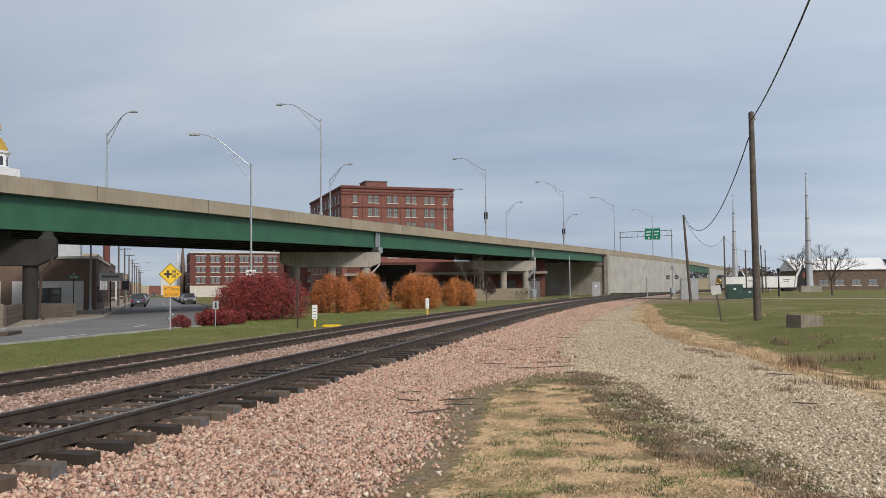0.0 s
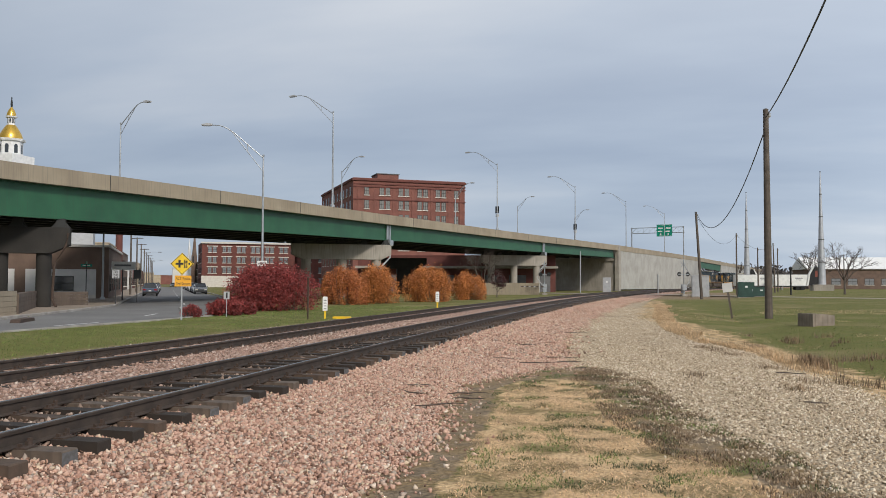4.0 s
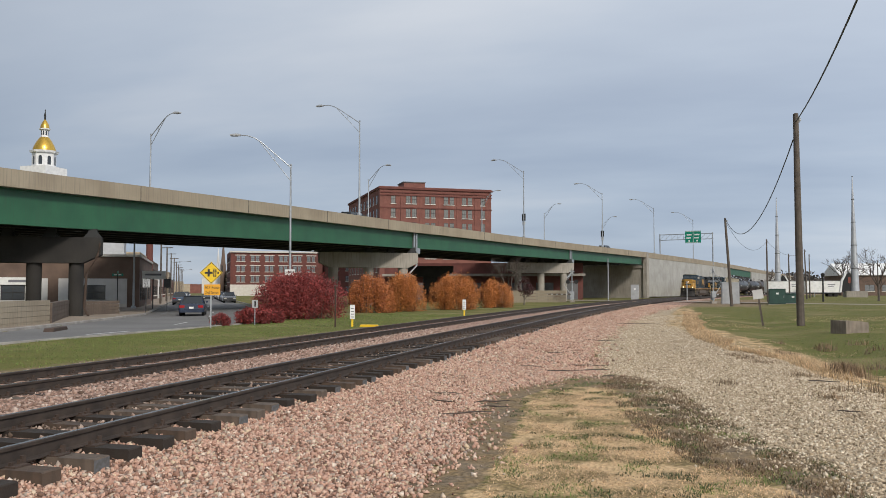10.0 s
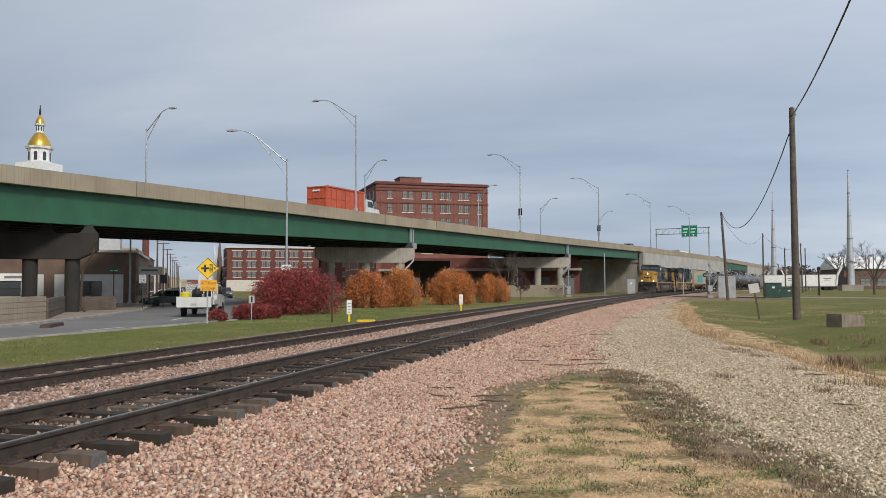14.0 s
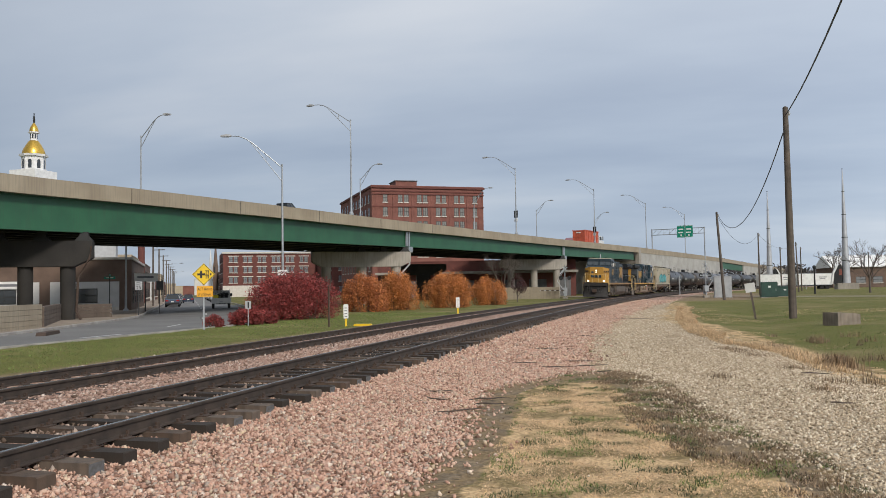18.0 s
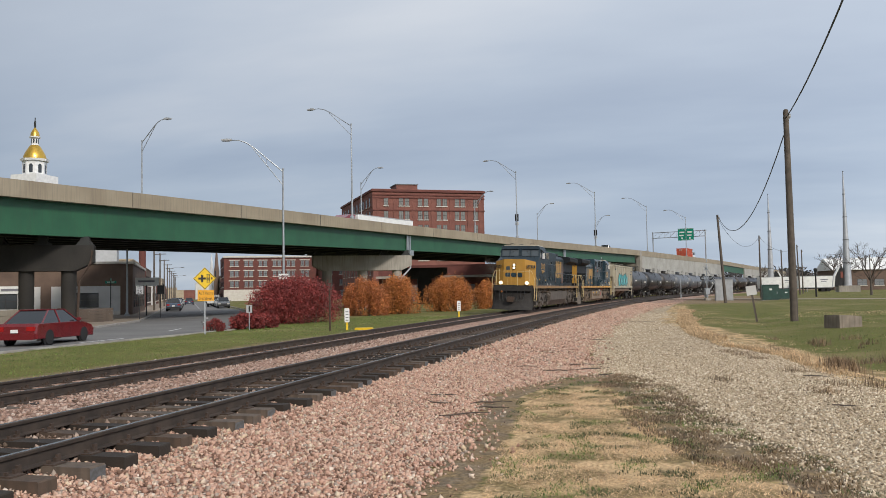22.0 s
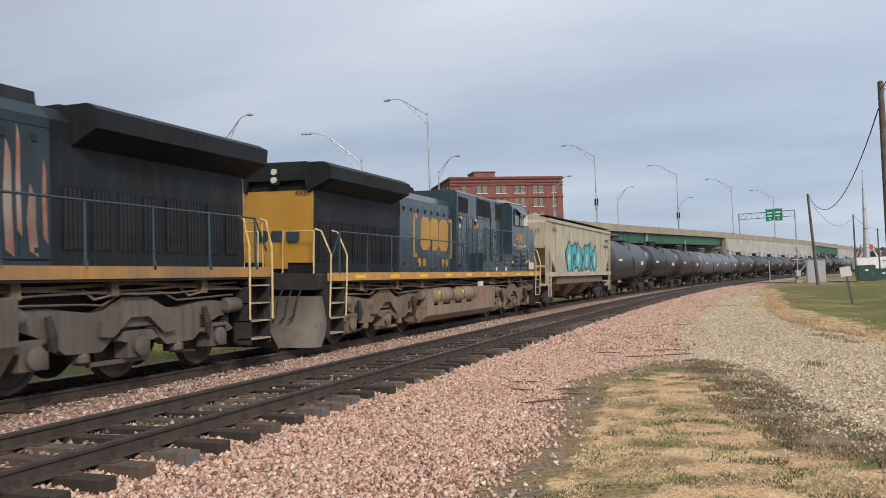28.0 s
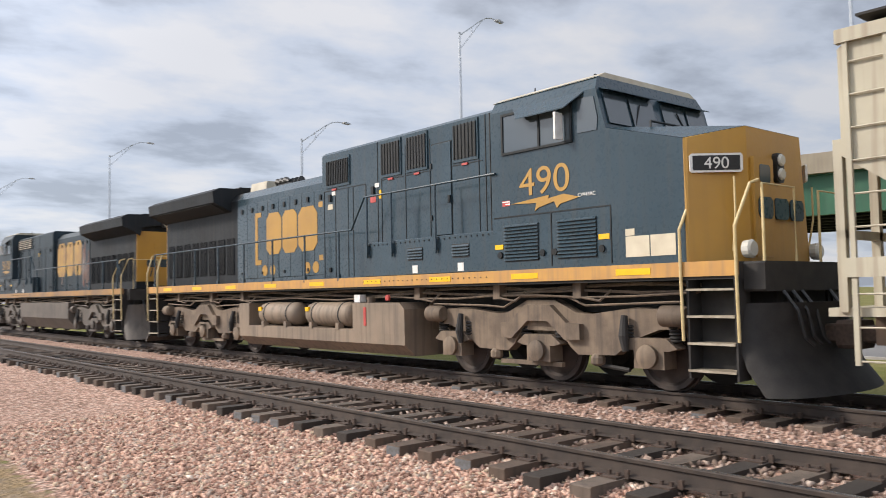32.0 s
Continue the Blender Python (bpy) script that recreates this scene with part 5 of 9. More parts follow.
def crossing_signal(x, y, turn):
    s = thing("crossing_signal", "railway crossing signal with red lamp pair and crossbuck", "crossing signal", pose(x, y, -0.4, 0, 0, turn), "crossing signals")
    part("foundation", Geo().box(-0.35, 0.35, -0.35, 0.35, -0.1, 0.25), CONCRETE, s)
    part("mast", Geo().tube([(0, 0, 0.2), (0, 0, 4.9)], 0.075, 10), GALV, s)
    part("mechanism", Geo().box(-0.3, 0.3, -0.2, 0.25, 0.8, 1.6, 0.04), GALV, s)
    for a in (38, -38):
        part("crossbuck_board", Geo().box(-0.45, 0.45, -0.11, -0.09, -0.075, 0.075), GREY_BOX, s, at=pose(0, 0, 4.3, 0, a, 0))
    part("bent_arm", Geo().tube([(0, 0.1, 4.4), (-0.35, 0.1, 3.7), (-1.15, 0.1, 2.6), (-0.4, 0.1, 1.5), (0, 0.1, 1.3)], 0.06, 8), GREY_BOX, s, "white bent tube bracket")
    part("lamp_bar", Geo().box(-0.75, 0.75, -0.05, 0.0, 2.95, 3.05), GALV, s)
    for q in (-0.6, 0.6):
        hd = part("lamp_target", Geo().lathe([(0.3, -0.1), (0.3, -0.08)], (q, 0, 3.0), "y", 18), PLAIN_BLACK, s)
        part("red_lens", Geo().lathe([(0.14, -0.16), (0.15, -0.1)], (q, 0, 3.0), "y", 14), RED_LAMP, hd)
        part("hood", Geo().lathe([(0.17, -0.35), (0.18, -0.1)], (q, 0, 3.0), "y", 14), PLAIN_BLACK, hd)
    part("gate_arm", Geo().box(-3.6, 0.3, -0.3, -0.25, 1.14, 1.25), GREY_BOX, s, "lowered white and red gate arm")
    for q in range(5):
        part("arm_stripe", Geo().box(-3.5 + 0.72 * q, -3.05 + 0.72 * q, -0.304, -0.246, 1.137, 1.253), RUST, s, "dark red stripe")
    part("counterweight", Geo().box(-0.25, 0.25, -0.35, -0.2, 0.4, 0.9), GALV, s)


RED_LAMP = mat("red_signal_lens", (0.35, 0.02, 0.02), (0.3, 0.02, 0.02), 0.2, bump=0)
crossing_signal(-13.4, 119, 10)
crossing_signal(5.9, 116, -160)
for x, y, h in ((-9.5, 137, 7.0), (3.0, 140, 3.2)):
    sp = thing("steel_post", "slim grey steel post by the crossing", "post", pose(x, y, -0.4))
    part("post", Geo().tube([(0, 0, 0), (0, 0, h)], 0.09, 8), GALV, sp)

# low walls in front of the far piers
for x, y, w, tn in ((-19.0, 121.0, 9.0, -15), (-22.5, 117.5, 5.0, -15)):
    lw = thing("low_wall", "low sand-coloured block wall under the viaduct", "wall", pose(x, y, -0.45, 0, 0, tn + 20))
    for k in range(4):
        part("block_course", Geo().box(-w / 2 + 0.02 * (k % 2), w / 2, -0.25, 0.25, 0.45 * k, 0.45 * k + 0.43), PARAPET, lw)

# wall and pavement near the first pier
def roadside_wall(label, a, b, courses, step, m):
    a, b = Vector(a), Vector(b)
    d = b - a
    cw = thing("roadside_wall", label, "wall", pose(a.x, a.y, -0.5, 0, 0, math.degrees(math.atan2(d.y, d.x))))
    for k in range(courses):
        part("wall_course", Geo().box(0.012 * (k % 2), d.length, -0.2 + 0.012 * (k % 2), 0.2, step * k, step * k + step - 0.012), m, cw)


roadside_wall("banded sand-coloured concrete wall below the viaduct", (-26.0, 16.0), (-33.0, 37.6), 5, 0.28, PARAPET)
roadside_wall("dull brown block wall behind the pier column", (-33.0, 37.75), (-41.5, 49.4), 5, 0.25, BROWN_WALL)
roadside_wall("dull brown block wall behind the pier column", (-41.5, 49.5), (-41.0, 54.2), 5, 0.23, BROWN_WALL)

# low shed and a pier in shade-darkened concrete, seen under the deck
shed = block("low_shed", "long low red brick shed with a pale canopy edge", pose(*polar(19.5, 158), -0.4, 0, 0, 12), 38, 12, 6.8, BRICK_DARK)
part("canopy_edge", Geo().box(-0.3, 38.3, -1.6, 0.0, 4.45, 4.9), CONCRETE, shed, "pale metal canopy edge")
for k in range(8):
    part("door", Geo().box(1.5 + 4.6 * k, 4.8 + 4.6 * k, -0.06, 0.0, -0.3, 3.2), ROOFING, shed, "grey roller door")
rp = thing("bridge_pier", "concrete hammerhead pier of a side ramp, coloured dark as in shade", "bridge pier", pose(*polar(16.3, 128), -0.4, 0, 0, 20), "viaduct piers", kind="structure")
part("pier_cap", Geo().prism([(-3.6, 5.6), (3.6, 5.6), (3.6, 4.6), (2.2, 3.9), (-2.2, 3.9), (-3.6, 4.6)], "y", -0.7, 0.7), SHADED_CONCRETE, rp)
part("column", Geo().box(-1.1, 1.1, -0.55, 0.55, -0.4, 3.95, 0.1), SHADED_CONCRETE, rp)


# ---- signs by the street ----
def post_sign(name, label, x, y, h, turn, post=GALV, r=0.035):
    s = thing(name, label, "road sign", pose(x, y, -0.45, 0, 0, turn))
    part("post", Geo().box(-r, r, -r, r, 0, h), post, s)
    return s


s = post_sign("warning_sign", "yellow diamond crossroads and rail crossing warning sign", -21.3, 35.1, 3.0, 30)
d = part("diamond", Geo().prism([(-0.54, 0), (0, -0.54), (0.54, 0), (0, 0.54)], "y", -0.06, -0.04), SIGN_YELLOW, s, at=pose(0, 0, 2.72))
part("black_border", Geo().prism([(-0.52, 0), (0, -0.52), (0.52, 0), (0, 0.52)], "y", -0.0625, -0.0615), PLAIN_BLACK, d)
part("diamond_face", Geo().prism([(-0.485, 0), (0, -0.485), (0.485, 0), (0, 0.485)], "y", -0.0645, -0.0625), SIGN_YELLOW, d)
part("cross_mark", Geo().box(-0.30, 0.06, -0.068, -0.0645, -0.05, 0.05).box(-0.17, -0.07, -0.0682, -0.0645, -0.18, 0.18), PLAIN_BLACK, d)
lm = Geo().box(0.1, 0.125, -0.068, -0.0645, -0.2, 0.2).box(0.2, 0.225, -0.068, -0.0645, -0.2, 0.2)
for q in range(7):
    lm.box(0.08, 0.245, -0.0675, -0.0645, -0.19 + 0.06 * q, -0.165 + 0.06 * q)
part("track_mark", lm, PLAIN_BLACK, d)
part("bar_mark", Geo().box(0.29, 0.36, -0.068, -0.0645, -0.05, 0.05), PLAIN_BLACK, d)
q = part("plaque", Geo().box(-0.38, 0.38, -0.06, -0.04, -0.26, 0.26, 0.0), SIGN_ORANGE, s, "amber route plaque", at=pose(0.05, 0, 1.9))
text_part("ALT Route", 0.2, PLAIN_BLACK, q, pose(0, -0.0605, 0.05), "plaque_words", 0.75)
text_part("3rd Street", 0.2, PLAIN_BLACK, q, pose(0, -0.0605, -0.2), "plaque_words", 0.75)

s = post_sign("speed_limit_sign", "white speed limit sign on a dark post", -40.6, 57.2, 2.85, 36, PLAIN_BLACK)
p = part("plate", Geo().box(-0.3, 0.3, -0.06, -0.04, 2.08, 2.83), PLAIN_BLACK, s)
# white face drawn in cabinet grey, so its colour holds the shade
part("plate_face", Geo().box(-0.27, 0.27, -0.064, -0.06, 2.11, 2.8), GREY_BOX, p)
text_part("SPEED", 0.15, PLAIN_BLACK, p, pose(0, -0.066, 2.65), "plate_word", 0.9)
text_part("LIMIT", 0.15, PLAIN_BLACK, p, pose(0, -0.066, 2.5), "plate_word", 0.9)
text_part("25", 0.4, PLAIN_BLACK, p, pose(0, -0.066, 2.16), "plate_number", 0.95)
s = post_sign("street_name_sign", "green street name blades on a dark post", -45.8, 60.5, 3.3, 30, PLAIN_BLACK)
part("name_blade", Geo().box(-0.45, 0.45, -0.02, 0.02, 3.1, 3.32), SIGN_GREEN, s)
part("name_blade", Geo().box(-0.02, 0.02, -0.45, 0.45, 3.34, 3.55), SIGN_GREEN, s)
part("lettering_bar", Geo().box(-0.3, 0.3, -0.026, -0.02, 3.18, 3.25), PLAIN_WHITE, s)
s = post_sign("parking_sign", "dark sign back on a slim post", -43.6, 64.5, 2.9, 36, PLAIN_BLACK)
part("plate", Geo().box(-0.3, 0.3, -0.05, -0.03, 2.1, 2.9), PLAIN_BLACK, s)
s = post_sign("verge_sign", "small white and dark sign on a slim post by the shrubs", *polar(28.35, 44.5), 1.35, 25, GALV, 0.02)
part("plate", Geo().box(-0.15, 0.15, -0.045, -0.025, 0.95, 1.35), GREY_BOX, s)
part("plate_mark", Geo().box(-0.03, 0.05, -0.05, -0.045, 1.0, 1.3), PLAIN_BLACK, s)
s = post_sign("shop_post_sign", "white shop sign board on a tall dark post", *polar(34.95, 84), 3.5, 36, PLAIN_BLACK, 0.06)
part("board", Geo().box(-1.0, 1.0, -0.1, 0.1, 3.0, 3.75), PLAIN_WHITE, s)
part("lettering_bar", Geo().box(-0.75, 0.75, -0.112, -0.1, 3.3, 3.48), DECAL_GREY, s)
hy = thing("fire_hydrant", "small white fire hydrant on the pavement", "hydrant", pose(*polar(37.1, 76), -0.38))
part("barrel", Geo().lathe([(0.18, 0), (0.18, 0.08), (0.13, 0.1), (0.13, 0.6), (0.17, 0.62), (0.15, 0.72), (0.05, 0.82)], (0, 0, 0), "z", 12), PLAIN_WHITE, hy)
part("outlet", Geo().lathe([(0.07, -0.2), (0.07, 0.2)], (0, 0, 0.45), "x", 10), PLAIN_WHITE, hy)

for x, y, z in ((-15.1, 37.9, -0.42), (-13.5, 54.5, -0.35)):
    mk = thing("utility_marker", "white utility marker post with a yellow foot", "marker post", pose(x, y, z, 0, 0, 20), "white marker posts")
    part("foot", Geo().box(-0.05, 0.05, -0.03, 0.03, 0, 0.5), SIGN_YELLOW, mk)
    part("panel", Geo().box(-0.12, 0.12, -0.05, 0.05, 0.42, 1.12, 0.02), PLAIN_WHITE, mk)
    for k in range(4):
        part("lettering_bar", Geo().box(-0.07, 0.07, -0.056, -0.05, 0.5 + 0.14 * k, 0.54 + 0.14 * k), DECAL_GREY, mk)
sp = thing("steel_stake", "thin dark steel stake in the grass", "post", pose(*polar(22.9, 40.5), -0.45))
part("stake", Geo().box(-0.035, 0.035, -0.02, 0.02, 0, 2.1), RUST, sp)
vb = solo("valve_cover", Geo().box(-0.45, 0.45, -0.12, 0.12, 0, 0.14, 0.04), SIGN_YELLOW, "low yellow cover in the grass", "cover", pose(-14.4, 38.4, -0.43, 0, 0, 10))
solo("drain_kerb", Geo().prism([(-1.3, 0), (1.3, 0), (1.1, 0.16), (-1.1, 0.16)], "y", -0.22, 0.22), RUST, "dark-edged concrete kerb inlet on the road", "kerb inlet", pose(-28.3, 32.9, ROAD_Z, 0, 0, 116))


# ---- train ----
LOCO_BLUE = mat("locomotive_blue_paint", (0.03, 0.054, 0.07), (0.023, 0.043, 0.056), 0.3, scale=0.7, fine=18, bump=0.01, streak=((0.05, 0.054, 0.052), 0.45), coat=0.35)


def ripple(m, scale, depth):
    """Gentle sheet-metal waves in the clear coat."""
    n, l = m.node_tree.nodes, m.node_tree.links
    tc = n.new("ShaderNodeTexCoord")
    z = n.new("ShaderNodeTexNoise")
    z.inputs["Scale"].default_value, z.inputs["Detail"].default_value = scale, 1.5
    l.new(tc.outputs["Object"], z.inputs["Vector"])
    b = n.new("ShaderNodeBump")
    b.inputs["Strength"].default_value, b.inputs["Distance"].default_value = 1.0, depth
    l.new(z.outputs[0], b.inputs["Height"])
    l.new(b.outputs[0], n["Principled BSDF"].inputs["Coat Normal"])


ripple(LOCO_BLUE, 0.55, 0.1)
LOCO_OLD = mat("faded_locomotive_paint", (0.03, 0.046, 0.058), (0.019, 0.031, 0.04), 0.52, scale=0.8, fine=16, bump=0.04, streak=((0.03, 0.033, 0.034), 0.6))
LOCO_SOOT = mat("soot_blackened_paint", (0.016, 0.02, 0.024), (0.01, 0.012, 0.014), 0.6, scale=0.9, fine=18, bump=0.04, streak=((0.035, 0.03, 0.027), 0.5))
LOCO_ROOF = mat("sooty_roof_paint", (0.02, 0.024, 0.027), (0.012, 0.014, 0.015), 0.6, scale=1.2, fine=20, streak=((0.045, 0.04, 0.035), 0.5))
LOCO_YELLOW = mat("locomotive_yellow_paint", (0.42, 0.225, 0.035), (0.36, 0.19, 0.032), 0.45, scale=1.0, fine=20, bump=0.02, streak=((0.28, 0.15, 0.04), 0.25))
SILL_YELLOW = mat("dirty_sill_yellow", (0.52, 0.27, 0.06), (0.42, 0.215, 0.065), 0.55, scale=2.5, fine=25, bump=0.04, streak=((0.25, 0.15, 0.08), 0.5))
SILL_OLD = mat("grimy_sill_yellow", (0.36, 0.185, 0.05), (0.2, 0.125, 0.065), 0.6, scale=0.7, fine=25, bump=0.04, streak=((0.14, 0.095, 0.06), 0.6))
BRIGHT_YELLOW = mat("reflective_yellow", (0.85, 0.48, 0.0), (0.8, 0.42, 0.0), 0.4, bump=0)
RAIL_YELLOW = mat("grab_iron_yellow", (0.6, 0.47, 0.24), (0.5, 0.38, 0.18), 0.5, bump=0)
DIRTY_YELLOW = mat("faded_letter_yellow", (0.44, 0.26, 0.05), (0.3, 0.16, 0.05), 0.6, scale=2.2, fine=20, streak=((0.10, 0.08, 0.06), 0.8))
PRIMER = mat("peeling_primer", (0.26, 0.1, 0.06), (0.27, 0.22, 0.19), 0.7, scale=2.5, streak=((0.1, 0.08, 0.07), 0.7))
CAB_ROOF = mat("pale_cab_roof", (0.5, 0.45, 0.35), (0.4, 0.35, 0.27), 0.6, scale=2)
TRUCK = mat("dusty_truck_steel", (0.20, 0.145, 0.098), (0.115, 0.083, 0.058), 0.8, scale=2.5, fine=40, bump=0.15, streak=((0.05, 0.04, 0.033), 0.6))
TANK_DUST = mat("dusty_tank_steel", (0.25, 0.185, 0.128), (0.18, 0.135, 0.096), 0.7, scale=1.2, fine=30, bump=0.05, streak=((0.07, 0.057, 0.047), 0.6))
TANK_GREY = mat("grimy_tank_steel", (0.12, 0.098, 0.078), (0.08, 0.066, 0.054), 0.7, scale=1.2, fine=30, bump=0.05, streak=((0.045, 0.039, 0.034), 0.6))
UNDER = mat("dark_underframe", (0.03, 0.027, 0.024), (0.018, 0.016, 0.015), 0.85, scale=4)
GRILLE = mat("black_grille", (0.012, 0.012, 0.013), (0.02, 0.02, 0.02), 0.7, scale=30)
WHEEL = mat("wheel_steel", (0.06, 0.045, 0.038), (0.035, 0.028, 0.024), 0.7, 0.3, scale=4)
STEP_GREY = mat("step_edge_paint", (0.38, 0.33, 0.25), (0.22, 0.18, 0.13), 0.6, bump=0)
HEADLIGHT = glow("headlight", (1.0, 0.85, 0.6), 1.3)
LENS = glass("lamp_lens", (0.5, 0.48, 0.42), 0.1)
CAB_GLASS = glass("cab_glass", (0.06, 0.075, 0.085), 0.04)
DECAL_WHITE = mat("white_decal", (0.72, 0.7, 0.66), (0.6, 0.58, 0.54), 0.5, bump=0)
CREAM = mat("cream_patch_paint", (0.6, 0.53, 0.39), (0.5, 0.43, 0.31), 0.6, scale=4, bump=0.02)
BROWN_DUST = mat("rusty_brown_steel", (0.2, 0.135, 0.09), (0.13, 0.09, 0.065), 0.75, scale=2, streak=((0.07, 0.05, 0.04), 0.6))

for m_ in (LOCO_BLUE, LOCO_OLD, LOCO_SOOT, LOCO_ROOF):
    m_.node_tree.nodes["Principled BSDF"].inputs["Specular IOR Level"].default_value = 0.2


def wheelset(parent, y, r, name="wheelset", gauge=0.7525):
    g = Geo()
    for s in (-1, 1):
        x = s * gauge
        prof = [(r * 0.32, -0.09 * s), (r * 0.42, -0.05 * s), (r * 0.72, -0.03 * s), (r * 0.83, -0.07 * s), (r * 1.06, -0.075 * s), (r * 1.05, -0.05 * s), (r, -0.045 * s), (r * 0.985, 0.06 * s), (r * 0.86, 0.06 * s), (r * 0.78, 0.02 * s), (r * 0.4, 0.05 * s), (r * 0.3, 0.09 * s)]
        g.lathe(prof, (x, 0, 0), "x", 28)
    g.tube([(-1.05, 0, 0), (1.05, 0, 0)], 0.09, 10)
    return part(name, g, WHEEL, parent, smooth=True, at=pose(0, y, r))


def loco_truck(parent, yc, flip, TRUCK):
    """Three-axle truck."""
    tk = new("truck")
    tk.parent = parent
    tk.matrix_basis = pose(0, yc, 0, 0, 0, 180 if flip else 0)
    ob = tk
    frame_out = [(-2.85, 1.05), (-2.75, 1.18), (-1.9, 1.24), (-1.0, 1.13), (-0.75, 1.16), (-0.3, 1.36), (0.3, 1.36), (0.75, 1.16), (1.0, 1.13), (1.9, 1.24), (2.75, 1.18), (2.85, 1.05),
                 (2.6, 0.93), (2.3, 0.92), (1.9, 0.78), (1.5, 0.52), (0.78, 0.5), (0.62, 0.62), (0.42, 0.86), (-0.42, 0.86), (-0.62, 0.62), (-0.78, 0.5), (-1.5, 0.52), (-1.9, 0.78), (-2.3, 0.92), (-2.6, 0.93)]
    main = Geo()
    for s in (-1, 1):
        main.prism(frame_out, "x", s * 1.02, s * 1.22)
        main.prism([(-0.85, 0.74), (-0.6, 0.72), (-0.22, 1.02), (0.22, 1.02), (0.6, 0.72), (0.9, 0.74), (0.9, 0.98), (0.62, 1.0), (0.28, 1.28), (-0.28, 1.28), (-0.62, 1.0), (-0.85, 0.98)][::1], "x", s * 1.22, s * 1.32)
    main.box(-1.02, 1.02, -0.35, 0.35, 0.75, 1.15).box(-1.02, 1.02, -2.75, -2.5, 0.8, 1.1).box(-1.02, 1.02, 2.5, 2.75, 0.8, 1.1)
    body = part("truck_frame", main, TRUCK, parent, "dusty cast steel truck frame", at=tk.matrix_basis)
    bpy.data.objects.remove(tk)
    for s in (-1, 1):
        for a in (-2.16, 0.0, 2.16):
            g = Geo()
            g.box(s * 1.0, s * 1.3, a - 0.26, a + 0.26, 0.36, 0.74)
            g.prism([(a - 0.48, 0.66), (a - 0.34, 0.62), (a + 0.34, 0.62), (a + 0.48, 0.66), (a + 0.3, 0.8), (a - 0.3, 0.8)], "x", s * 1.04, s * 1.3)
            part("journal_box", g, TRUCK, body)
            g = Geo().lathe([(0.15, 0), (0.17, s * 0.03), (0.17, s * 0.09), (0.08, s * 0.12)], (s * 1.28, a, 0.54), "x", 18)
            part("bearing_cap", g, TRUCK, body, smooth=True)
            for q in (-0.38, 0.38):
                g = Geo()
                for k in range(5):
                    g.lathe([(0.075, 0), (0.1, 0.015), (0.1, 0.03), (0.075, 0.045)], (s * 1.16, a + q, 0.74 + 0.05 * k), "z", 12)
                part("coil_spring", g, UNDER, body, smooth=True)
        for a in (-2.6, 2.6):
            part("brake_cylinder", Geo().lathe([(0.1, -0.22), (0.15, -0.18), (0.15, 0.16), (0.12, 0.22)], (s * 1.3, a, 1.12), "y", 16), TRUCK, body, smooth=True)
        for a in (-1.9, 1.75):
            part("damper", Geo().tube([(s * 1.3, a, 1.12), (s * 1.36, a + 0.02, 0.82), (s * 1.36, a + 0.05, 0.6)], [0.05, 0.075, 0.045], 10), UNDER, body)
        part("brake_pipe", Geo().tube([(s * 1.27, -2.7, 1.3), (s * 1.27, -1.2, 1.27), (s * 1.27, -0.8, 1.24), (s * 1.27, -0.4, 1.42), (s * 1.27, 0.6, 1.42), (s * 1.27, 1.0, 1.27), (s * 1.27, 2.7, 1.32)], 0.02, 6), TRUCK, body)
        for a in (-1.12, 1.12):
            part("brake_rigging", Geo().box(s * 0.98, s * 1.12, a - 0.16, a + 0.12, 0.36, 0.54).tube([(s * 1.1, a - 0.1, 0.36), (s * 1.1, a + 0.55, 0.3)], 0.035, 6), UNDER, body)
            part("spring_plank", Geo().lathe([(0.08, 0.3), (0.12, 0.33), (0.12, 0.42), (0.06, 0.5)], (s * 1.15, a, 0.05), "z", 10), TRUCK, body)
        part("tie_bar", Geo().box(s * 1.1, s * 1.18, -1.0, 1.0 - 0.6, 0.28, 0.35), TRUCK, body)
    for a in (-2.16, 0, 2.16):
        wheelset(parent, yc + (a if not flip else -a), 0.533)
    return body


def zigzag():
    return [(-0.75, 0.0), (0.12, 0.075), (0.1, 0.02), (0.42, 0.06), (0.75, -0.02), (0.35, -0.09), (0.28, -0.15), (0.22, -0.04), (-0.12, -0.11), (-0.2, -0.16), (-0.16, -0.03)]


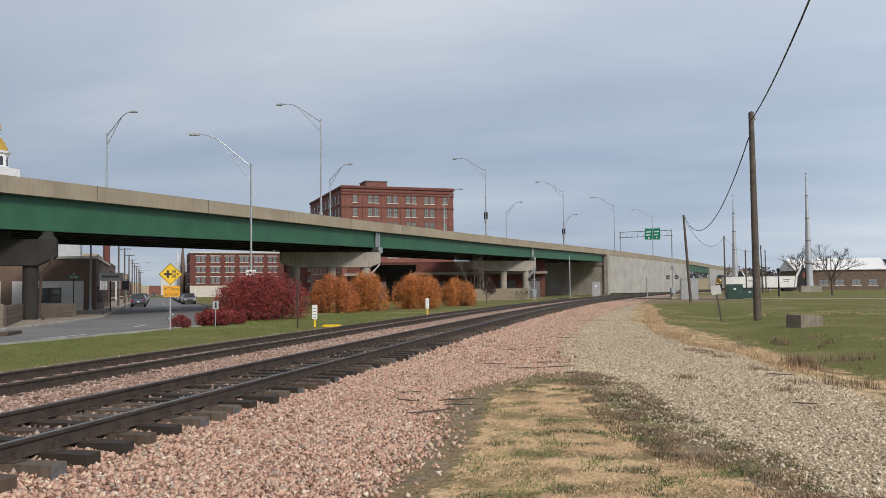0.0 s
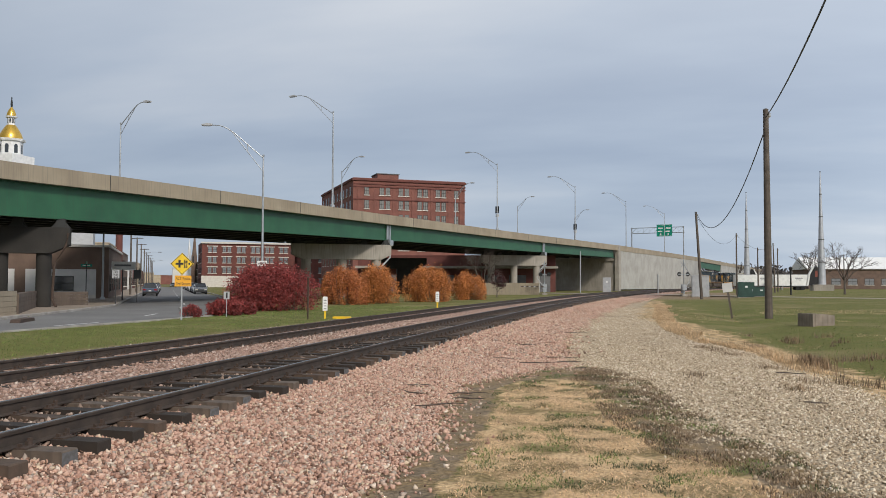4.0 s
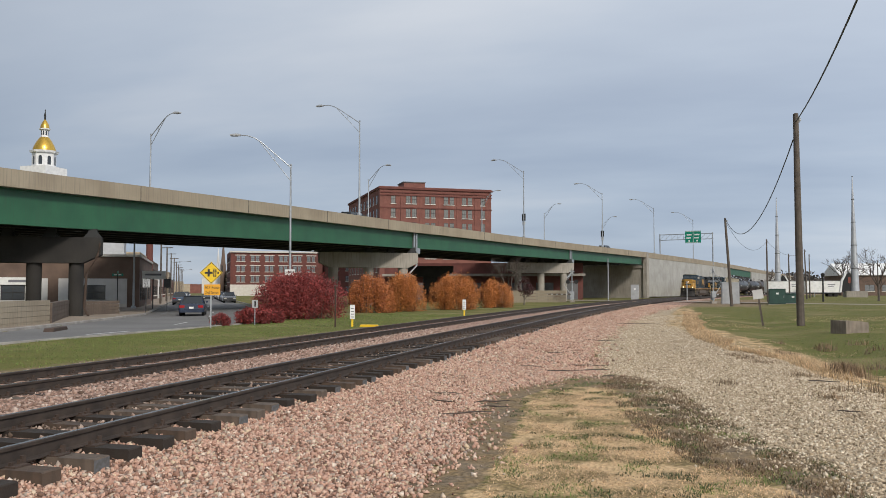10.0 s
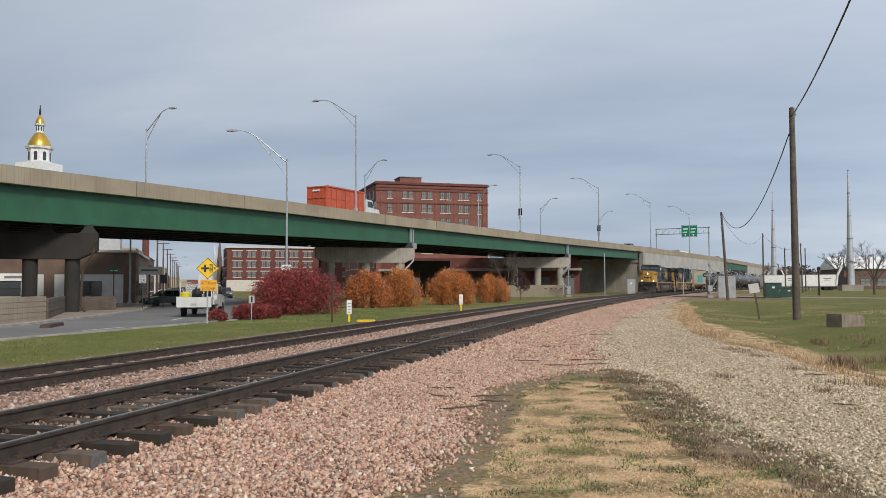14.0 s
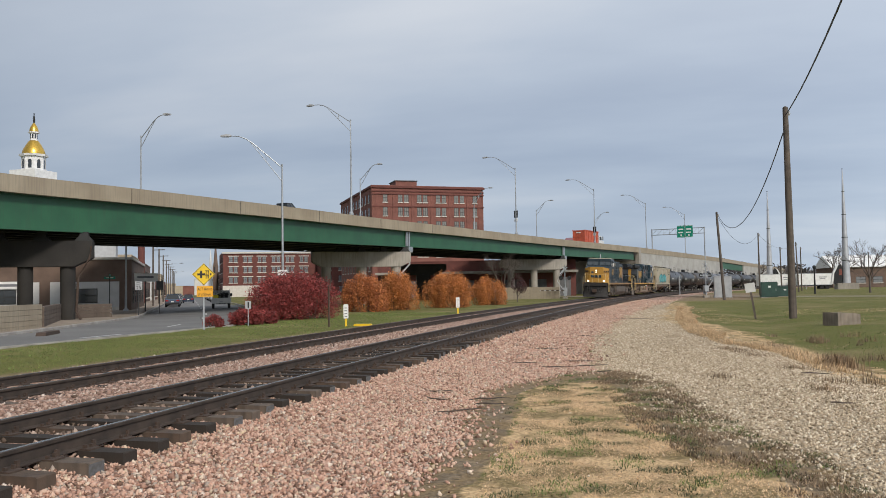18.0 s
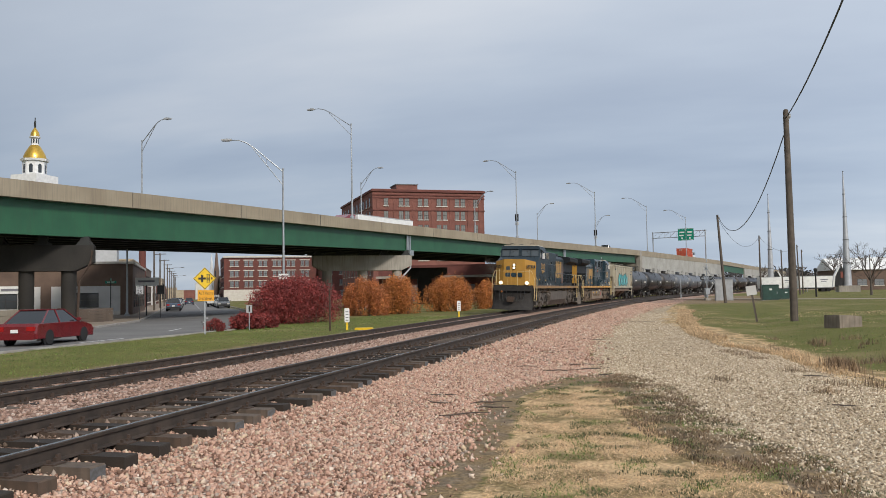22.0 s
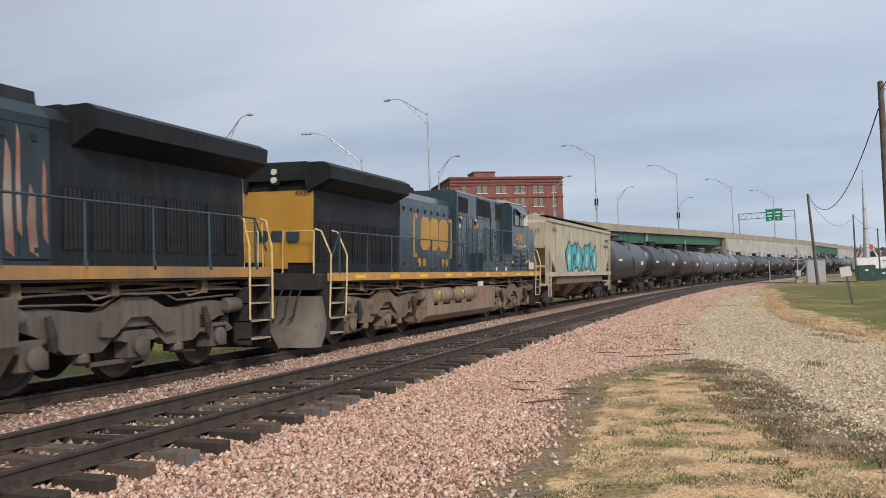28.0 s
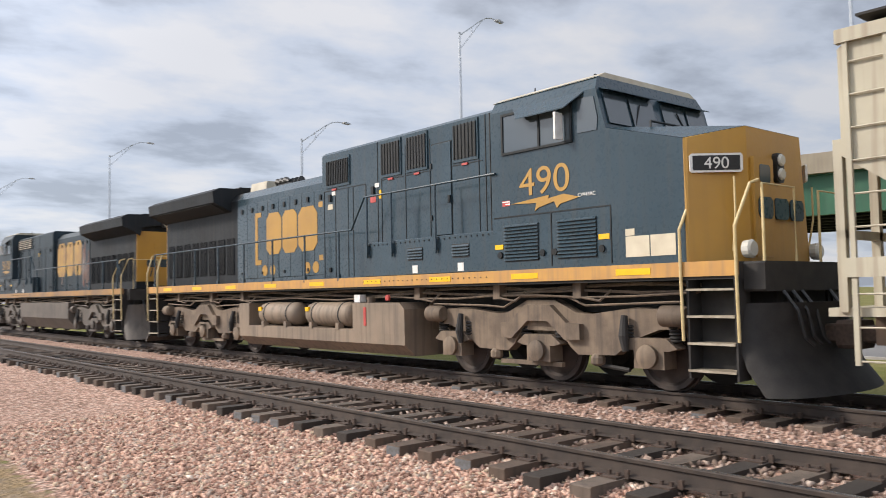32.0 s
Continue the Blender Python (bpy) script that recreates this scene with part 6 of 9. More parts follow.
def locomotive(name, label, number, paint, old=False):
    lo = thing(name, label, "locomotive", group="locomotives")
    B = paint
    # frame and underframe
    part("platform", Geo().box(-1.5, 1.5, -10.2, 10.2, 1.62, 1.66).box(-1.45, 1.45, -10.2, 10.2, 1.66, 1.84), UNDER, lo)
    for s in (-1, 1):
        part("side_sill", Geo().box(s * 1.45, s * 1.53, -10.2, 10.2, 1.66, 1.86), SILL_OLD if old else SILL_YELLOW, lo, "dirty yellow side sill")
        for k in range(9):
            y = -8.6 + k * 2.15
            if not old:
                part("reflector", Geo().box(s * 1.53, s * 1.536, y - 0.3, y + 0.3, 1.71, 1.80), BRIGHT_YELLOW, lo, "yellow reflective strip")
    part("centre_sill", Geo().box(-0.7, 0.7, -10.3, 10.3, 1.15, 1.63), UNDER, lo)
    pipes = Geo()
    for s in (-1, 1):
        for k, (z, r) in enumerate(((1.56, 0.03), (1.48, 0.025), (1.42, 0.02))):
            pts = [(s * (1.2 + 0.05 * k), y, z + 0.03 * math.sin(1.7 * y + k * 2)) for y in [-9.5 + 1.0 * i for i in range(20)]]
            pipes.tube(pts, r, 6)
        for y in (-8.2, -5.9, -4.0, 3.4, 5.6, 7.4):
            pipes.tube([(s * 1.3, y, 1.62), (s * 1.34, y + 0.06, 1.4), (s * 1.3, y + 0.4, 1.34), (s * 1.26, y + 0.6, 1.5)], 0.022, 6)
            pipes.box(s * 1.18, s * 1.36, y - 0.08, y + 0.08, 1.38, 1.62)
    part("pipework", pipes, TRUCK, lo)
    # fuel tank
    if old:
        part("fuel_tank", Geo().prism([(-1.5, 0.75), (-1.15, 0.3), (1.15, 0.3), (1.5, 0.75), (1.5, 1.4), (-1.5, 1.4)], "y", -3.9, 3.75), TANK_GREY, lo, "long grimy fuel tank")
    else:
        part("fuel_tank", Geo().prism([(-1.48, 0.5), (-1.2, 0.28), (1.2, 0.28), (1.48, 0.5), (1.48, 0.78), (-1.48, 0.78)], "y", -3.9, 3.15).box(-0.8, 0.8, -3.9, 3.1, 0.7, 1.3), TANK_DUST, lo, "dusty fuel tank")
        for s in (-1, 1):
            part("tank_box", Geo().prism([(1.36, 0.7), (3.15, 0.7), (3.15, 1.2), (3.0, 1.33), (1.36, 1.33)], "x", s * 0.8, s * 1.485), TANK_DUST, lo)
            part("tank_box", Geo().box(s * 0.8, s * 1.485, -3.9, -3.35, 0.7, 1.33), TANK_DUST, lo)
            for yc in (0.22, -2.05):
                res = part("air_reservoir", Geo().lathe([(0.02, -0.96), (0.16, -0.93), (0.25, -0.85), (0.275, -0.72), (0.275, 0.72), (0.25, 0.85), (0.16, 0.93), (0.02, 0.96)], (s * 1.2, yc, 1.08), "y", 24), TANK_DUST, lo, "dusty brown air reservoir", smooth=True)
                for q in (-0.55, 0.55):
                    part("strap", Geo().lathe([(0.282, -0.025), (0.282, 0.025)], (s * 1.2, yc + q, 1.08), "y", 24), UNDER, res)
                    part("saddle", Geo().box(s * 1.36, s * 1.5, yc + q - 0.06, yc + q + 0.06, 0.76, 0.9), TANK_DUST, res)
                part("label_plate", Geo().box(s * 1.44, s * 1.478, yc - 0.82, yc - 0.66, 1.14, 1.24), BRIGHT_YELLOW, res)
            part("fuel_gauge", Geo().box(s * 1.485, s * 1.5, 1.78, 1.86, 0.86, 1.24), DECAL_RED, lo, "red-framed fuel sight gauge")
            part("fuel_filler", Geo().lathe([(0.09, 0), (0.09, 0.12)], (s * 1.35, 1.85, 1.33), "z", 12), TRUCK, lo)
            part("cut_off_box", Geo().box(s * 1.35, s * 1.5, 1.45, 1.66, 1.34, 1.5), DECAL_WHITE, lo)
            part("emergency_button", Geo().lathe([(0.06, 0), (0.06, s * 0.05)], (s * 1.46, 2.62, 1.43), "x", 10), DECAL_RED, lo)
    loco_truck(lo, 6.5, False, TANK_GREY if old else TRUCK)
    loco_truck(lo, -6.5, True, TANK_GREY if old else TRUCK)
    # cab
    W = 1.47
    side = [(5.66, 1.86), (9.45, 1.86), (9.45, 3.56), (8.14, 3.92), (7.97, 4.56), (5.66, 4.56)]
    cab = Geo().prism(side, "x", -W, W)
    lo4 = [(-W, 5.66, 4.56), (W, 5.66, 4.56), (W, 7.97, 4.56), (-W, 7.97, 4.56)]
    hi4 = [(-W + 0.14, 5.66, 4.78), (W - 0.14, 5.66, 4.78), (W - 0.14, 7.9, 4.78), (-W + 0.14, 7.9, 4.78)]
    cab.add(lo4 + hi4, [(4, 5, 6, 7)] + [(i, (i + 1) % 4, 4 + (i + 1) % 4, 4 + i) for i in range(4)])
    c = part("cab", cab, B, lo, "dark blue wide-nose cab")
    part("cab_roof", Geo().prism([(-1.36, 4.76), (1.36, 4.76), (1.15, 4.86), (-1.15, 4.86)], "y", 5.62, 7.9), CAB_ROOF, c, "pale weathered cab roof")
    for s in (-1, 1):
        # side windows
        part("side_window", Geo().box(s * (W - 0.01), s * (W + 0.012), 5.98, 6.78, 3.84, 4.46), CAB_GLASS, c)
        part("side_window", Geo().box(s * (W - 0.01), s * (W + 0.012), 6.82, 7.46, 3.84, 4.46), CAB_GLASS, c)
        part("side_window", Geo().prism([(7.6, 3.92), (7.98, 3.92), (8.0, 4.1), (7.93, 4.44), (7.62, 4.46)], "x", s * (W - 0.01), s * (W + 0.012)), CAB_GLASS, c)
        fr = Geo()
        for y0, y1 in ((5.94, 5.98), (6.78, 6.82), (7.46, 7.5)):
            fr.box(s * W, s * (W + 0.03), y0, y1, 3.8, 4.5)
        fr.box(s * W, s * (W + 0.03), 5.94, 7.5, 3.8, 3.84).box(s * W, s * (W + 0.03), 5.94, 7.5, 4.46, 4.5)
        part("window_frame", fr, LOCO_ROOF, c)
        aw = Geo().slab([(s * W, 6.22, 4.56), (s * W, 7.75, 4.56), (s * (W + 0.2), 7.5, 4.33), (s * (W + 0.2), 6.45, 4.33)], (0, 0, -0.02))
        part("awning", aw, B, c, "sun awning over the cab window")
        part("mirror", Geo().box(s * (W + 0.05), s * (W + 0.22), 7.3, 7.34, 3.86, 4.28), DECAL_WHITE, c, "pale wind deflector pane")
        # louvres below the cab
        for y0 in (5.95, 7.14):
            part("louvre_back", Geo().box(s * W, s * (W + 0.006), y0, y0 + 0.78, 2.0, 2.62), GRILLE, c)
            for q in range(11):
                z = 2.02 + q * 0.056
                part("louvre_slat", Geo().slab([(s * (W + 0.004), y0, z + 0.03), (s * (W + 0.004), y0 + 0.78, z + 0.03), (s * (W + 0.03), y0 + 0.78, z), (s * (W + 0.03), y0, z)], (0, 0, 0.012)), B, c)
        seam = Geo().box(s * W, s * (W + 0.008), 5.7, 8.2, 2.745, 2.765).box(s * W, s * (W + 0.008), 8.18, 8.2, 1.9, 2.765).box(s * W, s * (W + 0.008), 7.0, 7.02, 1.9, 2.75)
        part("panel_seam", seam, LOCO_ROOF, c)
        part("hazard_plate", Geo().box(s * W, s * (W + 0.01), 5.72, 5.92, 2.22, 2.3), BRIGHT_YELLOW, c)
        part("hazard_plate", Geo().box(s * W, s * (W + 0.01), 7.96, 8.16, 2.26, 2.34), BRIGHT_YELLOW, c)
        for y in (5.85, 6.82, 7.08, 8.02):
            part("latch", Geo().lathe([(0.055, 0), (0.055, s * 0.03)], (s * W, y, 2.12), "x", 10), LOCO_ROOF, c)
        for y0, y1, z0, z1 in ((8.45, 8.86, 1.97, 2.27), (8.88, 9.29, 1.97, 2.27), (8.45, 8.61, 2.28, 2.38)):
            if not old:
                part("repaint_patch", Geo().box(s * W, s * (W + 0.006), y0, y1, z0, z1), CREAM, c, "cream paint-over patch")
        # number and bolt
        m = pose(s * (W + 0.004), 6.87, 3.07, 0, 0, 90 if s > 0 else -90)
        text_part(number, 0.64, LOCO_YELLOW, c, m, "road_number", 1.16)
        b = Geo().prism([(p * 1.0, q) for p, q in zigzag()], "y", -0.012, 0.0)
        part("bolt_stripe", b, LOCO_YELLOW, c, at=pose(s * (W + 0.001), 6.87, 2.96, 0, 0, 90 if s > 0 else -90))
        if not old:
            text_part("CW44AC", 0.085, DECAL_WHITE, c, pose(s * (W + 0.004), 7.75 if s > 0 else 7.9, 2.94, 0, 0, 90 if s > 0 else -90), "model_mark")
            part("flag_decal", Geo().box(s * W, s * (W + 0.005), 5.92, 6.1, 2.94, 3.03), DECAL_RED, c)
            for y0, z0 in ((5.99, 2.96), (5.92, 3.0)):
                part("flag_stripe", Geo().box(s * (W + 0.001), s * (W + 0.007), y0, 6.1, z0, z0 + 0.02), DECAL_WHITE, c)
    # windscreens on the sloping front
    for s in (-1, 1):
        for x0, x1 in ((0.12, 0.74), (0.82, 1.36)):
            def on_front(x, t):
                y, z = 8.14 + (7.97 - 8.14) * t, 3.92 + (4.56 - 3.92) * t
                return (s * x, y + 0.012, z + 0.01)
            part("windscreen", Geo().slab([on_front(x0, 0.12), on_front(x1, 0.12), on_front(x1, 0.86), on_front(x0, 0.86)], (0, 0.012, 0.008)), CAB_GLASS, c)
        part("screen_visor", Geo().slab([(s * 0.1, 7.96, 4.57), (s * 1.38, 7.96, 4.57), (s * 1.38, 8.13, 4.52), (s * 0.1, 8.13, 4.52)], (0, 0.0, 0.015)), B, c)
        part("wiper", Geo().tube([(s * 0.7, 8.13, 4.05), (s * 0.5, 8.06, 4.4)], 0.012, 5), PLAIN_BLACK, c)
        part("grab_rail", Geo().tube([(s * 0.9, 7.5, 4.84), (s * 0.9, 7.5, 4.95), (s * 0.6, 7.5, 4.95), (s * 0.6, 7.5, 4.84)], 0.018, 6), LOCO_ROOF, c)
        part("grab_rail", Geo().tube([(s * 0.3, 8.75, 3.84), (s * 0.3, 8.75, 3.95), (s * 1.2, 8.75, 3.95), (s * 1.2, 8.75, 3.84)], 0.018, 6), LOCO_ROOF, c)
    part("roof_antenna", Geo().lathe([(0.2, 0), (0.2, 0.05), (0.1, 0.09)], (0.2, 6.9, 4.85), "z", 12).tube([(0.9, 6.2, 4.84), (0.9, 6.2, 5.0)], 0.012, 5).tube([(-0.4, 6.4, 4.84), (-0.4, 6.4, 5.02)], 0.012, 5), LOCO_ROOF, c)
    # nose
    plan = [(-W, 9.45), (-W, 9.5), (-0.82, 10.04), (0.82, 10.04), (W, 9.5), (W, 9.45)]
    g = Geo()
    top = [(-W, 9.45, 3.56), (-W + 0.03, 9.5, 3.56), (-0.76, 9.98, 3.72), (0.76, 9.98, 3.72), (W - 0.03, 9.5, 3.56), (W, 9.45, 3.56)]
    bot = [(x, y, 1.86) for x, y in plan]
    g.add(bot + top, [(5, 4, 3, 2, 1, 0), (6, 7, 8, 9, 10, 11)] + [(i, (i + 1) % 6, 6 + (i + 1) % 6, 6 + i) for i in range(6)])
    nose = part("nose", g, LOCO_YELLOW, lo, "dull yellow angled nose")
    hip = [(-W, 9.45, 3.565), (-0.76, 9.98, 3.725), (0.76, 9.98, 3.725), (W, 9.45, 3.565), (W, 8.14, 3.925), (0.9, 8.13, 4.0), (-0.9, 8.13, 4.0), (-W, 8.14, 3.925)]
    part("nose_top", Geo().add(hip, [(1, 2, 5, 6), (2, 3, 4, 5), (0, 1, 6, 7), (0, 7, 4, 3), (0, 3, 2, 1), (4, 7, 6, 5)]), B, nose, "dark blue sloping nose top")
    for s in (-1, 1):
        ang = math.degrees(math.atan2(0.56, 0.65))
        nb = Geo().box(-0.36, 0.36, -0.03, 0.0, -0.13, 0.13, 0.03)
        m = pose(s * 1.17, 9.755, 3.2, 0, 0, 180 - s * (90 - (90 - ang)))
        board = part("number_board", nb, DECAL_WHITE if not old else LOCO_YELLOW, nose, at=m)
        part("board_face", Geo().box(-0.32, 0.32, -0.036, -0.03, -0.1, 0.1), GRILLE, board)
        text_part(number, 0.23, DECAL_WHITE if not old else LOCO_YELLOW, board, pose(0, -0.037, -0.08), "board_number")
        part("ditch_light", Geo().lathe([(0.12, -0.1), (0.13, 0.0), (0.1, 0.03)], (s * 0.95, 10.12, 2.02), "y", 14), HEADLIGHT if old else LENS, nose, "round ditch light")
        part("nose_grab", Geo().tube([(s * 1.05, 9.9, 2.0), (s * 1.1, 9.98, 2.5), (s * 1.1, 9.98, 3.0)], 0.016, 6), RAIL_YELLOW, nose)
    lamp = part("headlight_box", Geo().box(-0.1, 0.1, 9.96, 10.07, 2.98, 3.4, 0.04), PLAIN_BLACK, nose)
    for z in (3.1, 3.3):
        part("headlight", Geo().lathe([(0.085, 0), (0.09, 0.03), (0.07, 0.05)], (0, 10.06, z), "y", 14), HEADLIGHT if old else LENS, lamp)
    part("nose_door", Geo().box(0.2, 0.72, 10.0, 10.06, 1.92, 3.3, 0.02), LOCO_YELLOW, nose)
    part("nose_window", Geo().box(0.3, 0.58, 10.03, 10.07, 2.95, 3.2, 0.03), CAB_GLASS, nose)
    # nose mark: plain dark blue shapes
    for x0 in (-0.62, -0.18, 0.26):
        part("nose_mark", Geo().box(x0, x0 + 0.38, 10.05, 10.075, 2.45, 2.75, 0.05), LOCO_BLUE, nose, "dark blue block mark")
    # long hood
    H = 0.98
    hood = part("hood", Geo().prism([(-H, 1.86), (H, 1.86), (H, 4.14), (H - 0.2, 4.36), (-H + 0.2, 4.36), (-H, 4.14)], "y", -4.98, -0.32), B, lo, "dark blue engine hood with doors")
    rear_hood = part("radiator_section", Geo().prism([(-H, 1.86), (H, 1.86), (H, 4.14), (H - 0.2, 4.36), (-H + 0.2, 4.36), (-H, 4.14)], "y", -10.05, -4.98), LOCO_SOOT, lo, "sooty blackened radiator section")
    top = 4.54 if old else 4.77
    aux = part("auxiliary_cab", Geo().prism([(-1.15, 1.86), (1.15, 1.86), (1.15, top - 0.07), (1.05, top), (-1.05, top), (-1.15, top - 0.07)], "y", -0.32, 5.68), B, lo, "tall blue equipment cabinet behind the cab")
    for s in (-1, 1):
        part("lower_cabinet", Geo().box(s * 1.15, s * 1.46, 1.77, 5.66, 1.86, 2.56, 0.015), B, lo)
        for y in (3.26, 4.58):
            part("vent_back", Geo().box(s * 1.46, s * 1.466, y, y + 0.46, 2.13, 2.38), GRILLE, aux)
            for q in range(4):
                part("vent_slat", Geo().slab([(s * 1.464, y, 2.19 + 0.055 * q), (s * 1.464, y + 0.46, 2.19 + 0.055 * q), (s * 1.485, y + 0.46, 2.16 + 0.055 * q), (s * 1.485, y, 2.16 + 0.055 * q)], (0, 0, 0.012)), B, aux)
            part("notice", Geo().box(s * 1.462, s * 1.468, y + 0.15, y + 0.31, 1.89, 2.04), DECAL_WHITE, aux)
        grilles = ((3.15, 3.8, 3.95, 4.4, 1), (3.98, 4.63, 3.95, 4.4, 1), (4.8, 5.5, 3.95, 4.4, 1)) if old else ((-0.08, 0.77, 3.99, 4.53, 0), (2.06, 2.64, 3.98, 4.62, 1), (2.93, 3.49, 3.98, 4.62, 1), (4.36, 4.95, 3.98, 4.62, 1))
        for y0, y1, z0, z1, v in grilles:
            part("grille_frame", Geo().box(s * 1.15, s * 1.175, y0 - 0.06, y1 + 0.06, z0 - 0.06, z1 + 0.06), B, aux)
            gb = part("grille", Geo().box(s * 1.17, s * 1.18, y0, y1, z0, z1), GRILLE, aux, "dark intake grille")
            bars_ = Geo()
            m = 12 if v == 0 else 6
            for q in range(m + 1):
                y = y0 + (y1 - y0) * q / m
                bars_.box(s * 1.176, s * 1.195, y - 0.016, y + 0.016, z0, z1)
            if v:
                for q in range(9):
                    z = z0 + (z1 - z0) * (q + 0.5) / 9
                    bars_.box(s * 1.174, s * 1.188, y0, y1, z - 0.008, z + 0.008)
            if old:
                for q in range(5):
                    z = z0 + (z1 - z0) * (q + 0.6) / 5
                    part("louvre_slat", Geo().slab([(s * 1.18, y0, z + 0.02), (s * 1.18, y1, z + 0.02), (s * 1.225, y1, z - 0.02), (s * 1.225, y0, z - 0.02)], (0, 0, 0.014)), STEP_GREY, gb, "dusty pale louvre slat")
                continue
            part("grille_mesh", bars_, LOCO_ROOF, gb, kind="stuff")
            part("warning_label", Geo().box(s * 1.15, s * 1.178, y0 + 0.2, y0 + 0.36, z0 - 0.13, z0 - 0.09), DECAL_RED, aux)
        se = Geo()
        for y in (-0.25, 0.22, 0.73, 0.93, 1.42, 1.86, 2.0, 2.82, 3.6, 5.0, 5.18, 5.3):
            se.box(s * 1.15, s * 1.158, y, y + 0.018, 1.9 if y < 1.86 else 2.58, 3.86 if y < 1.86 else (top - 0.07 if y in (1.86, 5.18, 5.3) else (3.9 if y > 4.5 or y < 2.5 else 4.5)))
        se.box(s * 1.15, s * 1.157, -0.25, 1.42, 3.86, 3.875).box(s * 1.15, s * 1.157, 2.0, 3.64, 3.87, 3.885).box(s * 1.15, s * 1.157, 4.25, 5.1, 3.87, 3.885).box(s * 1.15, s * 1.157, 1.9, 5.4, 2.565, 2.58)
        part("panel_seam", se, LOCO_ROOF, aux)
        part("cabinet_door", Geo().box(s * 1.15, s * 1.17, 3.68, 4.24, 2.6, 4.36, 0.01), B, aux)
        part("door_edge", Geo().box(s * 1.15, s * 1.156, 3.66, 4.26, 2.585, 4.38), LOCO_ROOF, aux)
        part("door_handle", Geo().box(s * 1.17, s * 1.2, 4.17, 4.23, 3.2, 3.34).box(s * 1.15, s * 1.19, 3.64, 3.69, 3.9, 4.0).box(s * 1.15, s * 1.19, 3.64, 3.69, 2.9, 3.0), LOCO_ROOF, aux)
        rivets = Geo()
        for q in range(26):
            y = 1.85 + 0.148 * q
            rivets.lathe([(0.016, 0), (0.016, s * 0.012)], (s * 1.46, y, 2.5), "x", 6).lathe([(0.013, 0), (0.013, s * 0.01)], (s * 1.53, y, 1.76), "x", 6)
        part("rivet_row", rivets, LOCO_ROOF, aux, kind="stuff")
        part("hazard_plate", Geo().box(s * 1.15, s * 1.16, 1.92, 2.0, 3.5, 3.68), BRIGHT_YELLOW, aux)
        for y in (-0.02, 1.66):
            part("door_latch", Geo().box(s * 1.15, s * 1.19, y, y + 0.09, 3.62, 3.78).box(s * 1.15, s * 1.19, y, y + 0.07, 2.02, 2.12), LOCO_ROOF, aux)
            if old:
                continue
            part("caution_label", Geo().box(s * 1.15, s * 1.158, y + 0.11, y + 0.26, 3.75, 3.84), DECAL_WHITE, aux)
            part("caution_label", Geo().box(s * 1.15, s * 1.158, y - 0.06, y + 0.14, 3.44, 3.56), DECAL_RED if y > 1 else CREAM, aux)
        # hood doors
        for q in range(8):
            y = -4.95 + q * 0.575
            d = part("hood_door", Geo().box(s * H, s * (H + 0.022), y, y + 0.555, 1.98, 3.98, 0.008), B, hood)
            part("door_latch", Geo().box(s * (H + 0.02), s * (H + 0.05), y + 0.24, y + 0.33, 3.74, 3.86), LOCO_ROOF, d)
            if q % 2 == 0:
                part("door_latch", Geo().box(s * (H + 0.02), s * (H + 0.05), y + 0.24, y + 0.31, 2.08, 2.15), LOCO_ROOF, d)
        for q in range(8):
            y = -9.8 + q * 0.6
            gb = part("side_grille", Geo().box(s * H, s * (H + 0.012), y, y + 0.38, 2.15, 3.1), GRILLE, rear_hood, "tall dark door grille")
            for w in range(5):
                part("grille_bar", Geo().box(s * (H + 0.01), s * (H + 0.03), y + 0.38 * w / 4 - 0.012, y + 0.38 * w / 4 + 0.012, 2.12, 3.13), LOCO_SOOT, gb)
        # radiator wings
        k = 0.1 if old else 0.0
        part("radiator_wing", Geo().prism([(s * H * 0.9, 3.8 - k), (s * 1.0, 3.88 - k), (s * 1.5, 4.12 - k), (s * 1.53, 4.42 - k), (s * 1.32, 4.53 - k), (0, 4.55 - k), (0, 4.1), (s * 0.8, 4.1 - k)], "y", -10.2, -5.4), LOCO_SOOT, rear_hood, "overhanging radiator housing")
        part("radiator_screen", Geo().slab([(s * 1.03, -9.9, 3.89), (s * 1.03, -5.6, 3.89), (s * 1.46, -5.6, 4.095), (s * 1.46, -9.9, 4.095)], (s * 0.01, 0, -0.012)), GRILLE, hood)
        # plain yellow block mark with brackets and dots on the doors
        LM = DIRTY_YELLOW if old else LOCO_YELLOW
        xx = (s * (H + 0.023), s * (H + 0.029))
        marks, z0, z1 = (((-3.95, -2.95), (-2.82, -1.86), (-1.74, -0.55)), 2.5, 3.93) if old else (((-3.3, -2.52), (-2.46, -1.74), (-1.68, -0.8)), 2.57, 3.64)
        for y0, y1 in marks:
            c4 = 0.2 * (y1 - y0)
            part("block_mark", Geo().prism([(y0 + c4, z0), (y1 - c4, z0), (y1, z0 + c4), (y1, z1 - c4), (y1 - c4, z1), (y0 + c4, z1), (y0, z1 - c4), (y0, z0 + c4)], "x", *xx), LM, hood, "yellow block mark")
        if not old:
            for y, q in ((-3.85, 1), (-0.47, -1)):
                br = Geo().box(*xx, y - 0.07, y + 0.07, 2.32, 3.7).box(*xx, min(y, y + q * 0.26), max(y, y + q * 0.26), 3.57, 3.7).box(*xx, min(y, y + q * 0.26), max(y, y + q * 0.26), 2.32, 2.45)
                part("bracket_mark", br, LM, hood, "yellow bracket mark")
            for y in (-3.4, -2.98, -1.27, -0.88):
                part("dot_mark", Geo().lathe([(0.14, 0), (0.14, s * 0.007)], (s * (H + 0.022), y, 2.17), "x", 18), LM, hood)
        else:
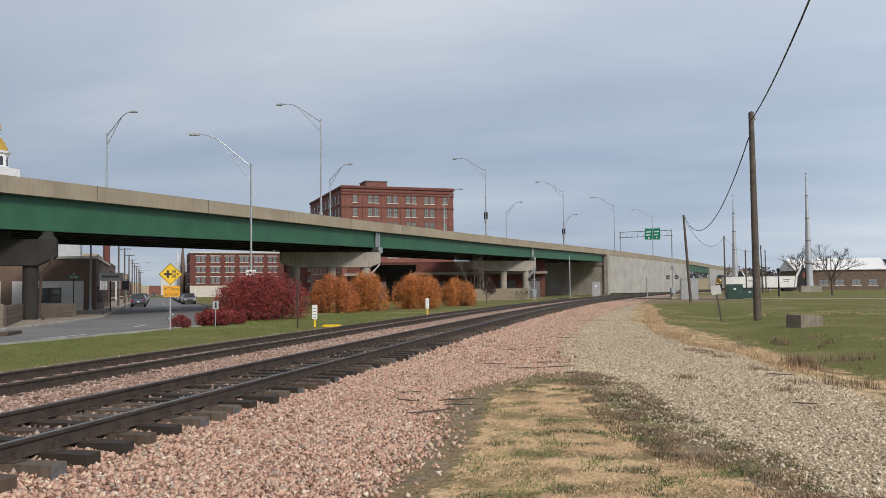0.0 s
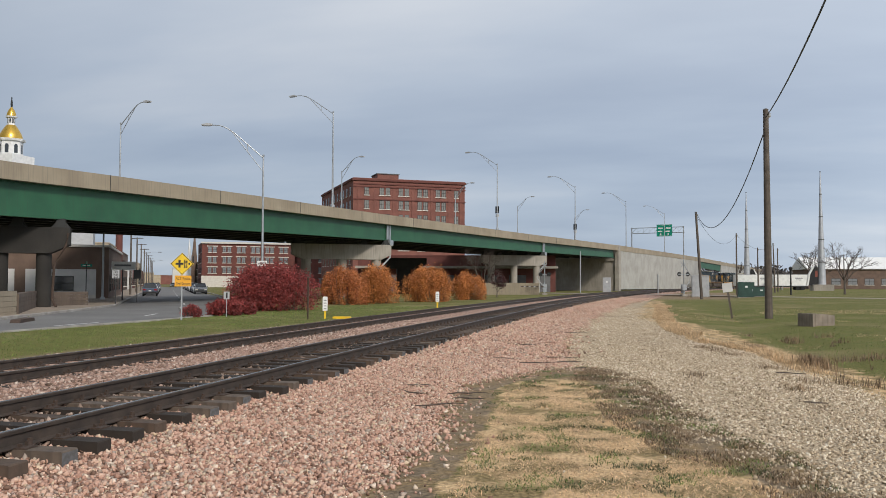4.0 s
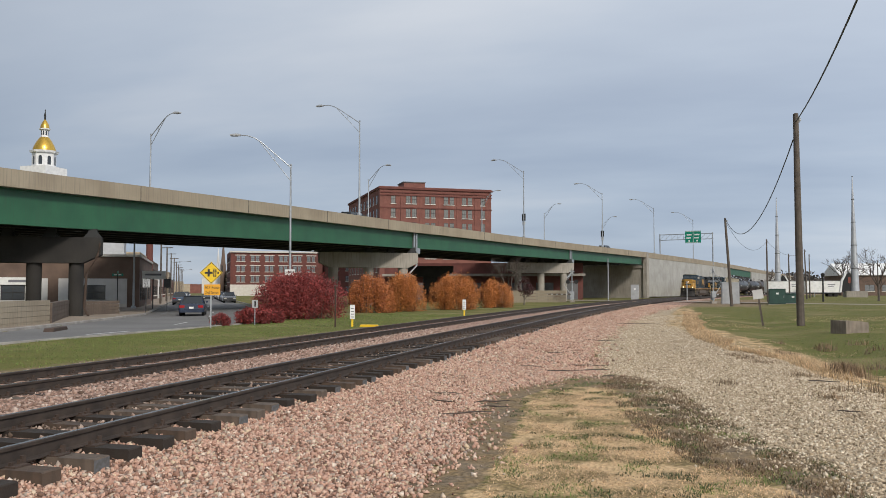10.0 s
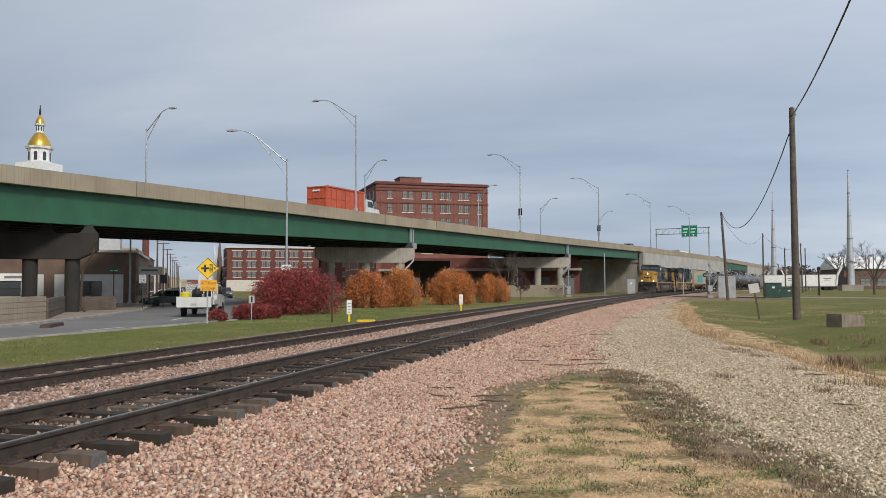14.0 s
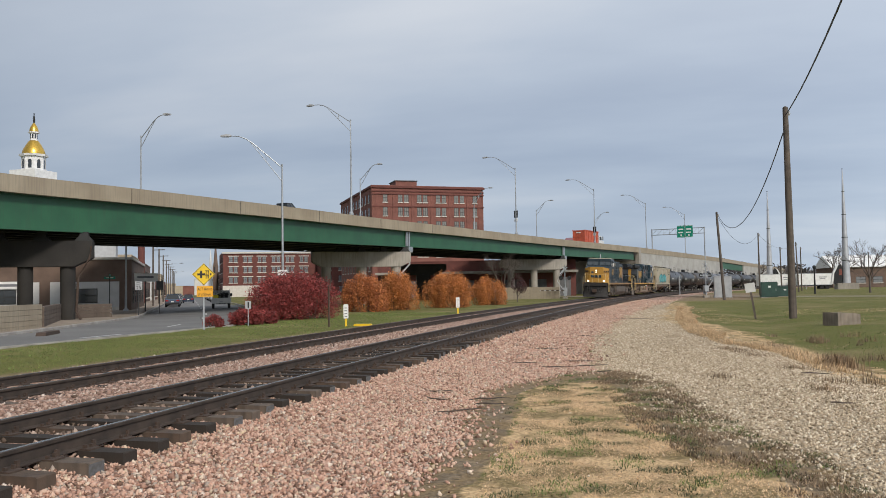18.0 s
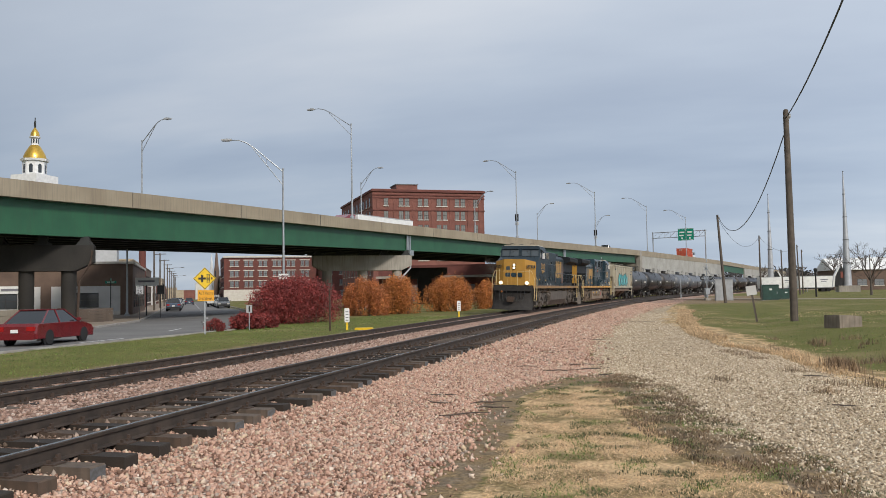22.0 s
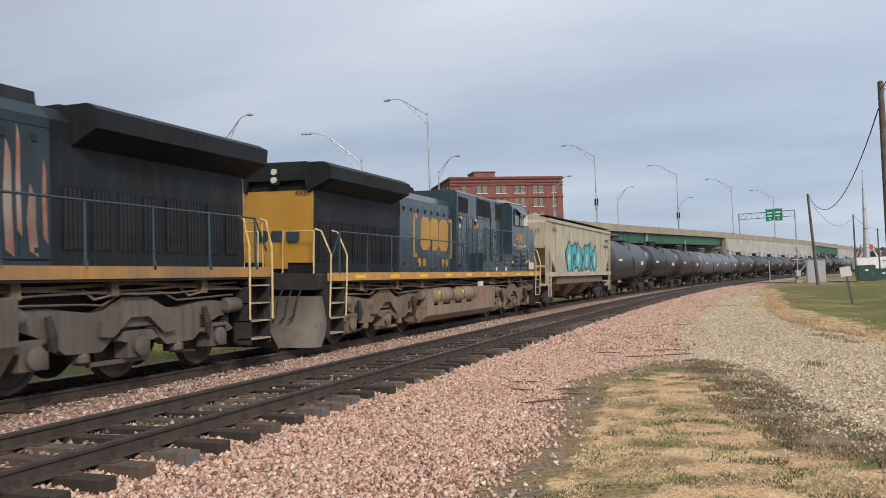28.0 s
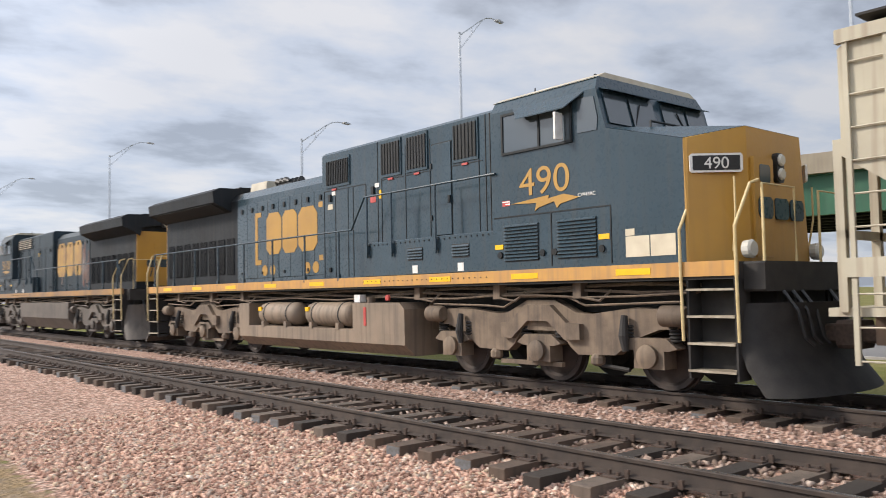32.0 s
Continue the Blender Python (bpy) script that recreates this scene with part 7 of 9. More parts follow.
            for y, w, za, zb in ((-4.2, 0.09, 2.0, 3.7), (-4.38, 0.05, 2.3, 3.95), (-4.62, 0.1, 2.0, 3.1), (-4.85, 0.05, 2.2, 3.5), (-3.4, 0.06, 1.98, 2.6), (-1.2, 0.05, 2.05, 2.7)):
                part("peeled_patch", Geo().prism([(y - w, za), (y + w * 0.6, za + 0.1), (y + w, za + 0.5 * (zb - za)), (y + 0.4 * w, zb), (y - 0.5 * w, zb - 0.2), (y - 0.6 * w, za + 0.4 * (zb - za))], "x", xx[0], s * (H + 0.034)), PRIMER, hood, "streak of peeling red and white primer")
    part("hood_top", Geo().box(-0.7, 0.7, -9.9, -5.5, 4.4, 4.5 if old else 4.6, 0.04), LOCO_SOOT, rear_hood)
    part("exhaust_box", Geo().prism([(-0.5, 4.33), (0.5, 4.33), (0.45, 4.66), (-0.45, 4.66)], "y", -5.2, -4.3), CAB_ROOF if not old else LOCO_ROOF, hood, "short boxy exhaust stack")
    hn = Geo()
    for q in range(3):
        hn.tube([(0.3, -3.3 + 0.22 * q, 4.48), (0.3, -3.12 + 0.22 * q, 4.52)], [0.05, 0.1], 10).tube([(0.55, -3.3 + 0.22 * q, 4.48), (0.55, -3.5 + 0.22 * q, 4.52)], [0.05, 0.1], 10)
    hn.box(0.25, 0.6, -3.4, -2.7, 4.34, 4.44)
    part("air_horn", hn, PLAIN_BLACK, hood)
    # rear end
    rear = part("rear_panel", Geo().box(-H + 0.01, H - 0.01, -10.1, -10.04, 2.1, 3.86), LOCO_YELLOW, lo, "yellow rear hood end")
    part("rear_door", Geo().box(-0.35, 0.3, -10.13, -10.1, 1.95, 3.5, 0.01), LOCO_YELLOW, rear)
    for x0 in (-0.62, -0.18, 0.26):
        part("rear_mark", Geo().box(x0, x0 + 0.36, -10.14, -10.1, 2.6, 2.88, 0.05), LOCO_BLUE, rear, "dark blue block mark")
    rl = part("rear_light_box", Geo().box(-0.12, 0.12, -10.27, -10.19, 4.0, 4.42, 0.03), PLAIN_BLACK, rear)
    for z in (4.11, 4.31):
        part("rear_light", Geo().lathe([(0.08, 0), (0.08, -0.05)], (0, -10.26, z), "y", 12), LENS, rl)
    text_part(number, 0.2, PLAIN_BLACK, rear, pose(0.62, -10.105, 3.72), "rear_number")
    # end platforms, steps, handrails, couplers
    for e in (-1, 1):
        part("anticlimber", Geo().box(-1.35, 1.35, min(e * 10.2, e * 10.5), max(e * 10.2, e * 10.5), 1.45, 1.84, 0.03), UNDER, lo)
        part("coupler", Geo().box(-0.16, 0.16, min(e * 10.4, e * 10.95), max(e * 10.4, e * 10.95), 0.75, 1.0, 0.03).box(-0.24, 0.24, min(e * 10.85, e * 11.15), max(e * 10.85, e * 11.15), 0.68, 1.05, 0.05), RUST, lo)
        g = Geo()
        rows = []
        for z, out, wd in ((1.3, -0.02, 1.3), (1.05, -0.1, 1.36), (0.75, -0.08, 1.42), (0.45, 0.05, 1.46), (0.2, 0.24, 1.48), (0.12, 0.3, 1.48)):
            rows.append([(wd * math.sin(a), e * (10.28 + out + 0.5 * math.cos(a * 1.05)), z) for a in [-1.5 + 3.0 * q / 10 for q in range(11)]])
        vs = [p for r in rows for p in r] + [(x, y - e * 0.06, z) for r in rows for x, y, z in r]
        n0 = 66
        fs = [(i * 11 + q, i * 11 + q + 1, i * 11 + q + 12, i * 11 + q + 11) for i in range(5) for q in range(10)]
        fs += [tuple(k + n0 for k in f[::-1]) for f in fs]
        ring = list(range(11)) + [11 * i + 10 for i in range(1, 6)] + [55 + q for q in range(9, -1, -1)] + [11 * i for i in range(4, 0, -1)]
        fs += [(ring[i], ring[(i + 1) % len(ring)], ring[(i + 1) % len(ring)] + n0, ring[i] + n0) for i in range(len(ring))]
        g.add(vs, fs)
        part("snow_plow", g, UNDER if e > 0 else TANK_GREY, lo, "curved black steel plow", smooth=True)
        for x in (-0.9, -0.65, -0.4, 0.4, 0.65, 0.9):
            hose = Geo().tube([(x, e * 10.5, 1.45), (x, e * 10.68, 1.2), (x * 0.95, e * 10.75, 0.85), (x * 0.85, e * 10.82, 0.75)], 0.025, 6)
            part("air_hose", hose, PLAIN_BLACK, lo)
        for s in (-1, 1):
            ya, yb = e * 9.45, e * 10.15
            lad = part("step_well", Geo().box(s * 1.1, s * 1.2, min(ya, yb), max(ya, yb), 0.35, 1.66), UNDER, lo)
            for yy in (ya, yb):
                part("step_side", Geo().box(s * 1.2, s * 1.5, min(yy, yy + e * 0.03), max(yy, yy + e * 0.03), 0.3, 1.66), UNDER, lad)
            for z in (0.42, 0.78, 1.14, 1.5):
                part("step", Geo().box(s * 1.18, s * 1.52, min(ya, yb), max(ya, yb), z - 0.03, z), STEP_GREY, lad, "worn step tread")
            for y in (e * 9.4, e * 10.22):
                part("end_handrail", Geo().tube([(s * 1.53, y, 0.8), (s * 1.55, y, 1.7), (s * 1.55, y, 2.3), (s * 1.35, y + e * 0.12, 2.85), (s * 1.2, y + e * 0.15, 2.9)], 0.022, 8), RAIL_YELLOW, lo, "yellow grab rail")
            part("end_handrail", Geo().tube([(s * 0.35, e * 10.42, 1.8), (s * 0.35, e * 10.42, 2.85), (s * 1.2, e * 10.42, 2.85), (s * 1.2, e * 10.42, 1.8)], 0.02, 8), RAIL_YELLOW, lo, "yellow grab rail")
    for s in (-1, 1):
        rail = part("handrail", Geo().tube([(s * 1.5, -10.1, 2.2), (s * 1.5, -9.7, 2.86), (s * 1.5, 1.38, 2.87), (s * 1.5, 1.87, 3.51), (s * 1.5, 5.78, 3.52)], 0.02, 8), LOCO_BLUE, lo, "long blue side handrail")
        for y in [-9.7 + 1.525 * q for q in range(7)] + [0.88]:
            part("stanchion", Geo().tube([(s * 1.5, y, 1.75), (s * 1.5, y, 2.87)], 0.024, 6).box(s * 1.47, s * 1.53, y - 0.035, y + 0.035, 1.8, 1.95), LOCO_BLUE, rail)
        for y in (1.95, 2.79, 4.16):
            part("stanchion", Geo().tube([(s * 1.5, y, 2.24), (s * 1.5, y, 3.51)], 0.024, 6).box(s * 1.46, s * 1.53, y - 0.035, y + 0.035, 2.3, 2.5), LOCO_BLUE, rail)
    return lo


def freight_truck(parent, yc, r=0.42):
    g = Geo()
    for s in (-1, 1):
        g.prism([(-1.2, 0.55), (-0.9, 0.62), (-0.45, 0.28), (0.45, 0.28), (0.9, 0.62), (1.2, 0.55), (1.2, 0.36), (1.15, 0.3), (1.2, 0.7), (0.5, 0.86), (-0.5, 0.86), (-1.2, 0.7)], "x", s * 0.95, s * 1.1)
        for y in (-0.9, 0.9):
            g.lathe([(0.13, 0), (0.13, s * 0.14)], (s * 1.0, y, r), "x", 12)
        for y in (-0.18, 0.0, 0.18):
            g.lathe([(0.08, 0.34), (0.08, 0.62)], (s * 1.03, y, 0), "z", 8)
    g.box(-1.0, 1.0, -0.22, 0.22, 0.45, 0.8)
    t = part("truck_frame", g, UNDER, parent, at=pose(0, yc, 0))
    for y in (-0.9, 0.9):
        wheelset(parent, yc + y, r)
    return t


def couplers(parent, half):
    for e in (-1, 1):
        part("coupler", Geo().box(-0.14, 0.14, min(e * (half - 0.9), e * half), max(e * (half - 0.9), e * half), 0.76, 0.98, 0.03), RUST, parent)


HOPPER = mat("stained_cream_hopper_paint", (0.44, 0.40, 0.30), (0.35, 0.31, 0.23), 0.6, scale=0.9, fine=20, bump=0.03, streak=((0.2, 0.14, 0.09), 0.6))
TEAL = mat("teal_spray_paint", (0.08, 0.42, 0.42), (0.05, 0.30, 0.32), 0.6, scale=3, streak=((0.03, 0.16, 0.18), 0.7))
TEAL_DARK = mat("dark_spray_outline", (0.04, 0.06, 0.07), (0.03, 0.05, 0.06), 0.6, scale=3)

TEAL_PALE = mat("pale_teal_spray", (0.3, 0.6, 0.58), (0.2, 0.5, 0.48), 0.6, scale=3)


def hopper_car():
    h = thing("covered_hopper_car", "cream covered hopper car with teal spray-painted patch", "freight car")
    L = 8.1
    body = Geo()
    # side view: upright sides with sloping end sheets
    prof = [(-L, 3.0), (-L, 4.25), (-L + 0.3, 4.45), (L - 0.3, 4.45), (L, 4.25), (L, 3.0), (L - 1.9, 1.65), (-L + 1.9, 1.65)]
    body.prism(prof, "x", -1.55, 1.55)
    b = part("body", body, HOPPER, h, "stained cream hopper body")
    part("roof", Geo().prism([(-1.55, 4.44), (1.55, 4.44), (0.9, 4.68), (-0.9, 4.68)], "y", -L + 0.25, L - 0.25), HOPPER, h)
    part("running_board", Geo().box(-0.4, 0.4, -L + 0.2, L - 0.2, 4.72, 4.76).box(-1.5, -1.1, -L + 0.2, L - 0.2, 4.6, 4.63).box(1.1, 1.5, -L + 0.2, L - 0.2, 4.6, 4.63), UNDER, h)
    for k in range(6):
        part("roof_hatch", Geo().box(-0.45, 0.45, -6.6 + k * 2.45, -5.6 + k * 2.45, 4.67, 4.82, 0.03), HOPPER, h)
    for s in (-1, 1):
        part("side_sill", Geo().box(s * 1.52, s * 1.62, -L, L, 1.6, 1.82), HOPPER, h)
        part("top_chord", Geo().box(s * 1.52, s * 1.62, -L, L, 4.3, 4.46), HOPPER, h)
        for k in range(9):
            y = -6.6 + k * 1.65
            part("side_post", Geo().box(s * 1.55, s * 1.585, y - 0.05, y + 0.05, 1.8, 4.32), HOPPER, h)
        # spray paint: rounded overlapping blobs with dark outlines
        rnd = random.Random(5)
        for k in range(7):
            y, hh, w = -3.7 + k * 1.1, rnd.uniform(-0.15, 0.35), rnd.uniform(0.62, 0.85)
            blob = [(y + w * math.cos(a) * (1 + 0.22 * math.sin(3 * a + 1.7 * k)), 2.55 + hh * 0.4 + (0.72 + hh * 0.4) * math.sin(a) * (1 + 0.2 * math.cos(4 * a + 2.3 * k))) for a in [2 * math.pi * q / 18 for q in range(18)]]
            d = 0.0012 * k
            sp = part("spray_outline", Geo().prism(blob, "x", s * (1.586 + d), s * (1.5865 + d)), TEAL_DARK, h, "dark spray-paint outline")
            inner = [(y + (p - y) * 0.86, 2.55 + (q - 2.55) * 0.88) for p, q in blob]
            part("spray_fill", Geo().prism(inner, "x", s * (1.5865 + d), s * (1.587 + d)), TEAL, sp, "teal spray-paint fill")
            part("spray_stroke", Geo().prism([(y - 0.3, 2.25), (y - 0.1, 2.1), (y + 0.06, 2.5), (y + 0.3, 2.35), (y + 0.2, 2.75), (y - 0.02, 3.0), (y - 0.12, 2.7), (y - 0.34, 2.85)], "x", s * (1.587 + d), s * (1.5874 + d)), TEAL_DARK if k % 2 else TEAL_PALE, sp)
        part("lettering_bar", Geo().box(s * 1.586, s * 1.59, 6.2, 7.4, 3.75, 3.88).box(s * 1.586, s * 1.59, 5.9, 7.2, 3.35, 3.5), TEAL_DARK, h)
    part("slope_sheet", Geo().box(-1.45, 1.45, -5.9, 5.9, 1.2, 1.66), BROWN_DUST, h)
    for k in range(3):
        y = -4.1 + k * 4.1
        g = Geo()
        lo_, hi_ = [(-0.35, y - 0.5, 0.42), (0.35, y - 0.5, 0.42), (0.35, y + 0.5, 0.42), (-0.35, y + 0.5, 0.42)], [(-1.4, y - 1.9, 1.62), (1.4, y - 1.9, 1.62), (1.4, y + 1.9, 1.62), (-1.4, y + 1.9, 1.62)]
        g.add(lo_ + hi_, [(3, 2, 1, 0), (4, 5, 6, 7)] + [(i, (i + 1) % 4, 4 + (i + 1) % 4, 4 + i) for i in range(4)])
        part("hopper_bay", g, BROWN_DUST, h, "rusty sloping hopper bay")
        part("gate", Geo().box(-0.5, 0.5, y - 0.55, y + 0.55, 0.3, 0.42), UNDER, h)
    part("centre_sill", Geo().box(-0.35, 0.35, -8.3, 8.3, 0.75, 1.2), BROWN_DUST, h)
    for e in (-1, 1):
        part("end_platform", Geo().box(-1.5, 1.5, min(e * 7.2, e * 8.35), max(e * 7.2, e * 8.35), 1.15, 1.25), HOPPER, h)
        fr = Geo()
        for x in (-1.5, -0.55, 0.55, 1.5):
            fr.box(x - 0.05, x + 0.05, min(e * 8.1, e * 8.2), max(e * 8.1, e * 8.2), 1.2, 3.2)
        fr.box(-1.55, 1.55, min(e * 8.1, e * 8.2), max(e * 8.1, e * 8.2), 2.05, 2.15)
        part("end_frame", fr, HOPPER, h)
        for s in (-1, 1):
            ladder = part("end_ladder", Geo().box(s * 1.55, s * 1.6, e * 8.0 - 0.03, e * 8.0 + 0.03, 0.6, 4.4).box(s * 1.55, s * 1.6, e * 7.55 - 0.03, e * 7.55 + 0.03, 0.6, 4.4), HOPPER, h, "cream end ladder")
            for z in [0.65 + 0.38 * q for q in range(10)]:
                part("rung", Geo().tube([(s * 1.58, e * 7.55, z), (s * 1.58, e * 8.0, z)], 0.014, 6), HOPPER, ladder)
        freight_truck(h, e * 6.4)
    couplers(h, 8.7)
    text_part("824210", 0.3, TEAL_DARK, h, pose(0.7, -L - 0.012, 3.75), "car_number")
    text_part("824210", 0.26, TEAL_DARK, h, pose(1.59, -6.9, 3.85, 0, 0, 90), "car_number")
    return h


TANK_PAINTS = [mat("tank_car_%s" % nm, c, tuple(0.7 * v for v in c), 0.42, scale=0.8, fine=20, bump=0.02, streak=(tuple(0.5 * v + 0.01 for v in c), 0.6)) for nm, c in
               (("slate", (0.052, 0.056, 0.062)), ("black", (0.022, 0.021, 0.021)), ("brown_black", (0.045, 0.036, 0.03)), ("grey", (0.125, 0.133, 0.147)))]


def tank_car(kind, label):
    P = TANK_PAINTS[kind]
    t = thing("tank_car", label, "freight car", group="tank cars of the train")
    R, zc, L = 1.5, 2.62, 7.3
    prof = [(0.05, -L), (0.7, -L + 0.1), (1.2, -L + 0.34), (1.42, -L + 0.62), (R, -L + 0.95)]
    prof = prof + [(r, -y) for r, y in prof[::-1]]
    tk = part("tank", Geo().lathe(prof, (0, 0, zc), "y", 32), P, t, smooth=True)
    for y in (-4.6, -1.9, 1.9, 4.6):
        part("weld_band", Geo().lathe([(R + 0.008, -0.03), (R + 0.008, 0.03)], (0, y, zc), "y", 32), P, tk)
    part("manway", Geo().lathe([(0.4, 0), (0.4, 0.45), (0.5, 0.45), (0.5, 0.55), (0.1, 0.62)], (0, 0, zc + R - 0.06), "z", 18), P, t, smooth=True)
    plat = part("top_platform", Geo().box(-0.95, 0.95, -1.1, 1.1, 4.1, 4.15), UNDER, t)
    for x in (-0.95, 0.95):
        rail = Geo()
        for y in (-1.1, 0, 1.1):
            rail.tube([(x, y, 4.15), (x, y, 4.85)], 0.02, 5)
        rail.tube([(x, -1.1, 4.85), (x, 1.1, 4.85)], 0.02, 5)
        rail.tube([(x, -1.1, 4.5), (x, 1.1, 4.5)], 0.015, 5)
        part("platform_railing", rail, UNDER, plat)
    for s in (-1, 1):
        lad = part("side_ladder", Geo().tube([(s * 1.5, -0.25, 0.7), (s * 1.58, -0.25, 2.6), (s * 1.0, -0.25, 4.1)], 0.02, 5).tube([(s * 1.5, 0.25, 0.7), (s * 1.58, 0.25, 2.6), (s * 1.0, 0.25, 4.1)], 0.02, 5), UNDER, t)
        for q in range(6):
            part("rung", Geo().tube([(s * 1.54, -0.25, 0.8 + 0.35 * q), (s * 1.54, 0.25, 0.8 + 0.35 * q)], 0.014, 5), UNDER, lad)
        part("handrail", Geo().tube([(s * 1.56, -L + 0.5, 1.9), (s * 1.56, L - 0.5, 1.9)], 0.018, 5), UNDER, t)
        part("data_stencil", Geo().prism([(-5.6, 2.55), (-4.3, 2.55), (-4.3, 2.7), (-5.6, 2.7)], "x", s * 1.497, s * 1.508), DECAL_WHITE, t)
        part("data_stencil", Geo().prism([(3.6, 2.3), (4.6, 2.3), (4.6, 2.6), (3.6, 2.6)], "x", s * 1.49, s * 1.508), DECAL_WHITE, t)
    for e in (-1, 1):
        part("stub_sill", Geo().box(-0.3, 0.3, min(e * 5.0, e * 8.0), max(e * 5.0, e * 8.0), 0.75, 1.2), UNDER, t)
        part("end_platform", Geo().box(-1.45, 1.45, min(e * 7.2, e * 7.9), max(e * 7.2, e * 7.9), 1.12, 1.2), UNDER, t)
        part("bolster", Geo().prism([(-1.3, 1.5), (-0.3, 0.8), (0.3, 0.8), (1.3, 1.5)], "y", e * 5.9 - 0.25, e * 5.9 + 0.25), UNDER, t)
        part("end_railing", Geo().tube([(-1.4, e * 7.85, 1.2), (-1.4, e * 7.85, 2.1), (1.4, e * 7.85, 2.1), (1.4, e * 7.85, 1.2)], 0.02, 5), UNDER, t)
        freight_truck(t, e * 5.9)
    couplers(t, 8.4)
    part("outlet_valve", Geo().lathe([(0.3, 0.75), (0.3, 1.2)], (0, 0, 0), "z", 10), UNDER, t)
    return t


loco_lead = locomotive("locomotive", "dark blue and yellow freight locomotive, faded and streaked, headlights lit", "5110", LOCO_OLD, old=True)
loco_trail = locomotive("locomotive", "dark blue and yellow freight locomotive running cab last", "490", LOCO_BLUE)
hopper = hopper_car()
tank_labels = {0: "slate grey railway tank car with a top platform", 1: "glossy black railway tank car with a top platform", 2: "brown-stained black railway tank car", 3: "light grey railway tank car with a top platform"}
first = {}
tanks = []
for k in [0, 1, 2, 3, 3, 0, 1, 1, 2, 1, 0, 1, 1, 3, 1, 2]:
    if k not in first:
        first[k] = tank_car(k, tank_labels[k])
        tanks.append(first[k])
    else:
        tanks.append(copy_thing(first[k], pose(0, 0, 0)))


# ---- shrubs and trees ----
def leaf_cloud(rng, centres, radii, count, size, squash=1.0, shell=0.55):
    """Leaves as small crossed blades scattered in the shells of several lumps; returns vertices and faces."""
    k = rng.integers(0, len(centres), count)
    d = rng.normal(size=(count, 3))
    d /= np.linalg.norm(d, axis=1)[:, None]
    rr = shell + (1 - shell) * rng.random(count) ** 0.6
    rr *= 1 + 0.18 * np.sin(d[:, 0] * 9 + k) * np.cos(d[:, 1] * 7 + 2 * k)
    p = centres[k] + d * (radii[k] * rr[:, None])
    p = p[p[:, 2] > 0.05]
    n = len(p)
    a = rng.normal(size=(n, 3))
    a /= np.linalg.norm(a, axis=1)[:, None]
    b = np.cross(a, rng.normal(size=(n, 3)))
    b /= np.linalg.norm(b, axis=1)[:, None]
    s = size * (0.6 + 0.8 * rng.random(n))[:, None]
    v = np.stack([p - a * s, p + b * s * 0.45, p + a * s, p - b * s * 0.45], 1).reshape(-1, 3)
    f = np.arange(4 * n).reshape(-1, 4)
    return v, f


def raw_mesh(name, v, f, m):
    me = bpy.data.meshes.new(name)
    me.from_pydata(np.asarray(v).tolist(), [], np.asarray(f).tolist())
    me.materials.append(m)
    return me


def leaf_mat(name, c1, c2, c3):
    m = mat(name, c1, c2, 0.7, scale=1.6, bump=0, mixpos=(0.36, 0.64), island=0.6)
    return m


LEAF_RED = leaf_mat("crimson_leaves", (0.28, 0.045, 0.04), (0.16, 0.027, 0.025), None)
LEAF_ORANGE = leaf_mat("orange_leaves", (0.56, 0.21, 0.05), (0.33, 0.11, 0.03), None)
LEAF_RUST = leaf_mat("rust_leaves", (0.52, 0.18, 0.05), (0.3, 0.09, 0.03), None)
TWIG = mat("grey_brown_twigs", (0.10, 0.075, 0.06), (0.065, 0.05, 0.042), 0.9, scale=8)
BARK = mat("grey_bark", (0.12, 0.1, 0.085), (0.08, 0.066, 0.057), 0.95, scale=6, fine=40, bump=0.4)


def shrub(label, x, y, w, d, h, leaf, count, seed, turn=0.0, z=-0.45):
    rng = np.random.default_rng(seed)
    s = thing("shrub", label, "shrub", pose(x, y, z, 0, 0, turn), "autumn shrubs")
    n = max(5, int(w * 3))
    cs = np.stack([rng.uniform(-0.36, 0.36, n) * w, rng.uniform(-0.25, 0.25, n) * d, h * (0.34 + 0.26 * rng.random(n))], 1)
    edge = 1 - (2 * np.abs(cs[:, 0]) / w) ** 2 * 0.75
    cs[:, 2] *= edge
    rad = np.stack([np.full(n, 0.2 * w) * (0.75 + 0.4 * rng.random(n)), np.full(n, 0.32 * d), (h - cs[:, 2]) * (0.8 + 0.2 * rng.random(n)) * edge], 1)
    rad[:, 0] = np.minimum(rad[:, 0], 0.5 * w - np.abs(cs[:, 0]) + 0.25)
    v, f = leaf_cloud(rng, cs, rad, int(count * 1.25), 0.062, shell=0.5)
    part("foliage", raw_mesh("foliage", v, f, leaf), None, s, kind="stuff")
    g = Geo()
    for k in range(int(18 * w / 3)):
        bx, by = rng.uniform(-0.3, 0.3) * w, rng.uniform(-0.2, 0.2) * d
        tx, ty, tz = bx * 1.35 + rng.uniform(-0.3, 0.3), by * 1.6, h * rng.uniform(0.55, 0.95)
        g.tube([(bx, by, 0), ((bx + tx) / 2 + rng.uniform(-0.1, 0.1), (by + ty) / 2, tz * 0.5), (tx, ty, tz)], [0.022, 0.014, 0.006], 4)
    part("branches", g, TWIG, s, kind="stuff")
    return s


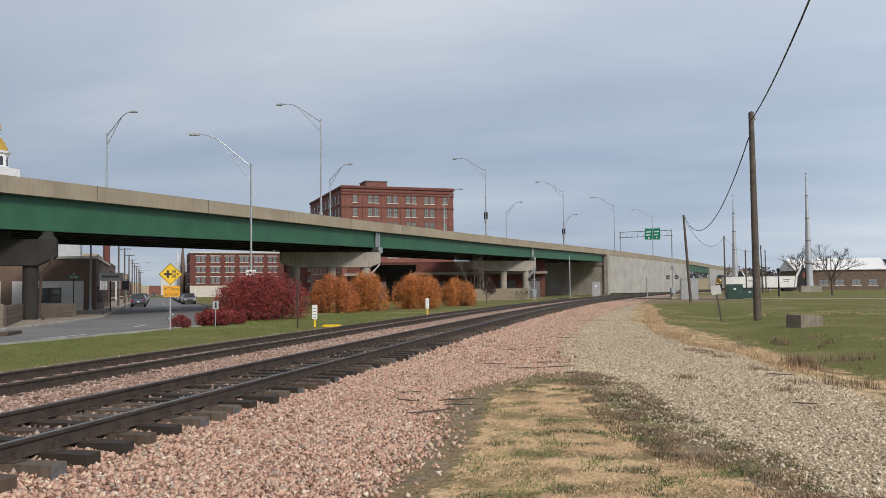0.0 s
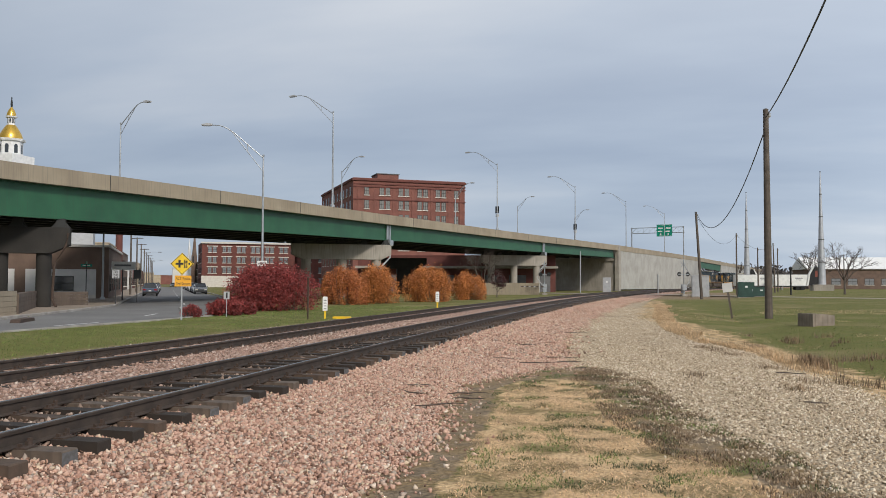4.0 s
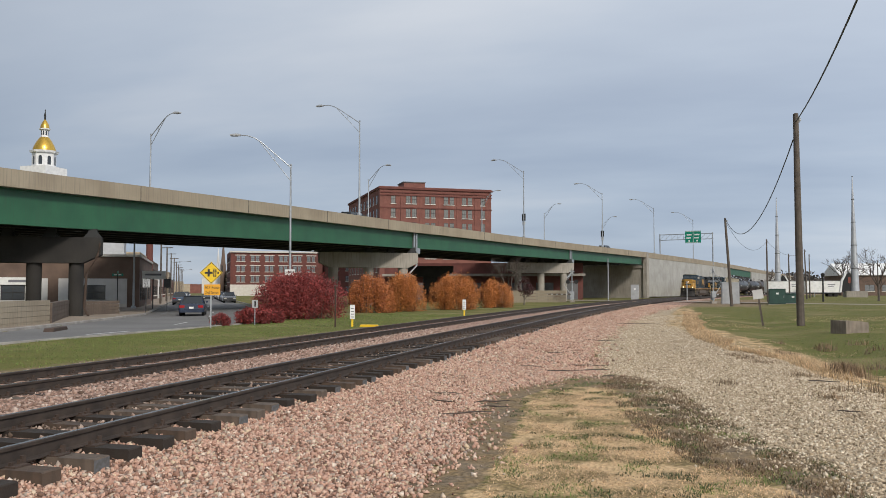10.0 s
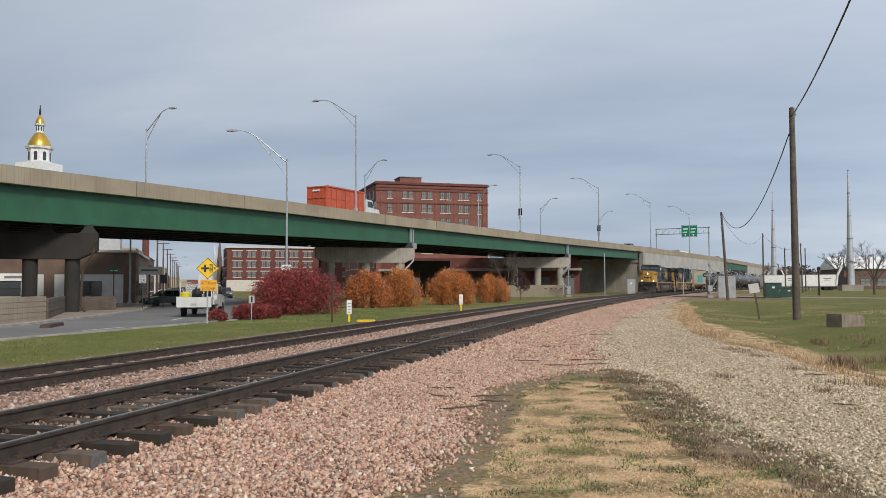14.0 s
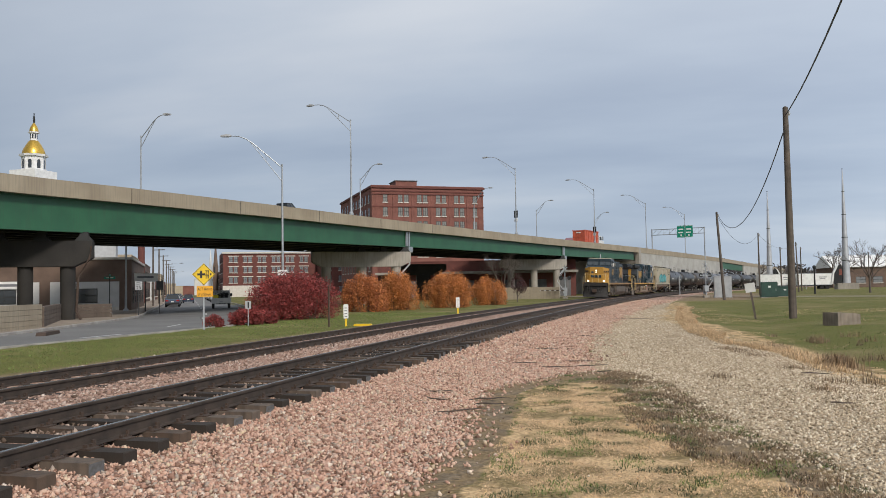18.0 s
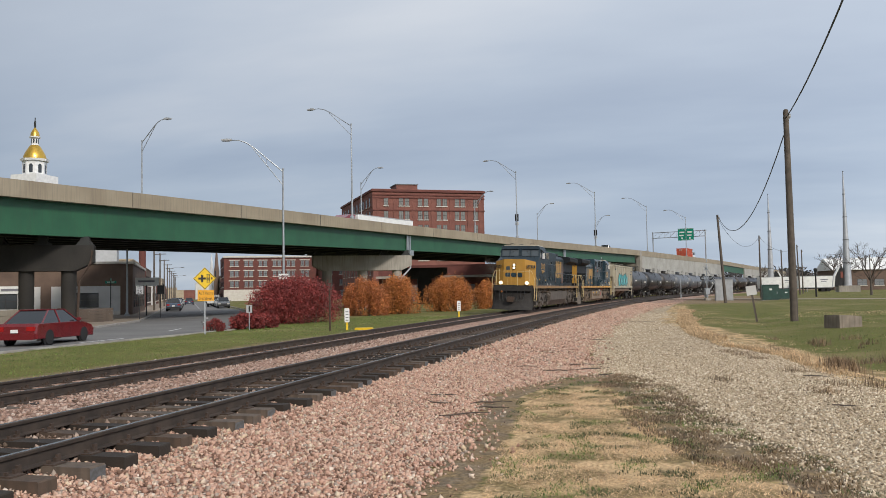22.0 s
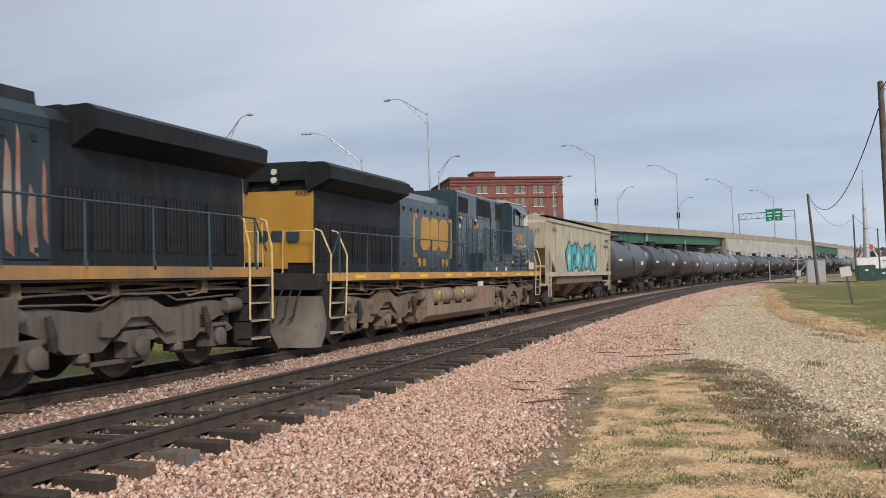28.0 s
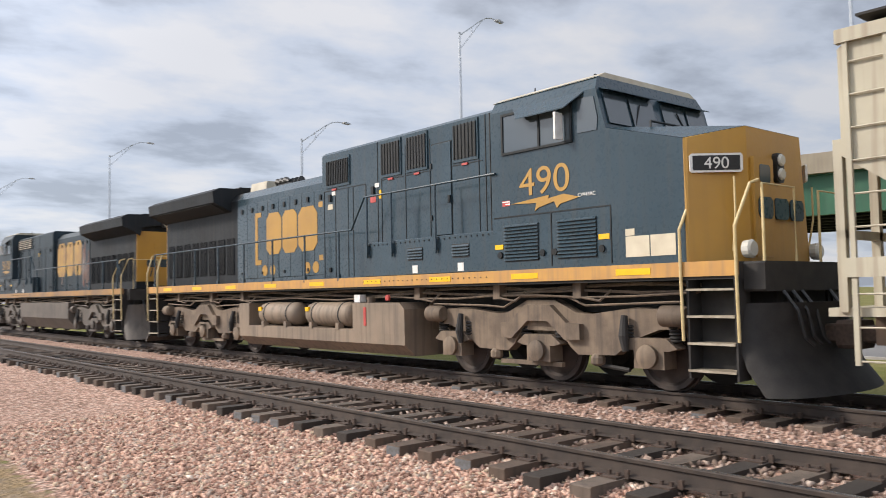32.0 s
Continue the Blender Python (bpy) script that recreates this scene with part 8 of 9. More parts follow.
shrub("large rounded shrub with dense crimson autumn leaves", *polar(25.35, 53.2), 6.4, 4.2, 3.25, LEAF_RED, 30000, 1, 45)
shrub("low crimson shrub at the foot of a larger one", *polar(28.4, 45.8), 2.2, 1.2, 1.0, LEAF_RED, 3600, 2, 30)
shrub("low crimson shrub at the foot of a larger one", *polar(27.3, 47.0), 1.9, 1.1, 0.9, LEAF_RED, 3000, 3, 30)
shrub("small bare purplish shrub by the kerb", *polar(30.7, 44.0), 1.25, 0.9, 0.75, LEAF_RED, 900, 4, 10)
shrub("rounded shrub with orange and rust autumn leaves", *polar(20.5, 67.0), 3.5, 3.2, 3.45, LEAF_RUST, 17000, 5, 25)
shrub("rounded shrub with orange autumn leaves", *polar(18.15, 70.5), 3.9, 3.2, 3.55, LEAF_ORANGE, 18000, 6, 20)
shrub("rounded shrub with bright orange autumn leaves", *polar(14.55, 76.5), 4.7, 3.6, 3.65, LEAF_ORANGE, 20000, 7, 15)
shrub("rounded shrub with orange autumn leaves", *polar(11.75, 85.0), 3.8, 3.4, 3.2, LEAF_ORANGE, 15000, 8, 12)


def branch(g, p, d, length, r, depth, rng):
    mid = p + d * length * 0.5 + Vector(rng.normal(0, 0.05 * length, 3))
    end = p + d * length + Vector(rng.normal(0, 0.06 * length, 3))
    g.tube([p, mid, end], [r, r * 0.82, r * 0.62], 6 if depth > 2 else 4, close=False)
    if depth == 0:
        return
    for k in range(3 if depth > 1 else 4):
        nd = (d + Vector(rng.normal(0, 0.48, 3)) + Vector((0, 0, 0.12))).normalized()
        branch(g, mid.lerp(end, rng.uniform(0.2, 1.0)), nd, length * rng.uniform(0.58, 0.8), r * 0.56, depth - 1, rng)


def bare_tree(label, x, y, h, seed, depth=5, r=0.16, m=BARK, name="bare_tree", group="bare autumn trees"):
    rng = np.random.default_rng(seed)
    t = thing(name, label, "tree", pose(x, y, -0.45), group)
    part("trunk", Geo().tube([(0, 0, -0.1), (0.02, 0, 0.4), (0.03, 0.02, h * 0.28)], [r * 1.35, r, r * 0.85], 10), m, t)
    g = Geo()
    for k in range(5):
        a = k * 1.26 + rng.uniform(-0.3, 0.3)
        d = Vector((math.cos(a) * 0.55, math.sin(a) * 0.55, 0.85)).normalized()
        branch(g, Vector((0.03, 0.02, h * (0.18 + 0.025 * k))), d, h * 0.27, r * 0.6, depth - 1, rng)
    part("crown", g, TWIG, t, "leafless twiggy crown", kind="stuff")
    return t


bare_tree("small leafless tree with dense grey twigs", *polar(10.8, 97), 7.2, 21, 5, 0.1)
bare_tree("leafless brown tree on the lawn", 31.0, 138.0, 9.5, 22, 5, 0.17)
bare_tree("leafless spreading tree beyond the lawn", *polar(-10.9, 236), 13.0, 23, 5, 0.3)
for k, (az, r, h) in enumerate(((-6.3, 330, 12), (-7.6, 345, 10), (-13.5, 300, 12), (-14.8, 320, 13), (-16.5, 300, 12))):
    bare_tree("distant leafless tree beyond the lawn", *polar(az, r), h, 30 + k, 4, 0.3)
LEAF_PURPLE = leaf_mat("purple_leaves", (0.07, 0.02, 0.022), (0.045, 0.016, 0.018), None)
pt = bare_tree("small tree with sparse dark purple leaves", *polar(9.75, 100), 3.6, 25, 4, 0.06)
_rng = np.random.default_rng(9)
_v, _f = leaf_cloud(_rng, np.array([[0.0, 0, 2.3], [0.5, 0.2, 1.9]]), np.array([[0.9, 0.8, 1.2], [0.7, 0.6, 0.8]]), 1100, 0.09)
part("foliage", raw_mesh("foliage", _v, _f, LEAF_PURPLE), None, pt, kind="stuff")

# tree line on the horizon
FAR_WOOD = mat("distant_bare_wood", (0.12, 0.105, 0.1), (0.085, 0.08, 0.082), 0.95, scale=0.15, island=0.3)


def far_woods():
    rng = np.random.default_rng(3)
    n = 700
    az = np.radians(np.where(rng.random(n) < 0.72, rng.uniform(-40, 28.5, n), rng.uniform(36, 62, n)))
    r = rng.uniform(520, 760, n)
    vs, fs = [], []
    for a, q in zip(az, r):
        x, y = -q * math.sin(a), q * math.cos(a)
        h = rng.uniform(7, 15)
        w = rng.uniform(5, 10)
        c, _f = leaf_cloud(rng, np.array([[x, y, h * 0.5]]), np.array([[w, w, h * 0.55]]), 60, 1.5, shell=0.3)
        k = len(vs)
        vs += c.tolist()
        fs += (np.asarray(_f) + k).tolist()
    tagged(new("far_woods", raw_mesh("far_woods", vs, fs, FAR_WOOD)), "hazy brown leafless woods on the horizon", "woods", kind="stuff")


far_woods()


# ---- loose stones, dry grass, litter ----
def stone_shapes(rng):
    out = []
    for _ in range(12):
        base = np.array([(1, 0, 0), (-1, 0, 0), (0, 1, 0), (0, -1, 0), (0, 0, 1), (0, 0, -1)], float)
        base = base * (0.95 + 0.5 * rng.random((6, 1))) + rng.normal(0, 0.28, (6, 3))
        base *= np.array([1.0, 0.7 + 0.3 * rng.random(), 0.5 + 0.3 * rng.random()])
        out.append(base)
    return out


CHIP = np.array([(0, 2, 4), (2, 1, 4), (1, 3, 4), (3, 0, 4), (2, 0, 5), (1, 2, 5), (3, 1, 5), (0, 3, 5)])


def scatter_stones(name, label, spots, size, m, seed):
    """spots: x, y, z rows. One joined bed of loose stones."""
    rng = np.random.default_rng(seed)
    shapes = np.array(stone_shapes(rng))
    n = len(spots)
    k = rng.integers(0, len(shapes), n)
    s = size[0] + (size[1] - size[0]) * rng.random(n) ** 1.7
    q = rng.normal(size=(n, 4))
    q /= np.linalg.norm(q, axis=1)[:, None]
    w, x, y, z = q.T
    R = np.stack([1 - 2 * (y * y + z * z), 2 * (x * y - z * w), 2 * (x * z + y * w), 2 * (x * y + z * w), 1 - 2 * (x * x + z * z), 2 * (y * z - x * w), 2 * (x * z - y * w), 2 * (y * z + x * w), 1 - 2 * (x * x + y * y)], 1).reshape(n, 3, 3)
    v = np.einsum("nij,nkj->nki", R, shapes[k] * s[:, None, None]) + spots[:, None, :]
    f = (CHIP[None] + 6 * np.arange(n)[:, None, None]).reshape(-1, 3)
    me = bpy.data.meshes.new(name)
    me.vertices.add(6 * n)
    me.vertices.foreach_set("co", v.reshape(-1))
    me.loops.add(len(f) * 3)
    me.loops.foreach_set("vertex_index", f.reshape(-1).astype(np.int32))
    me.polygons.add(len(f))
    me.polygons.foreach_set("loop_start", np.arange(0, len(f) * 3, 3, dtype=np.int32))
    me.update(calc_edges=True)
    me.materials.append(m)
    return tagged(new(name, me), label, "stones", kind="stuff")


def stone_mat(name, stops):
    m = bpy.data.materials.new(name)
    m.use_nodes = True
    n, l = m.node_tree.nodes, m.node_tree.links
    bs = n["Principled BSDF"]
    bs.inputs["Roughness"].default_value = 0.9
    bs.inputs["Specular IOR Level"].default_value = 0.25
    ge = n.new("ShaderNodeNewGeometry")
    r = n.new("ShaderNodeValToRGB")
    e = r.color_ramp.elements
    e[0].position, e[0].color = stops[0][0], (*stops[0][1], 1)
    e[1].position, e[1].color = stops[-1][0], (*stops[-1][1], 1)
    for p, c in stops[1:-1]:
        e.new(p).color = (*c, 1)
    l.new(ge.outputs["Random Per Island"], r.inputs[0])
    tc = n.new("ShaderNodeTexCoord")
    z = n.new("ShaderNodeTexNoise")
    z.inputs["Scale"].default_value, z.inputs["Detail"].default_value = 60, 4
    l.new(tc.outputs["Object"], z.inputs["Vector"])
    mr = n.new("ShaderNodeMapRange")
    mr.inputs[3].default_value, mr.inputs[4].default_value = 0.72, 1.22
    l.new(z.outputs[0], mr.inputs[0])
    hs = n.new("ShaderNodeHueSaturation")
    l.new(mr.outputs[0], hs.inputs["Value"])
    l.new(r.outputs[0], hs.inputs["Color"])
    l.new(hs.outputs[0], bs.inputs["Base Color"])
    return m


PINK_STONE = stone_mat("pink_quartzite", [(0.0, (0.15, 0.09, 0.064)), (0.16, (0.37, 0.215, 0.157)), (0.45, (0.55, 0.34, 0.255)), (0.72, (0.62, 0.43, 0.33)), (0.84, (0.36, 0.30, 0.25)), (0.93, (0.62, 0.47, 0.32)), (1.0, (0.74, 0.62, 0.52))])
TAN_STONE = stone_mat("tan_limestone", [(0.0, (0.17, 0.125, 0.08)), (0.25, (0.4, 0.31, 0.21)), (0.7, (0.61, 0.5, 0.36)), (1.0, (0.8, 0.71, 0.57))])


def bed(rng, n, x0, x1, y0, y1, keep, lift):
    x, y = rng.uniform(x0, x1, n), rng.uniform(y0, y1, n)
    pts = []
    for a, b in zip(x, y):
        if keep(a, b, rng):
            pts.append((a, b, ground_z(a, b) + lift))
    return np.array(pts)


def ballast_keep(a, b, rng):
    u = a - bend(b)
    w = noise.noise((a * 0.6, b * 0.35, 7)) * 0.5
    edge = ballast_edge(b)
    d = edge - (u + w)
    return d > 0 or rng.random() < 0.5 * math.exp(d * 5.0)


def in_gauge(a, b):
    u = a - bend(b)
    return abs(u - X_NEAR) < 0.95 or abs(u - X_FAR) < 0.95


GRIMY_STONE = stone_mat("grimy_ballast", [(0.0, (0.11, 0.08, 0.06)), (0.4, (0.23, 0.165, 0.128)), (0.8, (0.36, 0.26, 0.205)), (1.0, (0.5, 0.4, 0.33))])
DULL_STONE = stone_mat("dusty_pink_ballast", [(0.0, (0.12, 0.08, 0.06)), (0.2, (0.27, 0.175, 0.135)), (0.6, (0.42, 0.285, 0.225)), (0.88, (0.48, 0.37, 0.31)), (1.0, (0.6, 0.5, 0.43))])
_rng = np.random.default_rng(12)
scatter_stones("ballast_stones", "loose pink quartzite ballast stones beside the track", bed(_rng, 62000, -6.0, -0.9, 4.5, 20, ballast_keep, 0.01), (0.011, 0.036), PINK_STONE, 1)
scatter_stones("ballast_stones", "loose pink quartzite ballast stones beside the track", bed(_rng, 30000, -6.0, -0.6, 20, 48, ballast_keep, 0.012), (0.022, 0.05), PINK_STONE, 2)
scatter_stones("ballast_stones", "loose pink quartzite ballast stones beside the track", bed(_rng, 50000, -6.0, -2.2, -14, 4.5, ballast_keep, 0.01), (0.012, 0.038), PINK_STONE, 3)
scatter_stones("ballast_stones", "loose pink quartzite ballast stones beside the track", bed(_rng, 26000, -6.0, 3.0, 48, 100, lambda a, b, r: a - bend(b) > -5.6 and ballast_keep(a, b, r), 0.012), (0.03, 0.065), PINK_STONE, 8)
scatter_stones("ballast_stones", "pink ballast stones between the rails and ties", bed(_rng, 40000, -13.2, -5.6, -24, 34, lambda a, b, r: not in_gauge(a, b), 0.006), (0.016, 0.042), DULL_STONE, 4)
scatter_stones("ballast_stones", "grimy brown ballast stones between the rails", bed(_rng, 17000, -9.3, -5.8, -24, 34, lambda a, b, r: in_gauge(a, b), 0.028), (0.022, 0.045), GRIMY_STONE, 7)
scatter_stones("ballast_stones", "grimy brown ballast stones between the far rails", bed(_rng, 17000, -12.6, -9.3, -24, 34, lambda a, b, r: in_gauge(a, b), -0.035), (0.022, 0.04), GRIMY_STONE, 9)


def tan_keep(a, b, rng):
    left = gravel_left(b)
    right = 3.8 if b < 16 else max(-0.3, 3.8 - 0.14 * (b - 16))
    w = noise.noise((a * 0.6, b * 0.35, 7)) * 0.5
    u = a - bend(b) + w
    if left < u < right:
        return True
    return rng.random() < math.exp(-3.0 * max(left - u, u - right))


scatter_stones("path_gravel", "pale tan limestone gravel on the path", bed(_rng, 60000, -1.9, 4.6, 6.0, 24, tan_keep, 0.003), (0.008, 0.027), TAN_STONE, 5)
scatter_stones("path_gravel", "pale tan limestone gravel on the path", bed(_rng, 18000, -2.6, 4.2, 24, 62, tan_keep, 0.003), (0.014, 0.034), TAN_STONE, 6)

BLADE_DRY = leaf_mat("straw_blades", (0.7, 0.49, 0.29), (0.53, 0.36, 0.205), None)
BLADE_VERGE = leaf_mat("pale_verge_blades", (0.62, 0.45, 0.27), (0.46, 0.325, 0.185), None)
BLADE_GREEN = leaf_mat("grass_blades", (0.16, 0.215, 0.045), (0.10, 0.145, 0.03), None)
BLADE_WEED = leaf_mat("dark_weed_blades", (0.11, 0.125, 0.04), (0.07, 0.075, 0.03), None)
BLADE_BROWN = leaf_mat("brown_weed_blades", (0.25, 0.17, 0.1), (0.16, 0.11, 0.066), None)


def blades(name, label, pts, h, m, seed, lean=0.7, width=0.006):
    rng = np.random.default_rng(seed)
    p = np.asarray(pts)
    n = len(p)
    a = rng.uniform(0, 2 * np.pi, n)
    hh = h[0] + (h[1] - h[0]) * rng.random(n)
    d = np.stack([np.cos(a), np.sin(a), np.zeros(n)], 1)
    s = np.stack([-np.sin(a), np.cos(a), np.zeros(n)], 1) * width * (0.6 + rng.random(n))[:, None]
    ln = (lean * rng.random(n) * hh)[:, None] * d
    up = np.array([0, 0, 1.0])[None] * hh[:, None]
    v = np.stack([p - s, p + s, p + 0.55 * up + 0.35 * ln + s * 0.7, p + 0.55 * up + 0.35 * ln - s * 0.7, p + 0.9 * up + ln], 1).reshape(-1, 3)
    k = 5 * np.arange(n)[:, None]
    f = [tuple(r) for r in (k + np.array([[0, 1, 2, 3]])).tolist()] + [tuple(r) for r in (k + np.array([[3, 2, 4]])).tolist()]
    me = bpy.data.meshes.new(name)
    me.from_pydata(v.tolist(), [], f)
    me.materials.append(m)
    return tagged(new(name, me), label, "grass", kind="stuff")


def clumped(rng, n, x0, x1, y0, y1, keep, scale=1.0, thr=-0.1):
    pts = []
    while len(pts) < n:
        x, y = rng.uniform(x0, x1), rng.uniform(y0, y1)
        if keep(x, y) and noise.noise((x * scale, y * scale, 21)) > thr - 0.25 * rng.random():
            pts.append((x, y, ground_z(x, y) - 0.005))
    return pts


def dry_zone(x, y):
    return straw_left(y) < x < straw_right(y)


_rng = np.random.default_rng(31)
blades("dry_grass", "flattened straw-coloured dry grass on the bank", clumped(_rng, 42000, -3.0, 2.0, 5.2, 15.8, dry_zone, 1.4, 0.0), (0.008, 0.03), BLADE_DRY, 1, 4.0, 0.003)
blades("green_tufts", "short green grass tufts among dry grass", clumped(_rng, 9000, -3.0, 3.0, 5.2, 17, lambda x, y: straw_left(y) < x < gravel_left(y) + 0.2, 1.5, 0.38), (0.01, 0.045), BLADE_GREEN, 2, 2.2, 0.004)
blades("green_tufts", "dark green weed tufts among dry grass", clumped(_rng, 11000, -3.0, 3.0, 5.2, 17, lambda x, y: straw_left(y) - 0.2 < x < gravel_left(y) + 0.3, 2.3, 0.42), (0.012, 0.05), BLADE_WEED, 12, 1.8, 0.004)
blades("brown_weeds", "brown dead weeds along the gravel edge", clumped(_rng, 16000, -2.5, 3.5, 5.5, 18, lambda x, y: straw_right(y) - 0.3 < x < gravel_left(y) + 0.2, 1.8, 0.1), (0.015, 0.07), BLADE_BROWN, 3, 1.8, 0.004)
blades("verge_grass", "soft pale dry grass along the ditch", clumped(_rng, 42000, 0.0, 7.5, 19, 70, lambda x, y: -0.15 < x - verge_line(y) < 0.5 + 0.8 * noise.noise((x * 0.3, y * 0.2, 61)) + 0.01 * y, 0.7, 0.0), (0.03, 0.13), BLADE_VERGE, 4, 2.0, 0.004)
blades("straw_clumps", "soft clumps of taller straw in the ditch", clumped(_rng, 16000, 0.6, 6.5, 20, 52, lambda x, y: 0 < x - verge_line(y) < 0.75 and noise.noise((x * 0.4, y * 0.16, 55)) > -0.05, 0.9, 0.0), (0.08, 0.25), BLADE_VERGE, 8, 1.3, 0.004)
blades("lawn_straw", "dry straw patches in the lawn", clumped(_rng, 16000, 2.0, 22, 16, 60, lambda x, y: x > verge_line(y) + 0.6 and noise.noise((x * 0.25, y * 0.12, 77)) > 0.05, 0.6, 0.0), (0.02, 0.07), BLADE_VERGE, 10, 1.8, 0.006)
blades("dead_weeds", "dark dead weed bush at the lawn edge", [(3.9 + float(a), 20.4 + float(b), ground_z(3.9 + float(a), 20.4 + float(b))) for a, b in _rng.normal(0, 0.17, (900, 2))], (0.1, 0.42), BLADE_BROWN, 9, 0.6, 0.006)
for k, (wx, wy) in enumerate(((1.75, 24.0), (2.25, 21.8), (2.77, 19.2), (3.13, 16.7), (2.0, 22.9), (1.1, 17.0), (2.6, 15.2))):
    blades("gravel_weeds", "sparse brown weeds in the pale gravel", [(wx + float(a), wy + float(b), ground_z(wx + float(a), wy + float(b))) for a, b in _rng.normal(0, 0.16, (110, 2))], (0.03, 0.15), BLADE_BROWN, 70 + k, 0.7, 0.005)
blades("verge_weeds", "dark dead weed clumps beside the gravel", clumped(_rng, 1500, 3.0, 6.5, 17, 32, lambda x, y: noise.noise((x * 1.1, y * 0.9, 40)) > 0.34, 1.0, -0.3), (0.05, 0.28), BLADE_BROWN, 5, 0.7, 0.006)
blades("lawn_grass", "short green lawn grass", clumped(_rng, 20000, 4.5, 22, 16, 60, lambda x, y: x > (5.2 if y < 16 else 5.2 - 0.09 * (y - 16)), 0.4, -0.3), (0.02, 0.055), BLADE_GREEN, 6, 1.2, 0.009)
blades("lawn_grass", "short green grass on the strip beside the road", clumped(_rng, 30000, -22.2, -13.9, 16, 60, lambda x, y: x < -14.2 + bend(y), 0.5, -0.35), (0.02, 0.055), BLADE_GREEN, 7, 1.2, 0.009)


def twig(x, y, L, turn, seed):
    rng = np.random.default_rng(seed)
    pts = [(-L / 2 + L * k / 4, float(rng.normal(0, 0.02)), 0.02 + float(rng.random()) * 0.02) for k in range(5)]
    return solo("fallen_twig", Geo().tube(pts, [0.008, 0.012, 0.012, 0.009, 0.004], 5), TWIG, "dead twig lying on the stones", "twig", pose(x, y, ground_z(x, y) + 0.015, 0, 0, turn), group="fallen twigs")


for k, (x, y, L, tn) in enumerate(((-2.75, 13.2, 0.7, 20), (-2.6, 12.6, 0.5, 5), (-2.9, 11.9, 0.8, 35), (-3.6, 13.0, 0.5, -30), (-3.75, 13.9, 0.45, 12), (-1.6, 19.2, 0.9, 40), (-2.3, 18.5, 0.7, 10), (-3.2, 19.5, 0.6, 0), (-1.9, 20.3, 0.8, 15), (-1.2, 17.5, 0.5, 60), (3.0, 18.0, 0.6, 10), (2.6, 13.5, 0.35, 0), (-3.3, 24.0, 0.7, -10), (-2.4, 30.0, 1.2, 0), (-1.6, 45.0, 2.4, 5))):
    twig(x, y, L, tn, 60 + k)


# ---- road vehicles ----
def paint(name, c, rough=0.3):
    return mat(name, c, tuple(0.85 * v for v in c), rough, scale=2, bump=0.01, coat=0.5)


CAR_BLACK = paint("black_car_paint", (0.02, 0.024, 0.032))
CAR_RED = paint("red_car_paint", (0.15, 0.008, 0.012))
CAR_BLUE = paint("steel_blue_car_paint", (0.055, 0.085, 0.135))
CAR_WHITE = paint("white_car_paint", (0.62, 0.62, 0.6))
CAR_SILVER = paint("silver_car_paint", (0.34, 0.35, 0.37))
CAR_GREY = paint("dark_grey_car_paint", (0.07, 0.075, 0.08))
CAR_GREEN = paint("dark_green_car_paint", (0.03, 0.04, 0.035))
CAR_GLASS = glass("car_glass", (0.015, 0.018, 0.02), 0.05)
TAIL_RED = mat("tail_lamp_red", (0.35, 0.01, 0.01), (0.3, 0.01, 0.01), 0.2, bump=0)
RIM = mat("alloy_rim", (0.4, 0.41, 0.42), (0.3, 0.3, 0.31), 0.35, 0.7, bump=0)
TRIM = mat("black_plastic_trim", (0.02, 0.02, 0.021), (0.015, 0.015, 0.016), 0.7, bump=0)


def road_wheel(parent, x, y, r, w=0.22, dual=False):
    s = 1 if x > 0 else -1
    ty = part("wheel", Geo().lathe([(r * 0.62, -w / 2), (r * 0.95, -w / 2), (r, -w / 4), (r, w / 4), (r * 0.95, w / 2), (r * 0.62, w / 2)], (0, 0, 0), "x", 22), RUBBER, parent, at=pose(x, y, r))
    rm = Geo().lathe([(r * 0.15, s * 0.09), (r * 0.2, s * 0.1), (r * 0.6, s * 0.06), (r * 0.64, s * 0.1), (r * 0.64, -s * 0.05), (r * 0.1, -s * 0.05)], (0, 0, 0), "x", 18)
    part("rim", rm, RIM, ty)
    return ty


